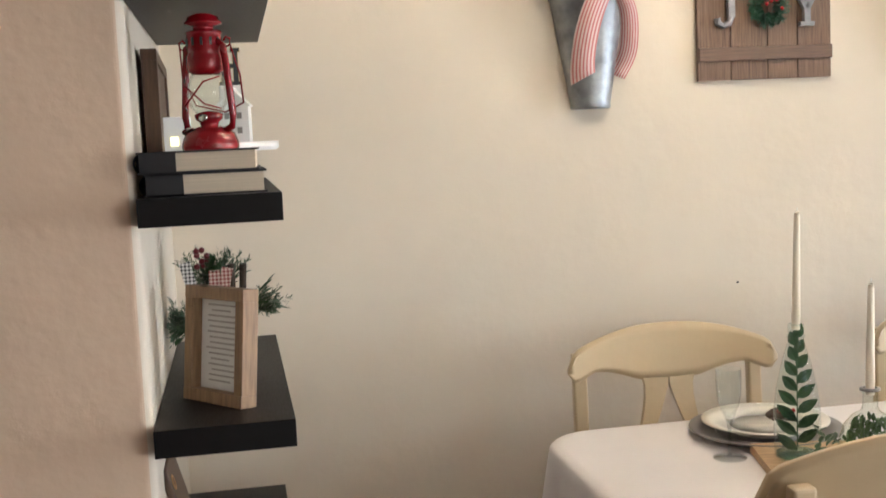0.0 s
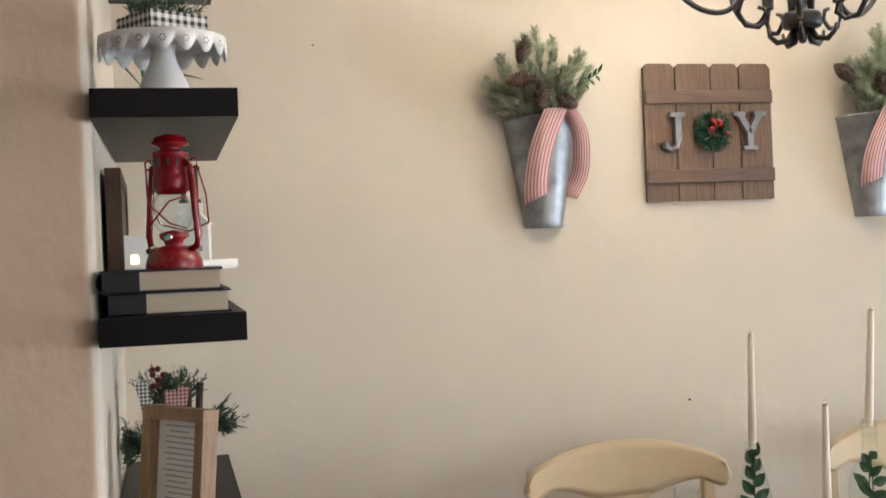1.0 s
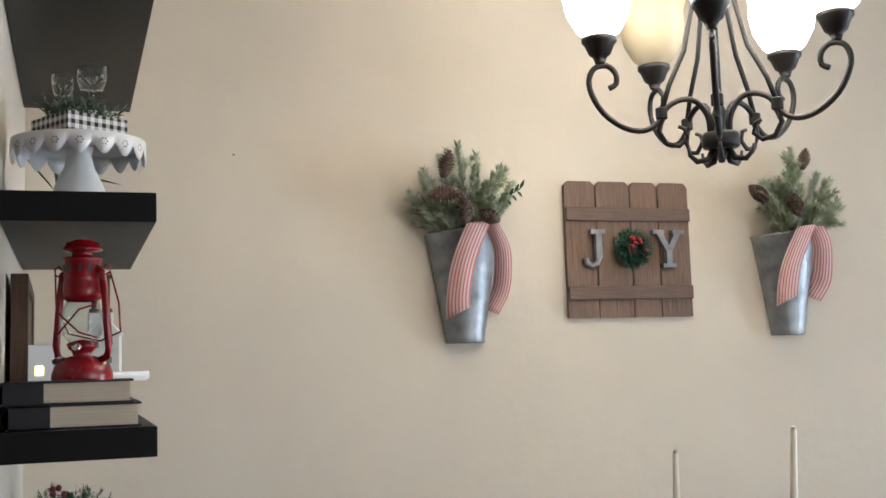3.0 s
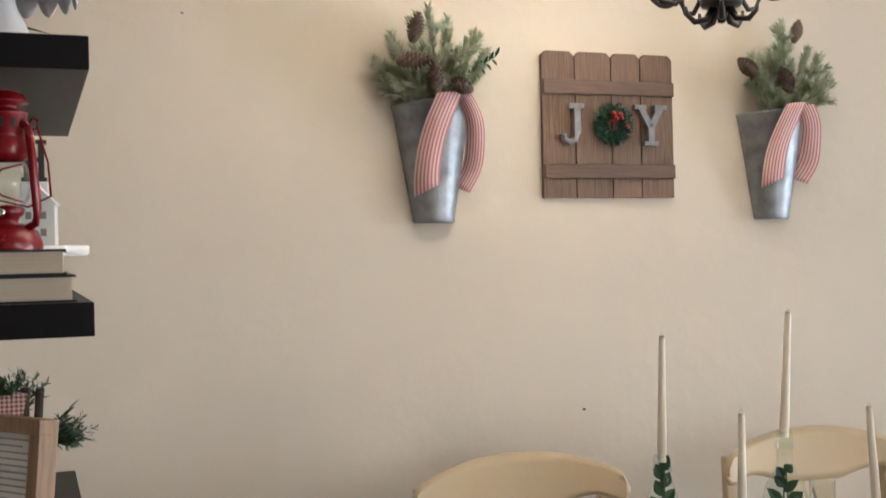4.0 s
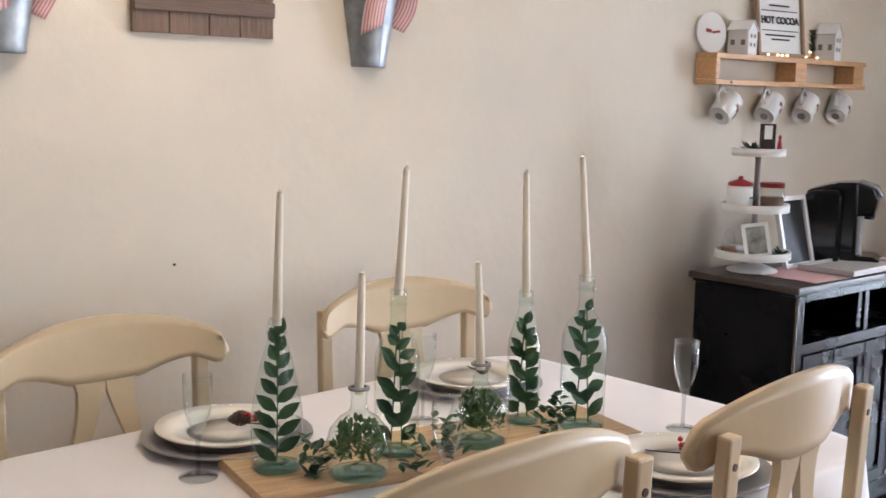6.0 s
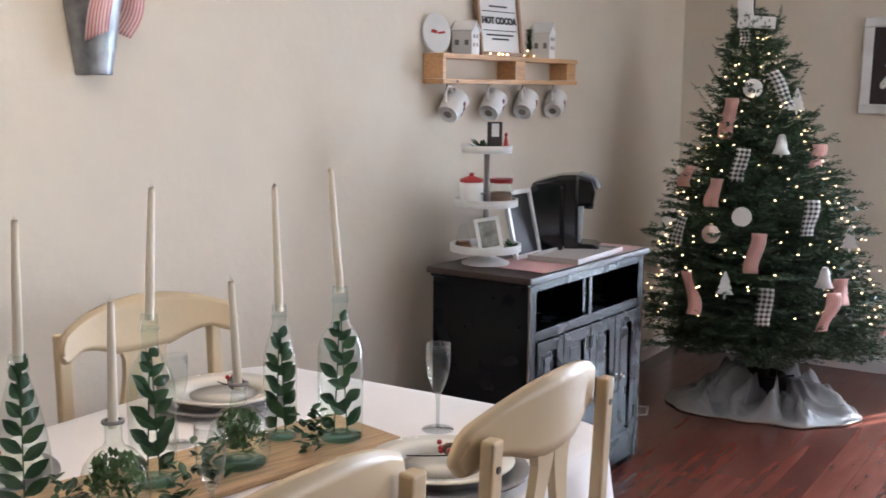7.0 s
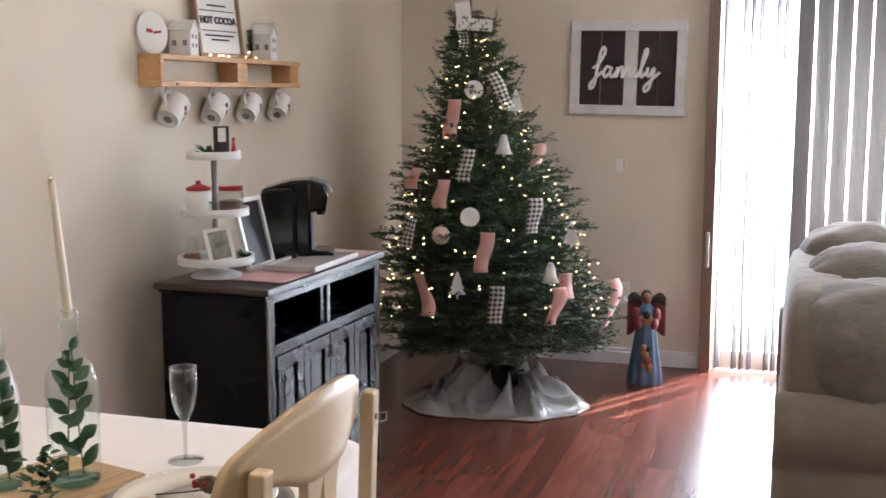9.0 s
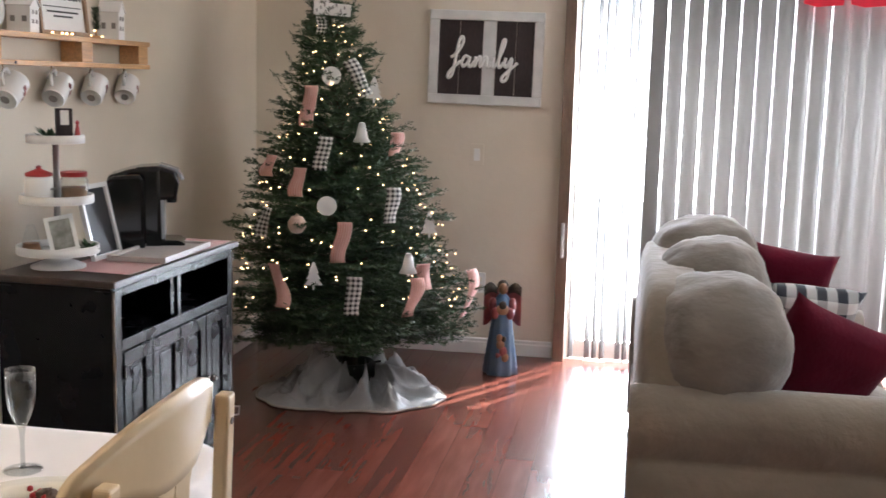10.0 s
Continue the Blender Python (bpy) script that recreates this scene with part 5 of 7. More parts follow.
bottle(1.60, -0.885, dec, "herbs", 0, "aqua_glass", 0.210, "round squat aqua decanter filled with herbs", (-4.0, 0), level=0.9, seed=6)


def boxwood(x, y, z, n, spread, seed):
    rg = random.Random(seed)
    bm = bmesh.new()
    for i in range(n):
        a = rg.uniform(0, 6.28)
        p = Vector((rg.uniform(-spread, spread) * 0.5, rg.uniform(-spread, spread) * 0.5, rg.uniform(0.004, 0.08)))
        d = Vector((math.cos(a), math.sin(a), rg.uniform(-0.15, 0.9))).normalized()
        leaf_mesh(bm, p, p + d * rg.uniform(0.018, 0.03), 0.015, (rg.uniform(-0.3, 0.3), rg.uniform(-0.3, 0.3), 1))
    lowest = min(v.co.z for v in bm.verts)
    bmesh.ops.translate(bm, verts=bm.verts[:], vec=(x, y, z - lowest))
    tagged(part("leaf_sprig", bm, "leaf"), "loose sprig of dark green leaves on the board", "leaf sprig", "sprigs on the board")


boxwood(1.245, -0.835, BZ, 40, 0.034, 1)
boxwood(1.50, -0.90, BZ, 40, 0.045, 2)
boxwood(1.73, -0.955, BZ, 56, 0.042, 3)
boxwood(1.40, -0.93, BZ, 26, 0.036, 4)


def setting(x, y, seed):
    ch = tagged(part("charger_plate", lathe([(0, 0), (0.105, 0), (0.11, 0.006), (0.15, 0.012), (0.166, 0.018), (0.165, 0.0215), (0.149, 0.0165), (0.108, 0.011), (0, 0.011)], 48), "charger", smooth=True), "round grey charger plate on the white cloth", "charger plate", "place settings")
    ch.location = (x, y, TZ + 0.001)
    pl = tagged(part("dinner_plate", lathe([(0, 0), (0.075, 0), (0.078, 0.008), (0.115, 0.018), (0.138, 0.023), (0.137, 0.0265), (0.113, 0.022), (0.077, 0.012), (0, 0.011)], 48), "plate", smooth=True), "round cream stoneware dinner plate on a grey charger", "plate", "place settings")
    pl.location = (x, y, TZ + 0.0122)
    rg = random.Random(seed)
    f = thing("napkin_favour", pose(x + 0.02, y - 0.015, TZ + 0.0255, 0, 0, rg.uniform(0, 360)), "pine cone favour with red berries and twig on a plate", "table favour", "place settings")
    bm = bmesh.new()
    cone_mesh(bm, Matrix.Translation((-0.025, 0, 0.018)) @ Matrix.Rotation(radians(80), 4, 'Y'), 0.038, 0.015)
    part("pine_cone", bm, "cone", f)
    bm = bmesh.new()
    for k in range(9):
        bmesh.ops.create_icosphere(bm, subdivisions=1, radius=0.0058, matrix=Matrix.Translation((rg.uniform(0.0, 0.035), rg.uniform(-0.016, 0.016), rg.uniform(0.018, 0.036))))
    part("berries", bm, "red_berry", f, "red berries", True)
    bm = tube([(0, 0, 0.014), (0.05, 0.02, 0.008), (0.09, 0.03, 0.003)], 0.0013, 5)
    for k in range(6):
        a = rg.uniform(0, 6.28)
        leaf_mesh(bm, (0, 0, 0.014), (0.03 * math.cos(a), 0.03 * math.sin(a), 0.02), 0.012)
    part("twig", bm, "bark", f)


for i, (x, y) in enumerate(((1.275, -0.52), (1.93, -0.535), (1.20, -1.20), (1.80, -1.205))):
    setting(x, y, i)


def flute(x, y):
    g = thing("champagne_flute", Matrix.Translation((x, y, TZ + 0.001)) @ Matrix.Diagonal((1.06, 1.06, 0.90, 1)), "clear glass champagne flute standing on the cloth", "champagne flute", "flutes at the place settings")
    part("bowl", lathe([(0, 0.086), (0.007, 0.090), (0.0135, 0.106), (0.0205, 0.128), (0.0235, 0.150), (0.0245, 0.178), (0.0245, 0.208), (0.0236, 0.208), (0.0236, 0.178), (0.0226, 0.151), (0.0192, 0.130), (0.012, 0.109), (0.004, 0.096), (0, 0.095)], 28), "glass", g, smooth=True)
    part("stem", lathe([(0.0045, 0.006), (0.0036, 0.02), (0.0036, 0.066), (0.005, 0.080), (0.0068, 0.0885), (0, 0.0858)], 14), "stem_glass", g, smooth=True)
    part("foot", lathe([(0, 0), (0.032, 0), (0.0325, 0.0015), (0.02, 0.004), (0.0046, 0.0065), (0, 0.0066)], 28), "stem_glass", g, smooth=True)


for x, y in ((1.127, -0.657), (1.66, -0.66), (1.36, -1.045), (2.04, -1.045)):
    flute(x, y)

# ---- coffee cabinet ----
CZ = 0.874
cab = thing("coffee_cabinet", pose(3.362, -0.56, 0, 0, 0, -3) @ Matrix.Diagonal((1, 1, 1.02, 1)), "worn black painted cabinet with paneled doors and dark top", "cabinet")
CW, CD = 0.885, 0.385
for nm, c, s in (("side_panel", (0.012, CD / 2, 0.43), (0.024, CD, 0.80)), ("side_panel", (CW - 0.012, CD / 2, 0.43), (0.024, CD, 0.80)),
                 ("back_panel", (CW / 2, CD - 0.008, 0.43), (CW - 0.05, 0.012, 0.80)), ("shelf", (CW / 2, CD / 2, 0.655), (CW - 0.05, CD - 0.03, 0.018)),
                 ("bottom_panel", (CW / 2, CD / 2, 0.06), (CW - 0.05, CD - 0.03, 0.02)), ("divider", (CW / 2, CD / 2, 0.74), (0.02, CD - 0.03, 0.15))):
    part(nm, one_box(c, s), "cab_black", cab)
part("top", one_box((CW / 2, CD / 2 - 0.008, 0.853), (CW + 0.05, CD + 0.045, 0.022), None, 0.005), "cab_top", cab, "dark brown stained top with worn edge")
part("top_moulding", one_box((CW / 2, CD / 2 - 0.004, 0.836), (CW + 0.022, CD + 0.018, 0.012), None, 0.003), "cab_black", cab)
fr = bmesh.new()
for c, s in (((0.022, -0.006, 0.43), (0.044, 0.016, 0.80)), ((CW - 0.022, -0.006, 0.43), (0.044, 0.016, 0.80)), ((CW / 2, -0.0055, 0.82), (CW - 0.09, 0.015, 0.022)), ((CW / 2, -0.0055, 0.655), (CW - 0.09, 0.015, 0.034)), ((CW / 2, -0.0055, 0.075), (CW - 0.09, 0.015, 0.07)), ((CW / 2, -0.005, 0.74), (0.026, 0.014, 0.136))):
    box(fr, c, s, None, 0.002)
part("face_frame", fr, "cab_black", cab, "worn black face frame")
for x in (0.0, CW):
    part("corner_bead", one_box((x, -0.012, 0.43), (0.008, 0.008, 0.80), None, 0.002), "cab_edge", cab, "edge rubbed through to brown wood")
xs = [0.05, 0.238, 0.441, 0.645, CW - 0.05]
ks = [0.155, 0.40, 0.482, 0.70]
for i, (a, b) in enumerate(zip(xs, xs[1:])):
    a, b = a + 0.003, b - 0.003
    d = bmesh.new()
    z0, z1 = 0.115, 0.632
    w = 0.042
    box(d, ((a + b) / 2, -0.008, z0 + w / 2), (b - a, 0.018, w), None, 0.002)
    box(d, ((a + b) / 2, -0.008, z1 - w / 2), (b - a, 0.018, w), None, 0.002)
    box(d, (a + w / 2, -0.0082, (z0 + z1) / 2), (w, 0.0176, z1 - z0 - 2 * w), None, 0.002)
    box(d, (b - w / 2, -0.0082, (z0 + z1) / 2), (w, 0.0176, z1 - z0 - 2 * w), None, 0.002)
    box(d, ((a + b) / 2, -0.003, (z0 + z1) / 2), (b - a - 2 * w, 0.006, z1 - z0 - 2 * w))
    box(d, ((a + b) / 2, -0.007, (z0 + z1) / 2), (b - a - 2 * w - 0.035, 0.008, z1 - z0 - 2 * w - 0.035), None, 0.003)
    do = part("door", d, "cab_black", cab)
    kx = (b - 0.02) if i in (0, 1) else (a + 0.02)
    part("knob", lathe([(0, 0), (0.005, 0), (0.005, 0.012), (0.012, 0.018), (0.013, 0.024), (0.008, 0.029), (0, 0.03)], 16, None, Matrix.Translation((kx, -0.017, 0.40)) @ Matrix.Rotation(radians(90), 4, 'X')), "chrome", do, "brushed nickel knob", True)
    for hz in (0.20, 0.55):
        part("hinge", tube([((a + 0.001) if i in (0, 2) else (b - 0.001), -0.019, hz), ((a + 0.001) if i in (0, 2) else (b - 0.001), -0.019, hz + 0.045)], 0.004, 8), "iron", do)
for x in (0.03, CW - 0.03):
    for y in (0.03, CD - 0.03):
        part("foot", one_box((x, y, 0.025), (0.05, 0.05, 0.05), None, 0.004), "cab_black", cab)
CM = cab.matrix_basis.copy()


def on_cab(x, y, z=0.0, turn=0.0):
    return CM @ pose(x, y, CZ - 0.0095 + z, 0, 0, turn)


# runner
bm = bmesh.new()
uv = bm.loops.layers.uv.verify()
nx, ny = 24, 10
g = [[bm.verts.new((0.10 + 0.78 * i / nx, -0.015 + 0.27 * j / ny, 0.0015 + 0.0012 * noise.noise(Vector((i * 0.5, j * 0.5, 0))))) for j in range(ny + 1)] for i in range(nx + 1)]
for i in range(nx):
    for j in range(ny):
        f = bm.faces.new((g[i][j], g[i + 1][j], g[i + 1][j + 1], g[i][j + 1]))
        for lp, (a, b) in zip(f.loops, ((i, j), (i + 1, j), (i + 1, j + 1), (i, j + 1))):
            lp[uv].uv = (b / ny, a / nx)
bm.normal_update()
bmesh.ops.solidify(bm, geom=bm.faces[:], thickness=-0.001)
rn = tagged(part("table_runner", bm, "runner"), "red and white striped cloth runner on the cabinet", "runner")
rn.matrix_basis = on_cab(0, 0)

# three-tier stand
stand = thing("tiered_stand", on_cab(0.145, 0.26, 0.003), "three-tier white wooden serving stand holding cocoa things", "tiered stand")
part("foot", lathe([(0, 0), (0.085, 0), (0.085, 0.006), (0.05, 0.02), (0.02, 0.03), (0, 0.03)], 32), "pallet_white", stand, smooth=True)
part("post", lathe([(0, 0.03), (0.012, 0.03), (0.009, 0.08), (0.012, 0.12), (0.009, 0.2), (0.012, 0.25), (0.009, 0.30), (0.010, 0.386), (0, 0.387)], 16), "charger", stand, smooth=True)
for r, z in ((0.126, 0.045), (0.112, 0.203), (0.088, 0.388)):
    part("tier_tray", lathe([(0, z), (r, z), (r + 0.002, z + 0.004), (r + 0.001, z + 0.026), (r - 0.006, z + 0.026), (r - 0.007, z + 0.006), (0, z + 0.006)], 40), "pallet_white", stand, smooth=True)
SM = stand.matrix_basis.copy()


def on_stand(x, y, z, turn=0):
    return SM @ pose(x, y, z, 0, 0, turn)


# jars on the middle tier
j1 = thing("cookie_jar", on_stand(-0.05, 0.03, 0.2095), "white lettered canister with red lid", "jar")
part("jar_body", lathe([(0, 0), (0.040, 0), (0.043, 0.005), (0.043, 0.07), (0.036, 0.08), (0, 0.08)], 28), "white", j1, smooth=True)
part("lid", lathe([(0.038, 0.078), (0.042, 0.08), (0.041, 0.088), (0.015, 0.098), (0.006, 0.102), (0.010, 0.108), (0, 0.112)], 28), "red_lid", j1, "red lid", True)
part("lettering", one_box((0.012, -0.0425, 0.04), (0.035, 0.002, 0.007)), "charger", j1)
for k, (x, y) in enumerate(((0.0, -0.062),)):
    j2 = thing("glass_jar", on_stand(x, y, 0.2095), "clear glass jar of cocoa with red lid", "jar")
    part("jar_glass", lathe([(0, 0), (0.040, 0), (0.042, 0.004), (0.042, 0.07), (0.036, 0.078), (0.034, 0.078), (0.039, 0.069), (0.039, 0.005), (0, 0.004)], 28), "glass", j2, smooth=True)
    part("cocoa", lathe([(0, 0.005), (0.0385, 0.005), (0.0385, 0.045), (0, 0.047)], 24), "cocoa", j2, smooth=True)
    part("lid", lathe([(0.036, 0.078), (0.041, 0.078), (0.041, 0.092), (0, 0.094)], 28), "red_lid", j2, "red screw lid", True)
# lower tier: photo frame, sugar jar, leaves
pf = thing("photo_frame", SM @ pose(-0.045, -0.055, 0.0555, -14, -9, -48), "small white wooden photo frame on the tiered stand", "photo frame")
bm = bmesh.new()
for c, s in (((0, 0, 0.006), (0.088, 0.010, 0.012)), ((0, 0, 0.109), (0.088, 0.010, 0.012)), ((-0.038, 0.0003, 0.0575), (0.012, 0.0094, 0.091)), ((0.038, 0.0003, 0.0575), (0.012, 0.0094, 0.091))):
    box(bm, c, s)
part("frame", bm, "white", pf)
part("picture", one_box((0, 0.002, 0.0575), (0.066, 0.003, 0.092)), mat("misty_print", (0.42, 0.42, 0.38), 0.4, var=0.35, scale=25, col2=(0.10, 0.10, 0.08)), pf)
sj = thing("treat_jar", on_stand(-0.063, 0.055, 0.0515), "small clear cone jar of treats", "jar")
part("jar_glass", lathe([(0, 0), (0.034, 0), (0.036, 0.003), (0.022, 0.05), (0.012, 0.085), (0, 0.09)], 24), "glass", sj, smooth=True)
part("treats", lathe([(0, 0.003), (0.031, 0.004), (0.024, 0.03), (0, 0.034)], 20), "tan_glaze", sj, smooth=True)
bm = bmesh.new()
rg = random.Random(9)
for i in range(16):
    a = rg.uniform(0, 6.28)
    leaf_mesh(bm, (0.03, -0.09, 0.075), (0.03 + 0.045 * math.cos(a), -0.09 + 0.045 * math.sin(a), 0.09 + rg.uniform(-0.01, 0.025)), 0.016)
lowz = min(v.co.z for v in bm.verts)
bmesh.ops.translate(bm, verts=bm.verts[:], vec=(0, 0, 0.0515 - lowz))
ls = tagged(part("leaf_sprig", bm, "leaf"), "green leaf sprig on the tiered stand", "leaf sprig")
ls.matrix_basis = SM
# top tier: leaves and a small red-brown sign
bm = bmesh.new()
for i in range(20):
    a = rg.uniform(0, 6.28)
    leaf_mesh(bm, (-0.03, 0.0, 0.375), (-0.03 + 0.05 * math.cos(a), 0.0 + 0.05 * math.sin(a), 0.385 + rg.uniform(0, 0.035)), 0.015)
lowz = min(v.co.z for v in bm.verts)
bmesh.ops.translate(bm, verts=bm.verts[:], vec=(0, 0, 0.3945 - lowz))
ls = tagged(part("leaf_sprig", bm, "leaf"), "green leaf sprig on the top tier", "leaf sprig")
ls.matrix_basis = SM
ms = thing("mini_sign", on_stand(0.01, -0.025, 0.3945, -45), "small dark red block sign with white label", "block sign")
part("block", one_box((0, 0, 0.05), (0.05, 0.02, 0.10), None, 0.002), "plum", ms)
part("label_panel", one_box((0, -0.0105, 0.072), (0.026, 0.002, 0.045)), "paper", ms)
mr_ = thing("red_figure_ornament", on_stand(0.03, -0.06, 0.3945), "small red cone ornament", "ornament")
part("ornament_body", lathe([(0, 0), (0.011, 0), (0.008, 0.03), (0.004, 0.05), (0.007, 0.058), (0, 0.066)], 16), "red_lid", mr_, smooth=True)

# chalkboard easel
cbd = leaning_frame("chalkboard", CM @ pose(0.372, 0.215, CZ - 0.008, -13, 0, 3), 0.20, 0.25, 0.016, 0.016, "white", "book", "white framed chalkboard leaning on the wall")

# white tray
tr = thing("serving_tray", on_cab(0.50, 0.083, 0.002, 3), "flat greyish wooden serving tray on the runner", "tray")
bm = bmesh.new()
box(bm, (0, 0, 0.007), (0.38, 0.20, 0.012), None, 0.003)
part("tray_base", bm, "tray_wash", tr)
bm = bmesh.new()
for c, s in (((0, -0.096, 0.0125), (0.40, 0.014, 0.020)), ((0, 0.096, 0.0125), (0.40, 0.014, 0.020)), ((-0.193, 0, 0.012), (0.014, 0.178, 0.019)), ((0.193, 0, 0.012), (0.014, 0.178, 0.019))):
    box(bm, c, s, None, 0.002)
part("tray_rim", bm, "tray_wash", tr)


def coffee_maker():
    k = thing("coffee_maker", on_cab(0.64, 0.225, 0.0, 24), "glossy black single-serve coffee maker", "coffee maker")
    up = Matrix.Rotation(radians(90), 4, 'X')

    def prism(name, prof, w, material, bev=0.012, x0=0.0):
        bm = bmesh.new()
        a = [bm.verts.new((x0 - w / 2, y, z)) for y, z in prof]
        b = [bm.verts.new((x0 + w / 2, y, z)) for y, z in prof]
        n = len(prof)
        for i in range(n):
            bm.faces.new((a[i], a[(i + 1) % n], b[(i + 1) % n], b[i]))
        bm.faces.new(list(reversed(a)))
        bm.faces.new(b)
        bmesh.ops.recalc_face_normals(bm, faces=bm.faces[:])
        bmesh.ops.bevel(bm, geom=bm.edges[:], offset=bev, segments=3, affect='EDGES', profile=0.6)
        return part(name, bm, material, k, smooth=False)
    # front is -y
    prism("body", [(0.13, 0), (0.13, 0.20), (0.11, 0.26), (0.03, 0.285), (-0.065, 0.285), (-0.07, 0.0)], 0.17, "black_gloss")
    prism("brew_head", [(0.02, 0.195), (0.02, 0.289), (-0.06, 0.294), (-0.118, 0.276), (-0.132, 0.24), (-0.122, 0.178), (-0.05, 0.172)], 0.155, "black_gloss")
    prism("drip_tray", [(-0.065, 0.0), (-0.065, 0.035), (-0.13, 0.032), (-0.15, 0.02), (-0.15, 0.0)], 0.15, "black_gloss", 0.006)
    prism("silver_panel", [(-0.068, 0.036), (-0.066, 0.175), (-0.078, 0.175), (-0.079, 0.036)], 0.12, "grey_plastic", 0.002)
    prism("handle_band", [(-0.06, 0.2935), (-0.065, 0.299), (-0.125, 0.281), (-0.148, 0.245), (-0.14, 0.24), (-0.12, 0.272)], 0.09, "grey_plastic", 0.002)
    prism("water_tank", [(0.128, 0.004), (0.128, 0.235), (0.09, 0.262), (0.0, 0.268), (-0.015, 0.25), (-0.015, 0.004)], 0.05, "black_gloss", 0.012, -0.108)
    part("nozzle", lathe([(0, 0), (0.018, 0), (0.02, 0.02), (0, 0.02)], 16, None, Matrix.Translation((0, -0.102, 0.16))), "black_gloss", k, smooth=True)


coffee_maker()

# ---- pallet shelf ----
PX0, PX1, PZ0, PZ1, PD = 3.572, 4.707, 1.520, 1.632, 0.092
pal = thing("pallet_shelf", Matrix.Translation((0, 0, 0)), "honey pine pallet-wood wall shelf with mug hooks", "wall shelf")
PC = (PX0 + PX1) / 2
part("top_board", one_box((PC, -PD / 2, PZ1 - 0.010), (PX1 - PX0, PD - 0.002, 0.019), None, 0.002), "pine", pal)
part("bottom_board", one_box((PC, -PD / 2, PZ0 + 0.009), (PX1 - PX0, PD - 0.002, 0.018), None, 0.002), "pine", pal)
for x in (PX0 + 0.012, PC + 0.03, PX1 - 0.06):
    w = 0.024 if x < 3.7 else 0.085
    part("block", one_box((x, -PD / 2, (PZ0 + PZ1) / 2), (w, PD - 0.006, PZ1 - PZ0 - 0.039), None, 0.002), "pine", pal)
part("knot", one_box((PX0 + 0.10, -PD + 0.0005, PZ0 + 0.009), (0.012, 0.002, 0.009)), "ink", pal)


def mug(x, seed):
    h = bmesh.new()
    tube([(x, -0.055, PZ0 + 0.001), (x, -0.055, PZ0 - 0.012), (x - 0.008, -0.055, PZ0 - 0.022), (x, -0.055, PZ0 - 0.032), (x + 0.009, -0.055, PZ0 - 0.024)], 0.0022, 6, h)
    part("hook", h, "chrome", pal, "small metal cup hook", True)
    ax = Vector((0.78, 0.05 + 0.05 * seed, 0.60)).normalized()
    hd = (Vector((0, 0, 1)) - ax * ax.z).normalized()
    lx = -hd
    ly = ax.cross(lx)
    rot = Matrix((lx, ly, ax)).transposed().to_4x4()
    m = thing("mug", Matrix.Translation(Vector((x, -0.055, PZ0 - 0.026)) - hd * 0.074) @ rot @ Matrix.Scale(1.12, 4), "white mug with red and grey winter print hanging by its handle", "mug", "mugs under the pallet shelf")
    part("cup", lathe([(0, -0.043), (0.034, -0.043), (0.038, -0.038), (0.041, 0.042), (0.042, 0.046), (0.038, 0.046), (0.037, 0.04), (0.034, -0.036), (0, -0.038)], 28), "white", m, smooth=True)
    part("handle", tube([(-0.038, 0, 0.028), (-0.062, 0, 0.026), (-0.072, 0, 0.008), (-0.066, 0, -0.014), (-0.036, 0, -0.024)], 0.0055, 10), "white", m, smooth=True)
    bm = bmesh.new()
    rg = random.Random(seed)
    for k in range(5):
        a = radians(-95 + 26 * k + rg.uniform(-6, 6))
        box(bm, (0.0405 * math.cos(a), 0.0405 * math.sin(a), rg.uniform(-0.01, 0.022)), (0.002, 0.013, 0.014), Matrix.Rotation(a, 4, 'Z') @ Matrix.Rotation(rg.uniform(-0.6, 0.6), 4, 'X'))
    part("print", bm, "rust", m, "red printed motif")
    bm = lathe([(0.0, -0.0435), (0.014, -0.0435), (0.014, -0.0437), (0, -0.0437)], 16)
    part("base_stamp", bm, "charger", m)


for i, x in enumerate((3.655, 3.965, 4.25, 4.535)):
    mug(x, i)

op = thing("oval_plaque", pose(3.605, -0.045, PZ1, -8, 0, -28), "oval white plaque with red script leaning on the wall", "plaque")
bm = bmesh.new()
ring = [bm.verts.new((0.058 * math.cos(a), -0.004, 0.073 + 0.073 * math.sin(a))) for a in [2 * math.pi * i / 36 for i in range(36)]]
f = bm.faces.new(ring)
r = bmesh.ops.extrude_face_region(bm, geom=[f])
bmesh.ops.translate(bm, vec=(0, 0.010, 0), verts=[v for v in r["geom"] if isinstance(v, bmesh.types.BMVert)])
bmesh.ops.recalc_face_normals(bm, faces=bm.faces[:])
part("plaque_body", bm, "white", op)
bm = bmesh.new()
box(bm, (-0.012, -0.0052, 0.078), (0.022, 0.002, 0.012), Matrix.Rotation(0.2, 4, 'Y'))
box(bm, (0.018, -0.0052, 0.074), (0.03, 0.002, 0.008), Matrix.Rotation(-0.15, 4, 'Y'))
part("script_bars", bm, "red_lid", op)

gable_house("ceramic_house", pose(3.80, -0.048, PZ1, 0, 0, 12), 0.095, 0.078, 0.120, "white ceramic house canister with small windows")
gable_house("ceramic_house", pose(4.45, -0.048, PZ1, 0, 0, 12), 0.095, 0.078, 0.145, "tall white ceramic house canister with small windows")
cs = leaning_frame("cocoa_sign", pose(4.05, -0.066, PZ1, -7, 0, -7), 0.285, 0.245, 0.018, 0.014, "oak", "paper", "wood framed HOT COCOA sign leaning on the wall", "sign")
fm = pose(0, -0.0022, 0.138, 90, 0, 0)
text_mesh("lettering", "HOT COCOA", 0.037, fm, "ink", cs, 0.001, bold=0.0012)
bm = bmesh.new()
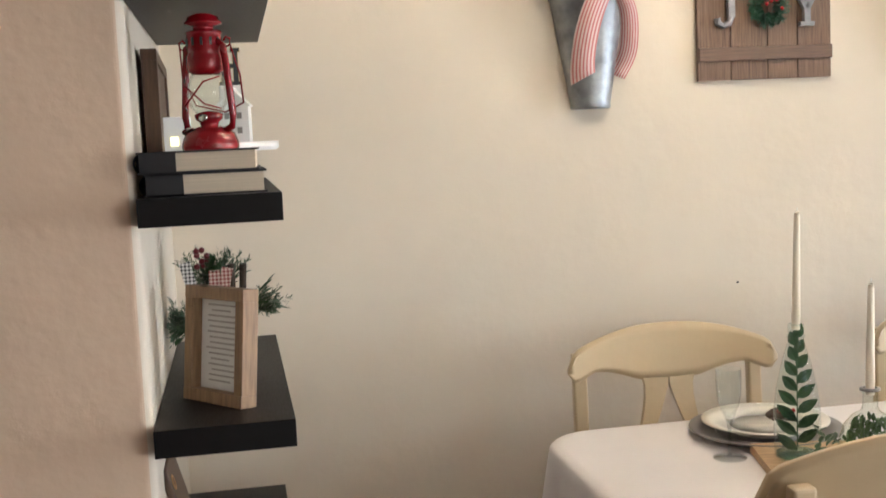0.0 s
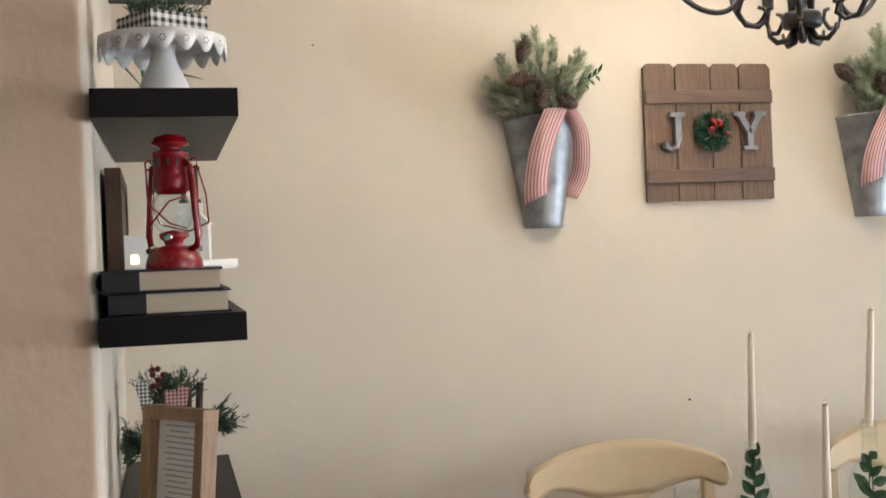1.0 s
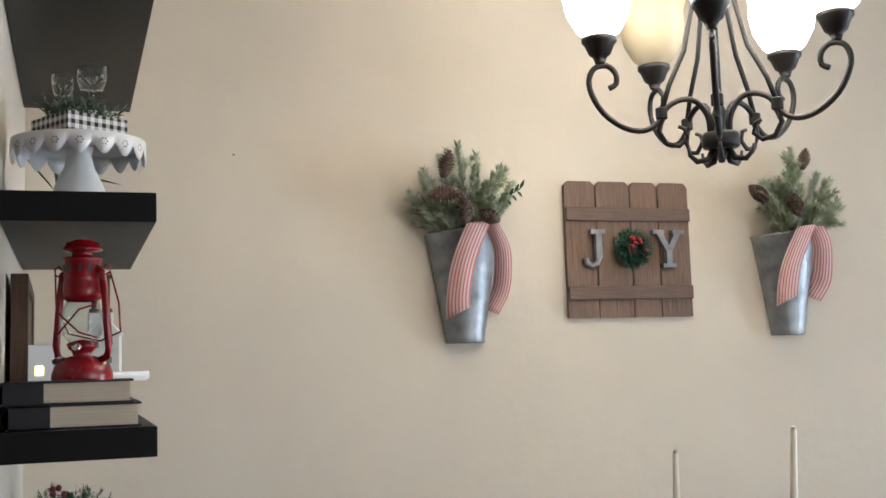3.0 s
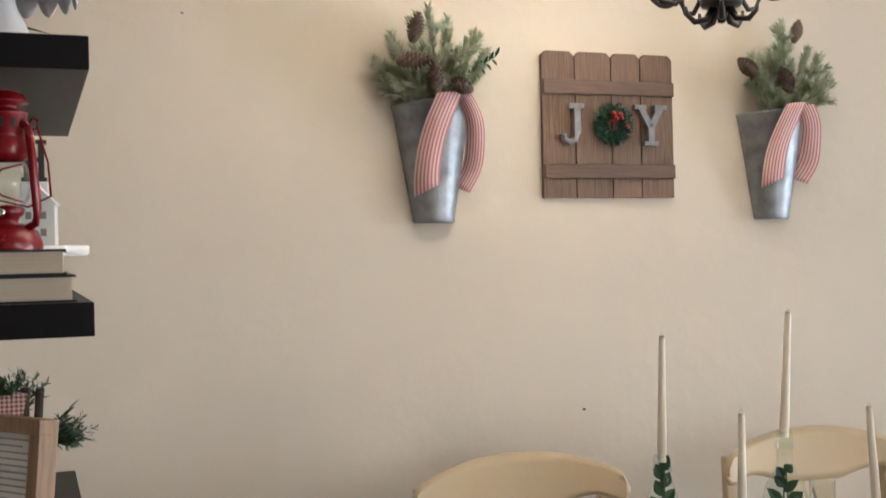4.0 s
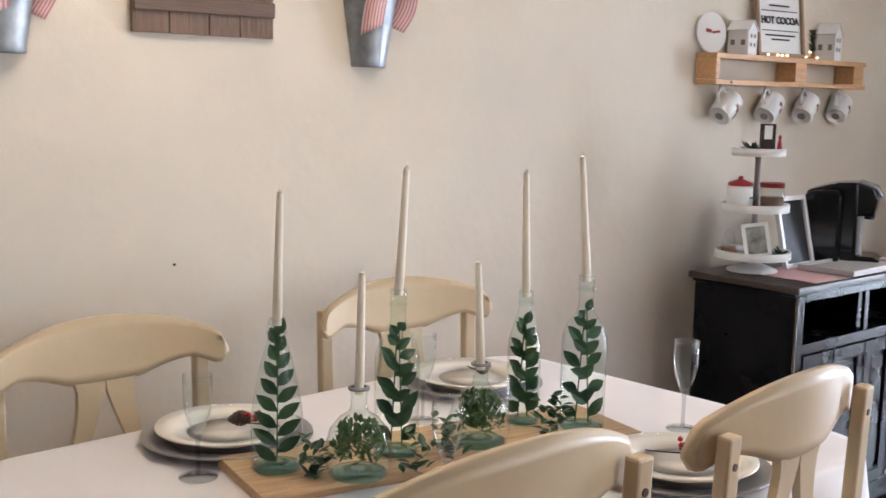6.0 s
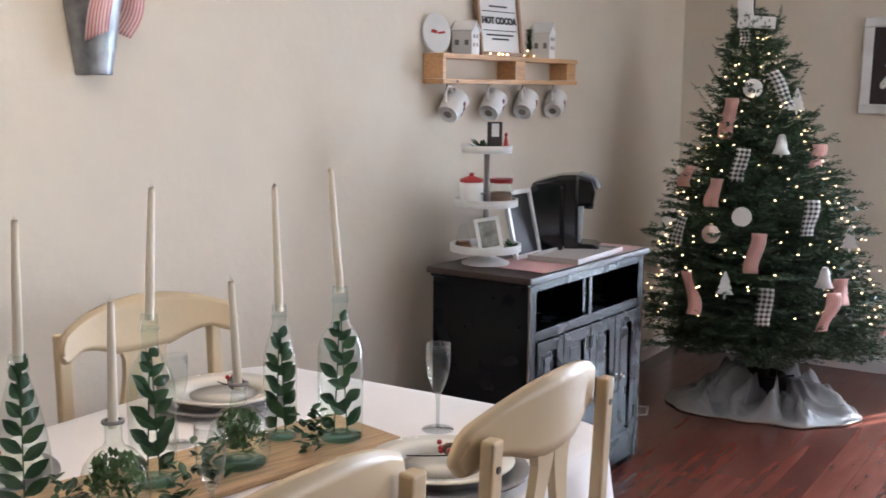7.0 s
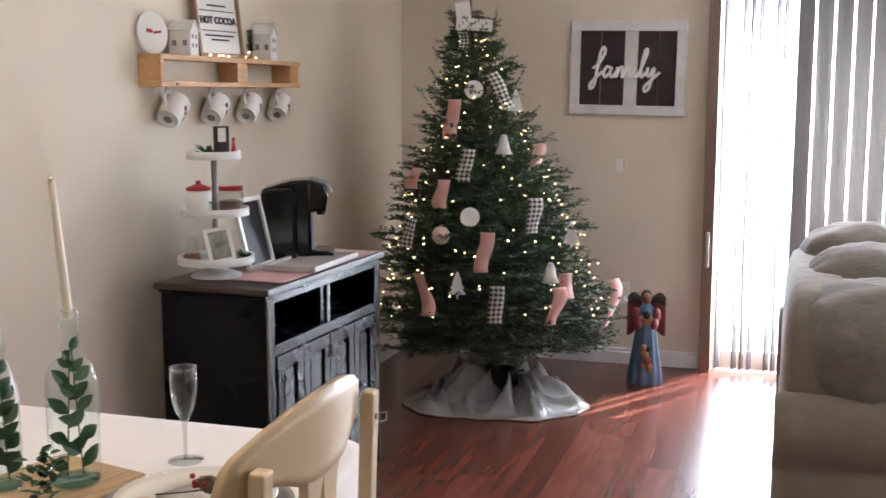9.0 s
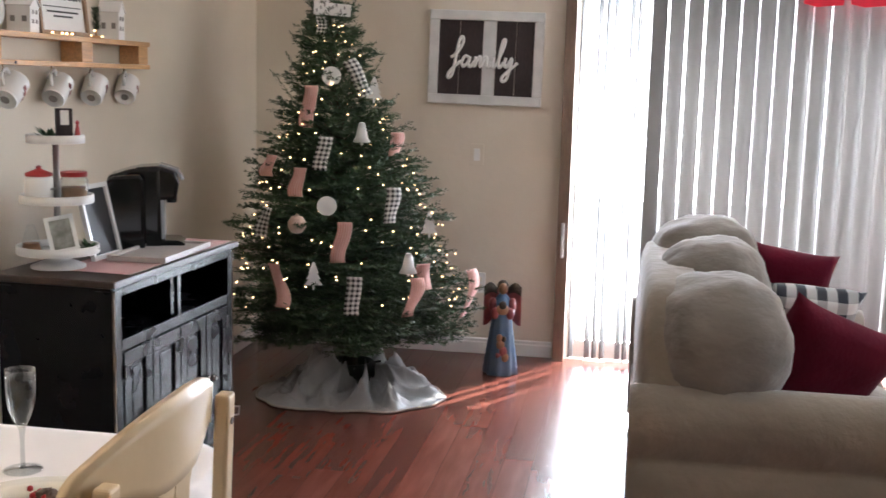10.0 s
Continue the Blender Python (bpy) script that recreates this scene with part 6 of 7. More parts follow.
for z in (0.175, 0.10):
    box(bm, (0, -0.0015, z), (0.22, 0.002, 0.003))
for z, w in ((0.195, 0.12), (0.082, 0.18), (0.066, 0.11)):
    box(bm, (0, -0.0015, z), (w, 0.002, 0.006))
part("small_print_bars", bm, "ink", cs)
fl = thing("fairy_light_string", Matrix(), "warm micro fairy lights lying on the pallet shelf", "fairy lights")
for k, x in enumerate((3.93, 4.00, 4.03, 4.07, 4.14, 4.21, 4.24, 4.30)):
    bm = bmesh.new()
    bmesh.ops.create_icosphere(bm, subdivisions=1, radius=0.0038, matrix=Matrix.Translation((x, -0.082, PZ1 + 0.006 + (0.02 if k == 6 else 0))))
    part("bulb", bm, "bulb", fl)
part("wire", tube([(3.90, -0.080, PZ1 + 0.0015), (4.0, -0.083, PZ1 + 0.0015), (4.1, -0.078, PZ1 + 0.0015), (4.2, -0.083, PZ1 + 0.0015), (4.32, -0.08, PZ1 + 0.0015)], 0.0008, 4), "chrome", fl)
bt = thing("bottle_brush_tree", Matrix.Translation((4.315, -0.05, PZ1)), "small dark green bottle-brush tree", "ornament tree")
part("base", lathe([(0, 0), (0.015, 0), (0.015, 0.01), (0.004, 0.012), (0.003, 0.03), (0, 0.03)], 12), "pine", bt)
rngb = np.random.default_rng(4)
V, F = needles([((0, 0, 0.028 + 0.012 * k), (0, 0, 0.040 + 0.012 * k)) for k in range(7)], 0.026, 0.003, 5000, rngb, 1.6)
part_b = raw("bristles", V, F, "fir", bt)

# ---- family sign, switch, outlet ----
fs = thing("family_sign", pose(XE - 0.002, -1.295, 1.63, 0, 1.0, -90), "white framed dark plank sign reading family", "wall sign")
W2, H2, B2 = 0.62, 0.50, 0.052
bm = bmesh.new()
for c, s in (((0, -0.012, H2 / 2 - B2 / 2), (W2, 0.024, B2)), ((0, -0.012, -H2 / 2 + B2 / 2), (W2, 0.024, B2)), ((-W2 / 2 + B2 / 2, -0.0118, 0), (B2, 0.0236, H2 - 2 * B2)), ((W2 / 2 - B2 / 2, -0.0118, 0), (B2, 0.0236, H2 - 2 * B2))):
    box(bm, c, s, None, 0.004)
part("frame", bm, "pallet_white", fs)
xs = [-0.26, -0.145, -0.018, 0.052, 0.16, 0.26]
for i, (a, b) in enumerate(zip(xs, xs[1:])):
    part("plank", one_box(((a + b) / 2, -0.006, 0), (b - a - 0.003, 0.009, H2 - 2 * B2 + 0.004)), "pallet_white" if i == 2 else "plum", fs)


def smooth(pts, k=5):
    """A round line through the given points."""
    out = []
    for q in range(len(pts) - 1):
        p0, p1, p2, p3 = (Vector(pts[max(q - 1, 0)]), Vector(pts[q]), Vector(pts[q + 1]), Vector(pts[min(q + 2, len(pts) - 1)]))
        for s in range(k):
            t = s / k
            out.append(0.5 * (2 * p1 + (p2 - p0) * t + (2 * p0 - 5 * p1 + 4 * p2 - p3) * t * t + (3 * p1 - p0 - 3 * p2 + p3) * t ** 3))
    return out + [Vector(pts[-1])]


def script(bm, pts, r=0.0085):
    tube([(-0.195 + 0.066 * (p[0] + 0.12 * p[1]), -0.0165, -0.048 + 0.058 * p[1]) for p in smooth(pts)], r, 8, bm)


wd_ = bmesh.new()
script(wd_, [(0.0, 0.8), (0.4, 1.2), (0.8, 2.2), (0.65, 2.75), (0.45, 2.3), (0.4, 1.0), (0.35, -0.6), (0.1, -1.1), (0.0, -0.7), (0.5, 0.1), (0.85, 0.5)])
script(wd_, [(1.5, 0.85), (1.15, 0.95), (0.95, 0.4), (1.15, 0.0), (1.5, 0.5), (1.56, 0.95), (1.52, 0.3), (1.7, 0.0), (1.98, 0.5)])
script(wd_, [(2.05, 0.95), (2.02, 0.0), (2.25, 0.8), (2.45, 0.9), (2.52, 0.0), (2.75, 0.8), (2.95, 0.9), (3.02, 0.2), (3.2, 0.03), (3.4, 0.5)])
script(wd_, [(3.5, 0.95), (3.48, 0.2), (3.65, 0.0), (3.95, 0.6)])
script(wd_, [(3.52, 1.42), (3.58, 1.46)], 0.0085)
script(wd_, [(3.9, 0.6), (4.2, 1.9), (4.2, 2.6), (4.0, 2.2), (3.97, 0.5), (4.12, 0.0), (4.4, 0.5)])
script(wd_, [(4.5, 0.95), (4.5, 0.3), (4.7, 0.1), (5.0, 0.9), (5.0, 0.0), (4.85, -1.0), (4.55, -1.25), (4.5, -0.8), (5.2, 0.1), (5.55, 0.5)])
part("lettering", wd_, "white", fs, "raised white script word family", True)


sw = thing("light_switch", Matrix.Translation((XE - 0.001, -1.262, 1.11)), "white double light switch plate on the wall", "light switch")
part("plate", one_box((-0.003, 0, 0), (0.006, 0.075, 0.118), None, 0.002), "wall", sw)
part("rocker", one_box((-0.0075, 0, 0), (0.004, 0.033, 0.066), None, 0.001), "trim", sw)
ot = thing("wall_outlet", Matrix.Translation((XE - 0.001, -1.295, 0.40)), "white wall outlet plate above the baseboard", "outlet")
part("plate", one_box((-0.003, 0, 0), (0.006, 0.072, 0.115), None, 0.002), "trim", ot)
for z in (-0.02, 0.02):
    part("socket", one_box((-0.0068, 0, z), (0.002, 0.03, 0.026), None, 0.0005), "wall", ot)

# ---- Christmas tree ----
TC = Vector((5.42, -0.79, 0))
VIEW = Vector((-0.969, -0.247, 0))      # from the tree towards the dining side
LAT = Vector((0.247, -0.969, 0))
TT, TB = 1.86, 0.36


def tree_r(z):
    t = max(0.0, min(1.0, (TT - z) / (TT - TB)))
    return 0.035 + 0.60 * t ** 1.06 * (1 - 0.18 * max(0, t - 0.85) / 0.15)


def lean(z):
    """The stem bends to one side towards its tip."""
    return LAT * (-0.125 * max(0.0, (z - 0.4) / 1.46))


def bend(bm):
    for v in bm.verts:
        v.co += lean(v.co.z)
    return bm


tree = thing("christmas_tree", Matrix.Translation(TC), "decorated green fir Christmas tree with warm lights", "Christmas tree")
part("trunk", bend(tube([(0, 0, 0.02), (0, 0, 0.6), (0.01, 0, 1.2), (0, 0, TT)], [0.04, 0.034, 0.02, 0.004], 12)), "bark", tree, smooth=True)
rg = np.random.default_rng(21)
segs, limbs = [], bmesh.new()
NB = 370
for i in range(NB):
    u = (i + 0.5) / NB
    z = TB + 0.05 + (TT - TB - 0.06) * u ** 1.5
    ang = i * 2.39996 + rg.uniform(-0.25, 0.25)
    if u > 0.72 and i % 3 == 0:
        continue
    R = tree_r(z) * rg.uniform(0.74, 1.12) * (1 + 0.25 * max(0.0, u - 0.75) / 0.25 * (i % 2))
    rise = 0.34 + 1.25 * u ** 1.5
    d = np.array((math.cos(ang), math.sin(ang), 0.0))
    p0 = np.array((0, 0, z - 0.14 * (1 - u)))
    pts = [p0 + d * R * t + np.array((0, 0, R * (rise * t * 0.55 - 0.16 * (1 - u) * t * t))) for t in (0.12, 0.4, 0.7, 1.0)]
    for a, b in zip(pts, pts[1:]):
        segs.append((a, b))
    if i % 2 == 0:
        tube([p0, *pts], [0.006, 0.005, 0.004, 0.003, 0.0015], 4, limbs)
    side = np.array((-d[1], d[0], 0))
    for t in np.arange(0.28, 1.0, 0.17):
        b0 = pts[0] + (pts[3] - pts[0]) * t
        L = (0.075 + 0.16 * R / 0.6) * (1.2 - 0.7 * t) * rg.uniform(0.7, 1.25)
        for s in (-1, 1):
            w = side * s * 0.8 + d * 0.75 + np.array((0, 0, rg.uniform(-0.1, 0.35)))
            w /= np.linalg.norm(w)
            segs.append((b0, b0 + w * L))
            if L > 0.10:
                for s2 in (-1, 1):
                    w2 = w + np.cross(w, [0, 0, 1]) * s2 * 0.8
                    w2 /= np.linalg.norm(w2)
                    segs.append((b0 + w * L * 0.5, b0 + w * L * 0.5 + w2 * L * 0.45))
# leader sprays at the top, long and upright
for k in range(16):
    a = k * 2.4
    z0 = TT - 0.14 - 0.03 * k
    out = 0.06 + 0.0085 * k
    mid = (out * math.cos(a), out * math.sin(a), z0 + 0.05)
    tip = (out * 1.7 * math.cos(a), out * 1.7 * math.sin(a), z0 + 0.17 + 0.03 * (k % 3))
    segs += [((0.01 * math.cos(a), 0.01 * math.sin(a), z0), mid), (mid, tip)]
    if k > 4:
        segs.append((mid, (out * 1.5 * math.cos(a + 0.5), out * 1.5 * math.sin(a + 0.5), z0 + 0.12)))
V, F = needles(segs, 0.021, 0.0046, 330, rg, 0.66)
V = [tuple(Vector(v) + lean(v[2])) for v in V]
raw("crown", V, F, "fir", tree, "dense short-needled fir branches")
part("branch_frame", bend(limbs), "bark", tree)


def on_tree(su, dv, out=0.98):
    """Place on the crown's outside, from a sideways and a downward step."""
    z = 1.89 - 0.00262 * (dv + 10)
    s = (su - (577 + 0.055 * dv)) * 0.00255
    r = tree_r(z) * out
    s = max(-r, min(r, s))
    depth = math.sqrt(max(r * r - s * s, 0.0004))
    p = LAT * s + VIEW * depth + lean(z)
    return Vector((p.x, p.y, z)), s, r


bm = bmesh.new()
lr = random.Random(8)
for i in range(300):
    z = TB + 0.08 + (TT - TB - 0.18) * (lr.random() ** 1.25)
    a = lr.uniform(0, 2 * math.pi)
    r = tree_r(z) * lr.uniform(0.94, 1.09)
    bmesh.ops.create_icosphere(bm, subdivisions=1, radius=0.0036, matrix=Matrix.Translation((r * math.cos(a), r * math.sin(a), z)))
sl = thing("string_lights", Matrix.Translation(TC), "strings of small warm white lights on the tree", "string lights", "", "stuff")
part("bulbs", bend(bm), "bulb", sl)
bm = bmesh.new()
pts = []
for k in range(160):
    t = k / 159
    z = TT - 0.1 - (TT - TB - 0.2) * t
    a = 2 * math.pi * 8 * t
    r = tree_r(z) * 0.9
    pts.append((r * math.cos(a), r * math.sin(a), z))
part("wire", bend(tube(pts, 0.0013, 4, bm)), "stand", sl)


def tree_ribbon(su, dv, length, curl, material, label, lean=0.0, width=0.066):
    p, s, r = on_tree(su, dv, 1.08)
    P, A = [], []
    n = 14
    out = (LAT * s + VIEW * 0.5).normalized()
    ax = out.cross(Vector((0, 0, 1))).normalized()
    for k in range(n):
        t = k / (n - 1) - 0.5
        b = curl * (0.25 - t * t)
        P.append(p + out * (b * 0.45 + 0.01) + Vector((0, 0, -t * length)) + ax * (lean * t * length + curl * 0.12 * math.sin(t * 4)))
        A.append(ax + out * 0.25 * math.sin(t * 5) + Vector((0, 0, lean * 0.5)))
    o = thing("ribbon", Matrix.Translation(TC), label, "ribbon", "ribbons on the tree")
    part("ribbon_band", strip(P, A, width), material, o, smooth=True)


PK = "faded red ticking ribbon curled over the fir branches"
GG = "black and white gingham ribbon on the fir branches"
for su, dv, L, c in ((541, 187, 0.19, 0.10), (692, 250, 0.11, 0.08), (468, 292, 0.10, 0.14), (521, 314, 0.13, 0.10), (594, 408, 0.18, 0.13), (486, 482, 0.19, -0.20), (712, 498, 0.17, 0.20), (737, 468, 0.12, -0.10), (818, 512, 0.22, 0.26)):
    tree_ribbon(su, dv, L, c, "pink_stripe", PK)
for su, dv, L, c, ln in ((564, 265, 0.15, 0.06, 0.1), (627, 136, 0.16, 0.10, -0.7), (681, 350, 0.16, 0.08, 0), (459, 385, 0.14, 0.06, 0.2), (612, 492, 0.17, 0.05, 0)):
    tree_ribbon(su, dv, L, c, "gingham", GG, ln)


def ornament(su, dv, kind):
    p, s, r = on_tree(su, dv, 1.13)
    q = TC + p
    face = math.degrees(math.atan2(VIEW.y, VIEW.x)) + 90
    if kind == "disc":
        o = thing("disc_ornament", Matrix.Translation(q) @ Matrix.Rotation(radians(face), 4, 'Z'), "round white wooden disc ornament on the tree", "ornament", "ornaments on the tree")
        part("disc", lathe([(0, -0.003), (0.042, -0.003), (0.0435, 0), (0.042, 0.003), (0, 0.003)], 32, None, Matrix.Rotation(radians(90), 4, 'X')), "paper", o, smooth=False)
    elif kind == "bell":
        o = thing("bell_ornament", Matrix.Translation(q), "white cloth bell ornament hanging on the tree", "ornament", "ornaments on the tree")
        part("bell", lathe([(0, 0.045), (0.012, 0.042), (0.02, 0.02), (0.026, -0.015), (0.040, -0.045), (0.036, -0.046), (0.02, -0.01), (0, 0.0)], 20), "white", o, smooth=True)
        part("clapper", lathe([(0, -0.062), (0.008, -0.055), (0.004, -0.045), (0.002, -0.01), (0, -0.008)], 10), "white", o, smooth=True)
    elif kind == "ball":
        # ball in place of a pale ornament; its warm light is in the colour
        o = thing("ball_ornament", Matrix.Translation(q), "blush ball ornament standing in for a pale warmly lit one", "ornament", "ornaments on the tree")
        part("ball", lathe([(0, -0.042), (0.024, -0.035), (0.04, -0.012), (0.04, 0.012), (0.025, 0.034), (0.010, 0.040), (0, 0.041)], 24), "pink_wreath", o, smooth=True)
        part("cap", lathe([(0.009, 0.040), (0.010, 0.048), (0, 0.05)], 12), "chrome", o, smooth=True)
    else:
        o = thing("tree_ornament", Matrix.Translation(q) @ Matrix.Rotation(radians(face), 4, 'Z'), "flat white tree-shaped ornament on the tree", "ornament", "ornaments on the tree")
        bm = bmesh.new()
        for k in range(3):
            w, z0, z1 = 0.040 - 0.009 * k, -0.035 + 0.026 * k, 0.0 + 0.026 * k
            f = bm.faces.new([bm.verts.new(v) for v in ((-w, 0.001 * k, z0), (w, 0.001 * k, z0), (0.004, 0.001 * k, z1 + 0.014), (-0.004, 0.001 * k, z1 + 0.014))])
        bm.normal_update()
        bmesh.ops.solidify(bm, geom=bm.faces[:], thickness=0.004)
        part("tree_shape", bm, "white", o)
        part("tree_stem", one_box((0, 0.002, -0.045), (0.008, 0.004, 0.02)), "white", o)


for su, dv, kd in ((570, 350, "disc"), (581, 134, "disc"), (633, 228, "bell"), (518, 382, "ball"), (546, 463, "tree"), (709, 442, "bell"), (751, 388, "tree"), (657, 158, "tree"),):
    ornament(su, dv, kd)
# topper: white wooden snowflake sign with gingham bow
tp = thing("tree_topper", Matrix.Translation(TC + lean(TT)) @ Matrix.Rotation(radians(math.degrees(math.atan2(VIEW.y, VIEW.x)) + 90), 4, 'Z'), "white painted board topper with gingham bow on the tree", "tree topper")
part("topper_board", one_box((0.02, -0.10, TT - 0.045), (0.17, 0.010, 0.055), Matrix.Rotation(0.06, 4, 'Y'), 0.003), "paper", tp)
part("topper_board", one_box((-0.03, -0.09, TT - 0.005), (0.07, 0.010, 0.13), Matrix.Rotation(-0.12, 4, 'Y'), 0.003), "paper", tp)
bm = bmesh.new()
for k in range(8):
    box(bm, (-0.05 + 0.018 * k, -0.107, TT - 0.05 + 0.012 * (k % 3)), (0.006, 0.003, 0.014))
part("print_bars", bm, "charger", tp)
bm = strip([(-0.03, -0.115, TT - 0.08), (-0.02, -0.125, TT - 0.12), (-0.03, -0.12, TT - 0.16)], [(1, 0, 0)] * 3, 0.05)
part("pole", tube([(0, 0, TT - 0.1), (0, -0.01, TT + 0.12)], 0.006, 6), "bark", tp)
part("bow_tail", bm, "gingham", tp)

# stand, skirt
st = thing("tree_stand", Matrix.Translation(TC), "dark plastic tree stand holding the trunk", "tree stand")
part("bowl", lathe([(0, 0.0), (0.17, 0.0), (0.18, 0.03), (0.14, 0.10), (0.11, 0.14), (0.10, 0.14), (0.05, 0.03), (0.045, 0.02), (0, 0.02)], 28), "stand", st, smooth=True)
for k in range(4):
    a = k * math.pi / 2 + 0.4
    part("screw", tube([(0.045 * math.cos(a), 0.045 * math.sin(a), 0.12), (0.15 * math.cos(a), 0.15 * math.sin(a), 0.13)], 0.006, 6), "stand", st)
bm = bmesh.new()
n, mrows = 220, 34
g = []
for j in range(mrows + 1):
    t = j / mrows
    row = []
    for k in range(n):
        a = 2 * math.pi * k / n
        R = 0.11 + (0.315 + 0.045 * math.sin(3 * a + 1) + 0.05 * noise.noise(Vector((math.cos(a) * 3, math.sin(a) * 3, 7)))) * t
        q = Vector((R * math.cos(a), R * math.sin(a), 0))
        warp = Vector((noise.noise(q * 4), noise.noise(q * 4 + Vector((5, 2, 0))), 0)) * 0.09
        ridge = max(0.0, 1 - abs(2.7 * noise.noise((q + warp * 1.4) * 7.5 + Vector((3.1, 0.7, 2)))))
        fine = max(0.0, 1 - abs(2.6 * noise.noise((q + warp * 2) * 12 + Vector((9, 4, 1)))))
        lump = max(0.0, 0.55 + 1.1 * noise.noise(q * 3.4 + Vector((1, 8, 5))))
        rim = min(1.0, (1 - t) * 4)
        h = 0.05 * (1 - t) ** 1.6 + rim * lump * (0.12 * ridge ** 1.9 + 0.05 * fine ** 1.6)
        row.append(bm.verts.new((R * math.cos(a) - 0.03, R * math.sin(a) - 0.02, max(0.004, h + 0.005))))
    g.append(row)
for a, b in zip(g, g[1:]):
    for k in range(n):
        bm.faces.new((a[k], b[k], b[(k + 1) % n], a[(k + 1) % n]))
bmesh.ops.recalc_face_normals(bm, faces=bm.faces[:])
rim_line = [v.co.copy() + Vector((0, 0, 0.002)) for v in g[-1]]
sk = thing("tree_skirt", Matrix.Translation(TC), "crumpled silvery grey tree skirt on the floor", "tree skirt")
part("skirt_cloth", bm, "skirt", sk, smooth=True)
part("hem", tube(rim_line + rim_line[:1], 0.0055, 6), "hem", sk, "pale stitched hem", True)
# timer box and cord beside the cabinet
tm = thing("plug_timer", Matrix.Translation((4.72, -0.20, 0.0)), "black plug timer box with a green display", "timer")
part("timer_body", one_box((0, 0, 0.10), (0.07, 0.05, 0.20), None, 0.006), "stand", tm)
part("display", one_box((-0.036, 0, 0.16), (0.002, 0.03, 0.014)), glow("green_display", (0.6, 1.0, 0.2), 0.6), tm)
tagged(part("power_cord", tube([(4.70, -0.28, 0.004), (4.86, -0.42, 0.004), (4.98, -0.38, 0.004), (4.93, -0.25, 0.004), (4.78, -0.23, 0.004)], 0.004, 6), "paper", smooth=True), "thin white power cord looped on the floor", "cord")


# ---- angel statue ----
def angel():
    """A robed figure with folded wings, as one mesh."""
    bm = bmesh.new()
    n = 36
    rows = []
    for r, z in ((0.084, 0.0), (0.090, 0.01), (0.084, 0.07), (0.074, 0.15), (0.062, 0.24), (0.053, 0.31), (0.050, 0.35), (0.046, 0.385), (0.030, 0.41), (0.014, 0.425)):
        pl = 0.010 * max(0, 1 - z / 0.33)
        rows.append([bm.verts.new(((r + pl * math.sin(9 * a)) * math.cos(a), (r * 0.95 + pl * math.sin(9 * a)) * math.sin(a), z)) for a in [2 * math.pi * k / n for k in range(n)]])
    for a, b in zip(rows, rows[1:]):
        for k in range(n):
            bm.faces.new((a[k], a[(k + 1) % n], b[(k + 1) % n], b[k]))
    bm.faces.new(list(reversed(rows[0])))
    bm.faces.new(rows[-1])

    def lump(c, s, index, e=0.95):
        old = set(bm.faces)
        pillow(c, s, e, 14, bm=bm)
        for f in bm.faces:
            if f not in old:
                f.material_index = index
    lump((-0.008, 0, 0.452), (0.026, 0.025, 0.033), 2)
    lump((0.004, 0, 0.462), (0.030, 0.030, 0.032), 3)
    lump((-0.045, 0.0, 0.345), (0.024, 0.036, 0.028), 2)
    lump((-0.060, 0.0, 0.372), (0.018, 0.020, 0.022), 3)
    for s in (-1, 1):
        lump((-0.020, 0.050 * s, 0.365), (0.026, 0.022, 0.040), 1)
        lump((-0.040, 0.040 * s, 0.325), (0.026, 0.022, 0.032), 1)
        old = set(bm.faces)
        prev = None
        for t in [i / 8 for i in range(9)]:
            top = 0.43 + 0.045 * math.sin(t * 2.6)
            bot = 0.335 - 0.085 * math.sin(t * 1.7)
            yy = s * (0.018 + 0.080 * t)
            xx = 0.040 - 0.03 * t
            row = [bm.verts.new((xx, yy, bot + (top - bot) * q / 4)) for q in range(5)] + [bm.verts.new((xx + 0.014, yy, bot + (top - bot) * q / 4)) for q in (4, 3, 2, 1, 0)]
            if prev:
                for q in range(10):
                    f = bm.faces.new((prev[q], prev[(q + 1) % 10], row[(q + 1) % 10], row[q]))
            prev = row
        bm.faces.new(prev)
        for f in bm.faces:
            if f not in old:
                f.material_index = 1 if f.calc_center_median().z < 0.43 else 3
    # painted relief on the robe's front
    for y, z, r, ix in ((0.012, 0.20, 0.017, 2), (-0.010, 0.195, 0.013, 3), (0.006, 0.165, 0.022, 2), (-0.006, 0.13, 0.024, 1), (-0.018, 0.10, 0.020, 2), (0.016, 0.11, 0.014, 1)):
        lump((-0.066 - 0.05 * (0.2 - z), y, z), (0.016, r, r * 1.25), ix)
    bmesh.ops.recalc_face_normals(bm, faces=bm.faces[:])
    ob = part("angel_statue", bm, "blue_glaze", smooth=True)
    for k in ("rust", "tan_glaze", "bark"):
        ob.data.materials.append(M[k])
    ob.matrix_basis = pose(5.90, -1.475, 0, 0, 0, 8)
    tagged(ob, "painted blue and rust ceramic angel statue on the floor", "statue")


angel()

# ---- sofa ----
sofa = thing("sofa", Matrix.Translation((3.62, -2.13, 0)), "taupe microfibre rolled-arm sofa with soft back cushions", "sofa")
SL, SD = 1.72, 0.98


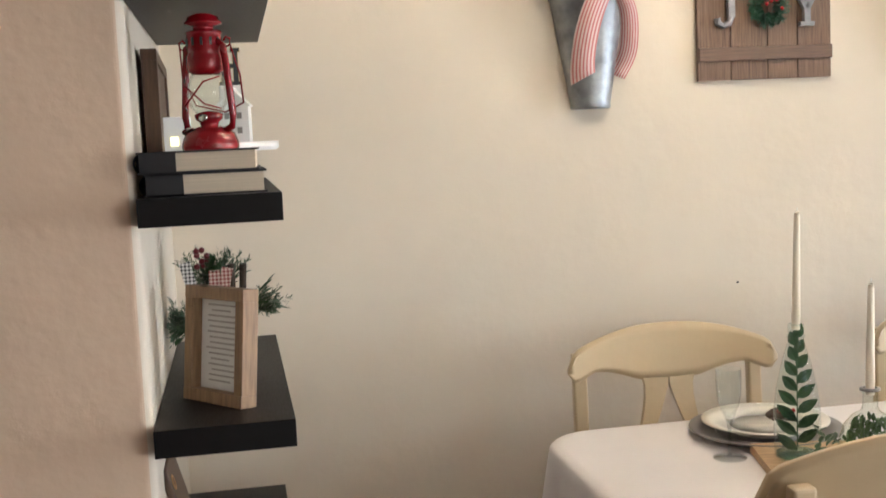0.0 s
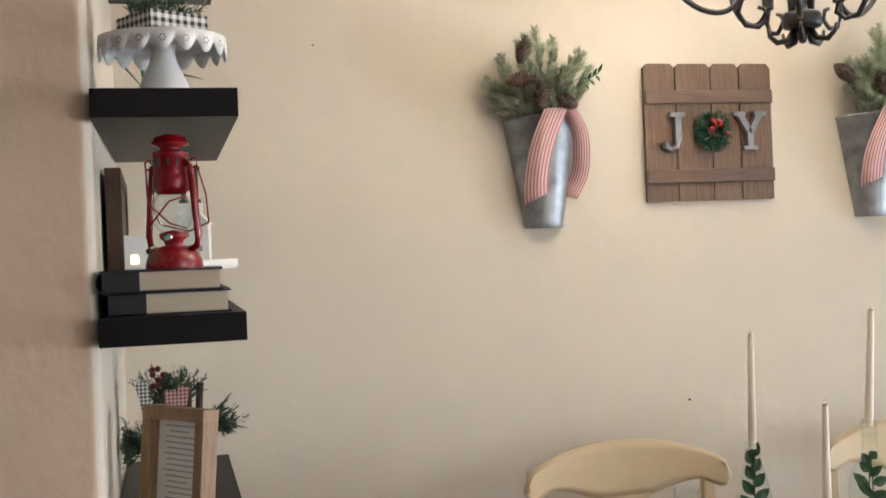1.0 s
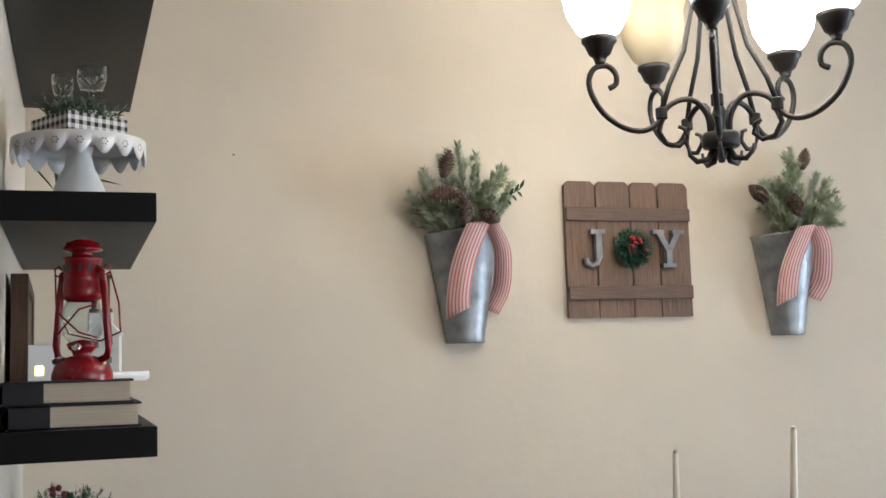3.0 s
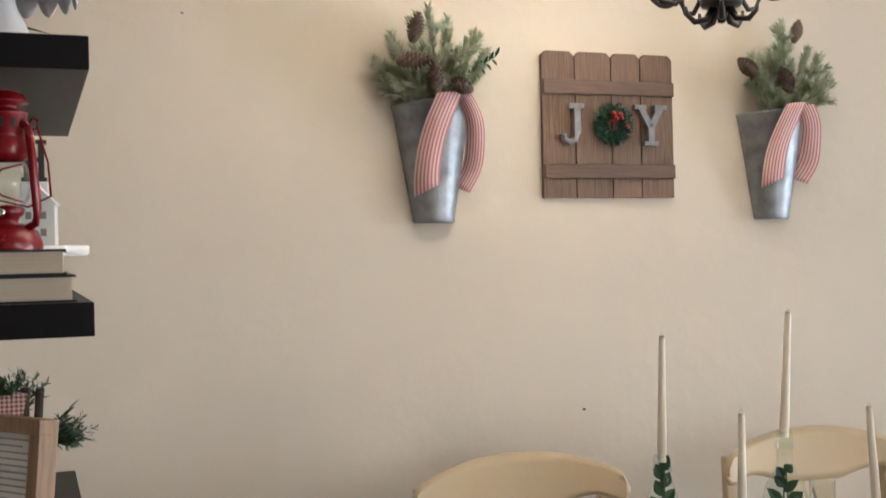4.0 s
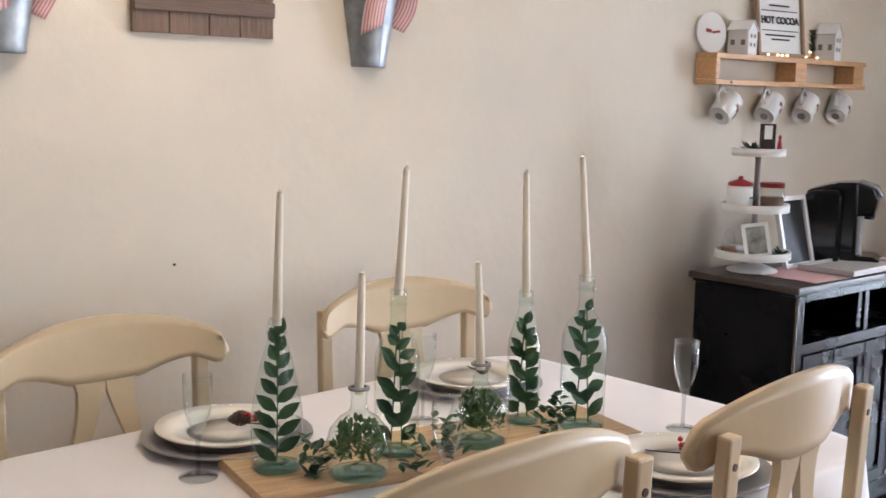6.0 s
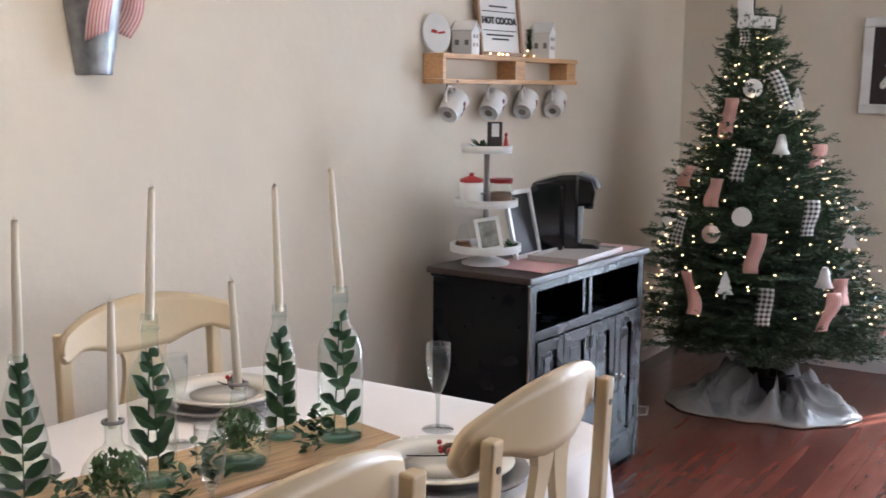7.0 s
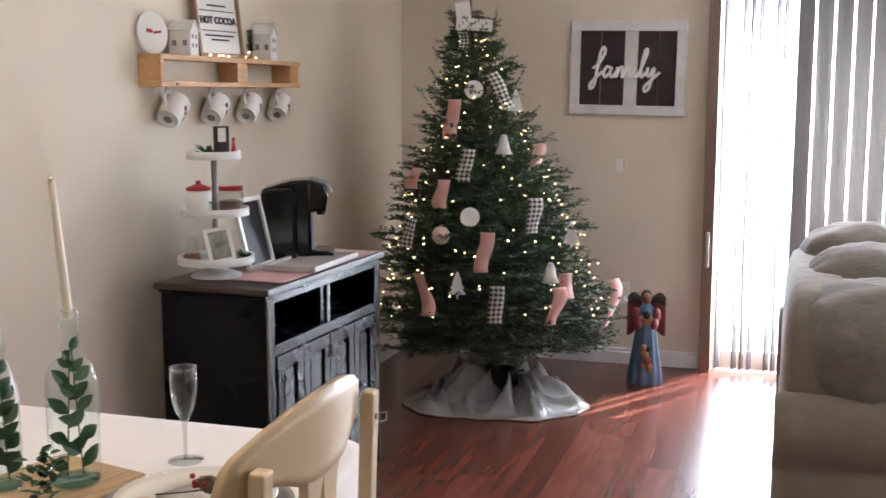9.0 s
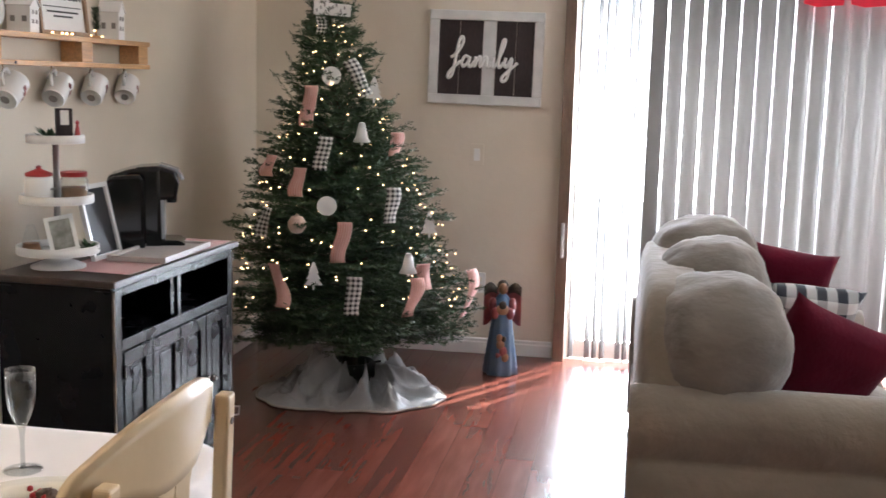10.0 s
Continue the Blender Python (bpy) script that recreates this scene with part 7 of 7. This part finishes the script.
def arm_mesh(x0):
    """Rolled arm: profile in x and z, run along -y."""
    prof = []
    for a in range(-60, 205, 15):
        prof.append((0.118 + 0.118 * math.cos(radians(a)), 0.462 + 0.118 * math.sin(radians(a))))
    prof += [(0.036, 0.366), (0.046, 0.352), (0.034, 0.340), (0.022, 0.325), (0.018, 0.06), (0.20, 0.06), (0.20, 0.40)]
    bm = bmesh.new()
    rows = []
    ny = 14
    for k in range(ny + 1):
        t = k / ny
        e = min(1.0, min(t, 1 - t) * ny / 1.2)
        grow = 0.90 + 0.10 * math.sqrt(max(0, 1 - (1 - e) ** 2))
        rows.append([bm.verts.new((x0 + 0.118 + (p - 0.118) * grow, -0.0 - SD * t, 0.06 + (z - 0.06) * (0.975 + 0.025 * (grow - 0.9) * 10))) for p, z in prof])
    n = len(prof)
    for a, b in zip(rows, rows[1:]):
        for q in range(n):
            bm.faces.new((a[q], a[(q + 1) % n], b[(q + 1) % n], b[q]))
    bm.faces.new(rows[0])
    bm.faces.new(list(reversed(rows[-1])))
    bmesh.ops.recalc_face_normals(bm, faces=bm.faces[:])
    return bm


part("arm", arm_mesh(0.0), "sofa", sofa, smooth=True)
part("arm", arm_mesh(SL - 0.236), "sofa", sofa, smooth=True)
part("base", one_box((SL / 2, -SD / 2, 0.18), (SL - 0.42, SD - 0.02, 0.24), None, 0.02), "sofa", sofa)
part("back", pillow((SL / 2, -0.13, 0.50), (SL / 2 - 0.10, 0.115, 0.375), 0.28, 32, wrinkle=0.008), "sofa", sofa, smooth=True)
for k in range(2):
    part("seat_cushion", pillow((0.55 + 0.62 * k, -0.60, 0.385), (0.31, 0.36, 0.085), 0.35, 32, wrinkle=0.015, seed=k), "sofa", sofa, smooth=True)
for k, (x, y, z, s) in enumerate(((0.34, -0.275, 0.690, 0.21), (0.84, -0.285, 0.735, 0.215), (1.27, -0.285, 0.765, 0.22))):
    m = Matrix.Rotation(radians(-11), 4, 'X') @ Matrix.Rotation(radians((8, -5, 4)[k]), 4, 'Z')
    part("back_cushion", pillow((x, y, z), ((0.29, 0.27, 0.27)[k], 0.22, s), 0.70, 48, m, wrinkle=0.05, seed=3.3 * k + 1), "cushion", sofa, "soft wrinkled back cushion", True)
for k in range(2):
    part("foot", lathe([(0, 0), (0.03, 0), (0.035, 0.06), (0, 0.06)], 12, None, Matrix.Translation((0.08, -0.08 - 0.82 * k, 0))), "brown", sofa)
    part("foot", lathe([(0, 0), (0.03, 0), (0.035, 0.06), (0, 0.06)], 12, None, Matrix.Translation((SL - 0.08, -0.08 - 0.82 * k, 0))), "brown", sofa)


def throw_pillow(x, y, z, s, m, material, label):
    o = thing("throw_pillow", Matrix.Translation((x, y, z)) @ m, label, "throw pillow", "throw pillows on the sofa")
    bm = bmesh.new()
    uv = bm.loops.layers.uv.verify()
    n = 16
    for side in (-1, 1):
        g = []
        for i in range(n + 1):
            row = []
            for j in range(n + 1):
                u, v = 2 * i / n - 1, 2 * j / n - 1
                pinch = 1 - 0.10 * (1 - abs(u) ** 3) * abs(v) ** 4 - 0.0
                pin2 = 1 - 0.10 * (1 - abs(v) ** 3) * abs(u) ** 4
                h = 0.075 * ((1 - u ** 4) * (1 - v ** 4)) ** 0.5 * (1 + 0.12 * noise.noise(Vector((u * 2, v * 2, side + x))))
                row.append(bm.verts.new((u * s * pin2, v * s * pinch, side * h)))
            g.append(row)
        for i in range(n):
            for j in range(n):
                q = (g[i][j], g[i + 1][j], g[i + 1][j + 1], g[i][j + 1])
                f = bm.faces.new(q if side > 0 else tuple(reversed(q)))
                for lp in f.loops:
                    lp[uv].uv = (lp.vert.co.x / s * 0.8 + 1, lp.vert.co.y / s * 0.8 + 1)
    bmesh.ops.remove_doubles(bm, verts=bm.verts[:], dist=1e-4)
    part("pillow_cover", bm, material, o, smooth=True)


throw_pillow(4.92, -2.74, 0.70, 0.185, Matrix.Rotation(radians(-12), 4, 'Z') @ Matrix.Rotation(radians(78), 4, 'Y') @ Matrix.Rotation(radians(8), 4, 'Z'), "wine", "plump wine red throw pillow on the sofa")
throw_pillow(4.64, -2.80, 0.615, 0.18, Matrix.Rotation(radians(62), 4, 'Y') @ Matrix.Rotation(radians(4), 4, 'Z'), "gingham_big", "black and white buffalo check throw pillow")
throw_pillow(4.18, -2.77, 0.555, 0.235, Matrix.Rotation(radians(8), 4, 'Z') @ Matrix.Rotation(radians(68), 4, 'Y') @ Matrix.Rotation(radians(24), 4, 'Z'), "wine", "large wine red throw pillow on the sofa")

# ---- floor planks, last ----
PW, GAP = 0.118, 0.0014
cache = {}


def plank_mesh(length):
    key = round(length, 2)
    if key not in cache:
        bm = bmesh.new()
        h, w = 0.006, (PW - GAP) / 2
        L = key / 2 - 0.0008
        lo = [(-L, -w), (L, -w), (L, w), (-L, w)]
        a = [bm.verts.new((x, y, -h)) for x, y in lo]
        b = [bm.verts.new((x, y, 0)) for x, y in lo]
        for i in range(4):
            bm.faces.new((a[i], a[(i + 1) % 4], b[(i + 1) % 4], b[i]))
        bm.faces.new(b)
        me = bpy.data.meshes.new("plank")
        bm.to_mesh(me)
        bm.free()
        me.materials.append(M["plank"])
        cache[key] = me
    return cache[key]


pr = random.Random(17)
V, F = [], []
row = 0
y = -PW / 2
while y > YB:
    x = XL + 0.002 - pr.uniform(0, 1.1)
    while x < XE:
        x0, x1 = max(x, XL), min(x + 1.2, XE - 0.001)
        if x1 - x0 > 0.05:
            if x0 < 0 and y > YN + 0.15:
                x += 1.2
                continue
            near = x1 > 2.0 and y > -3.0
            if near:
                o = new("plank", plank_mesh(x1 - x0))
                o.parent = floor
                o.matrix_parent_inverse = Matrix()
                o.matrix_basis = Matrix.Translation(((x0 + x1) / 2, y, 0))
            else:
                k = len(V)
                w = (PW - GAP) / 2
                for zz in (-0.006, 0.0):
                    V += [(x0 + 0.001, y - w, zz), (x1 - 0.001, y - w, zz), (x1 - 0.001, y + w, zz), (x0 + 0.001, y + w, zz)]
                F += [(k + 4, k + 5, k + 6, k + 7), (k, k + 1, k + 5, k + 4), (k + 1, k + 2, k + 6, k + 5), (k + 2, k + 3, k + 7, k + 6), (k + 3, k, k + 4, k + 7)]
        x += 1.2
    y -= PW
    row += 1
rest = raw("plank_rest", V, F, "plank", floor)
tagged(rest, kind="stuff")
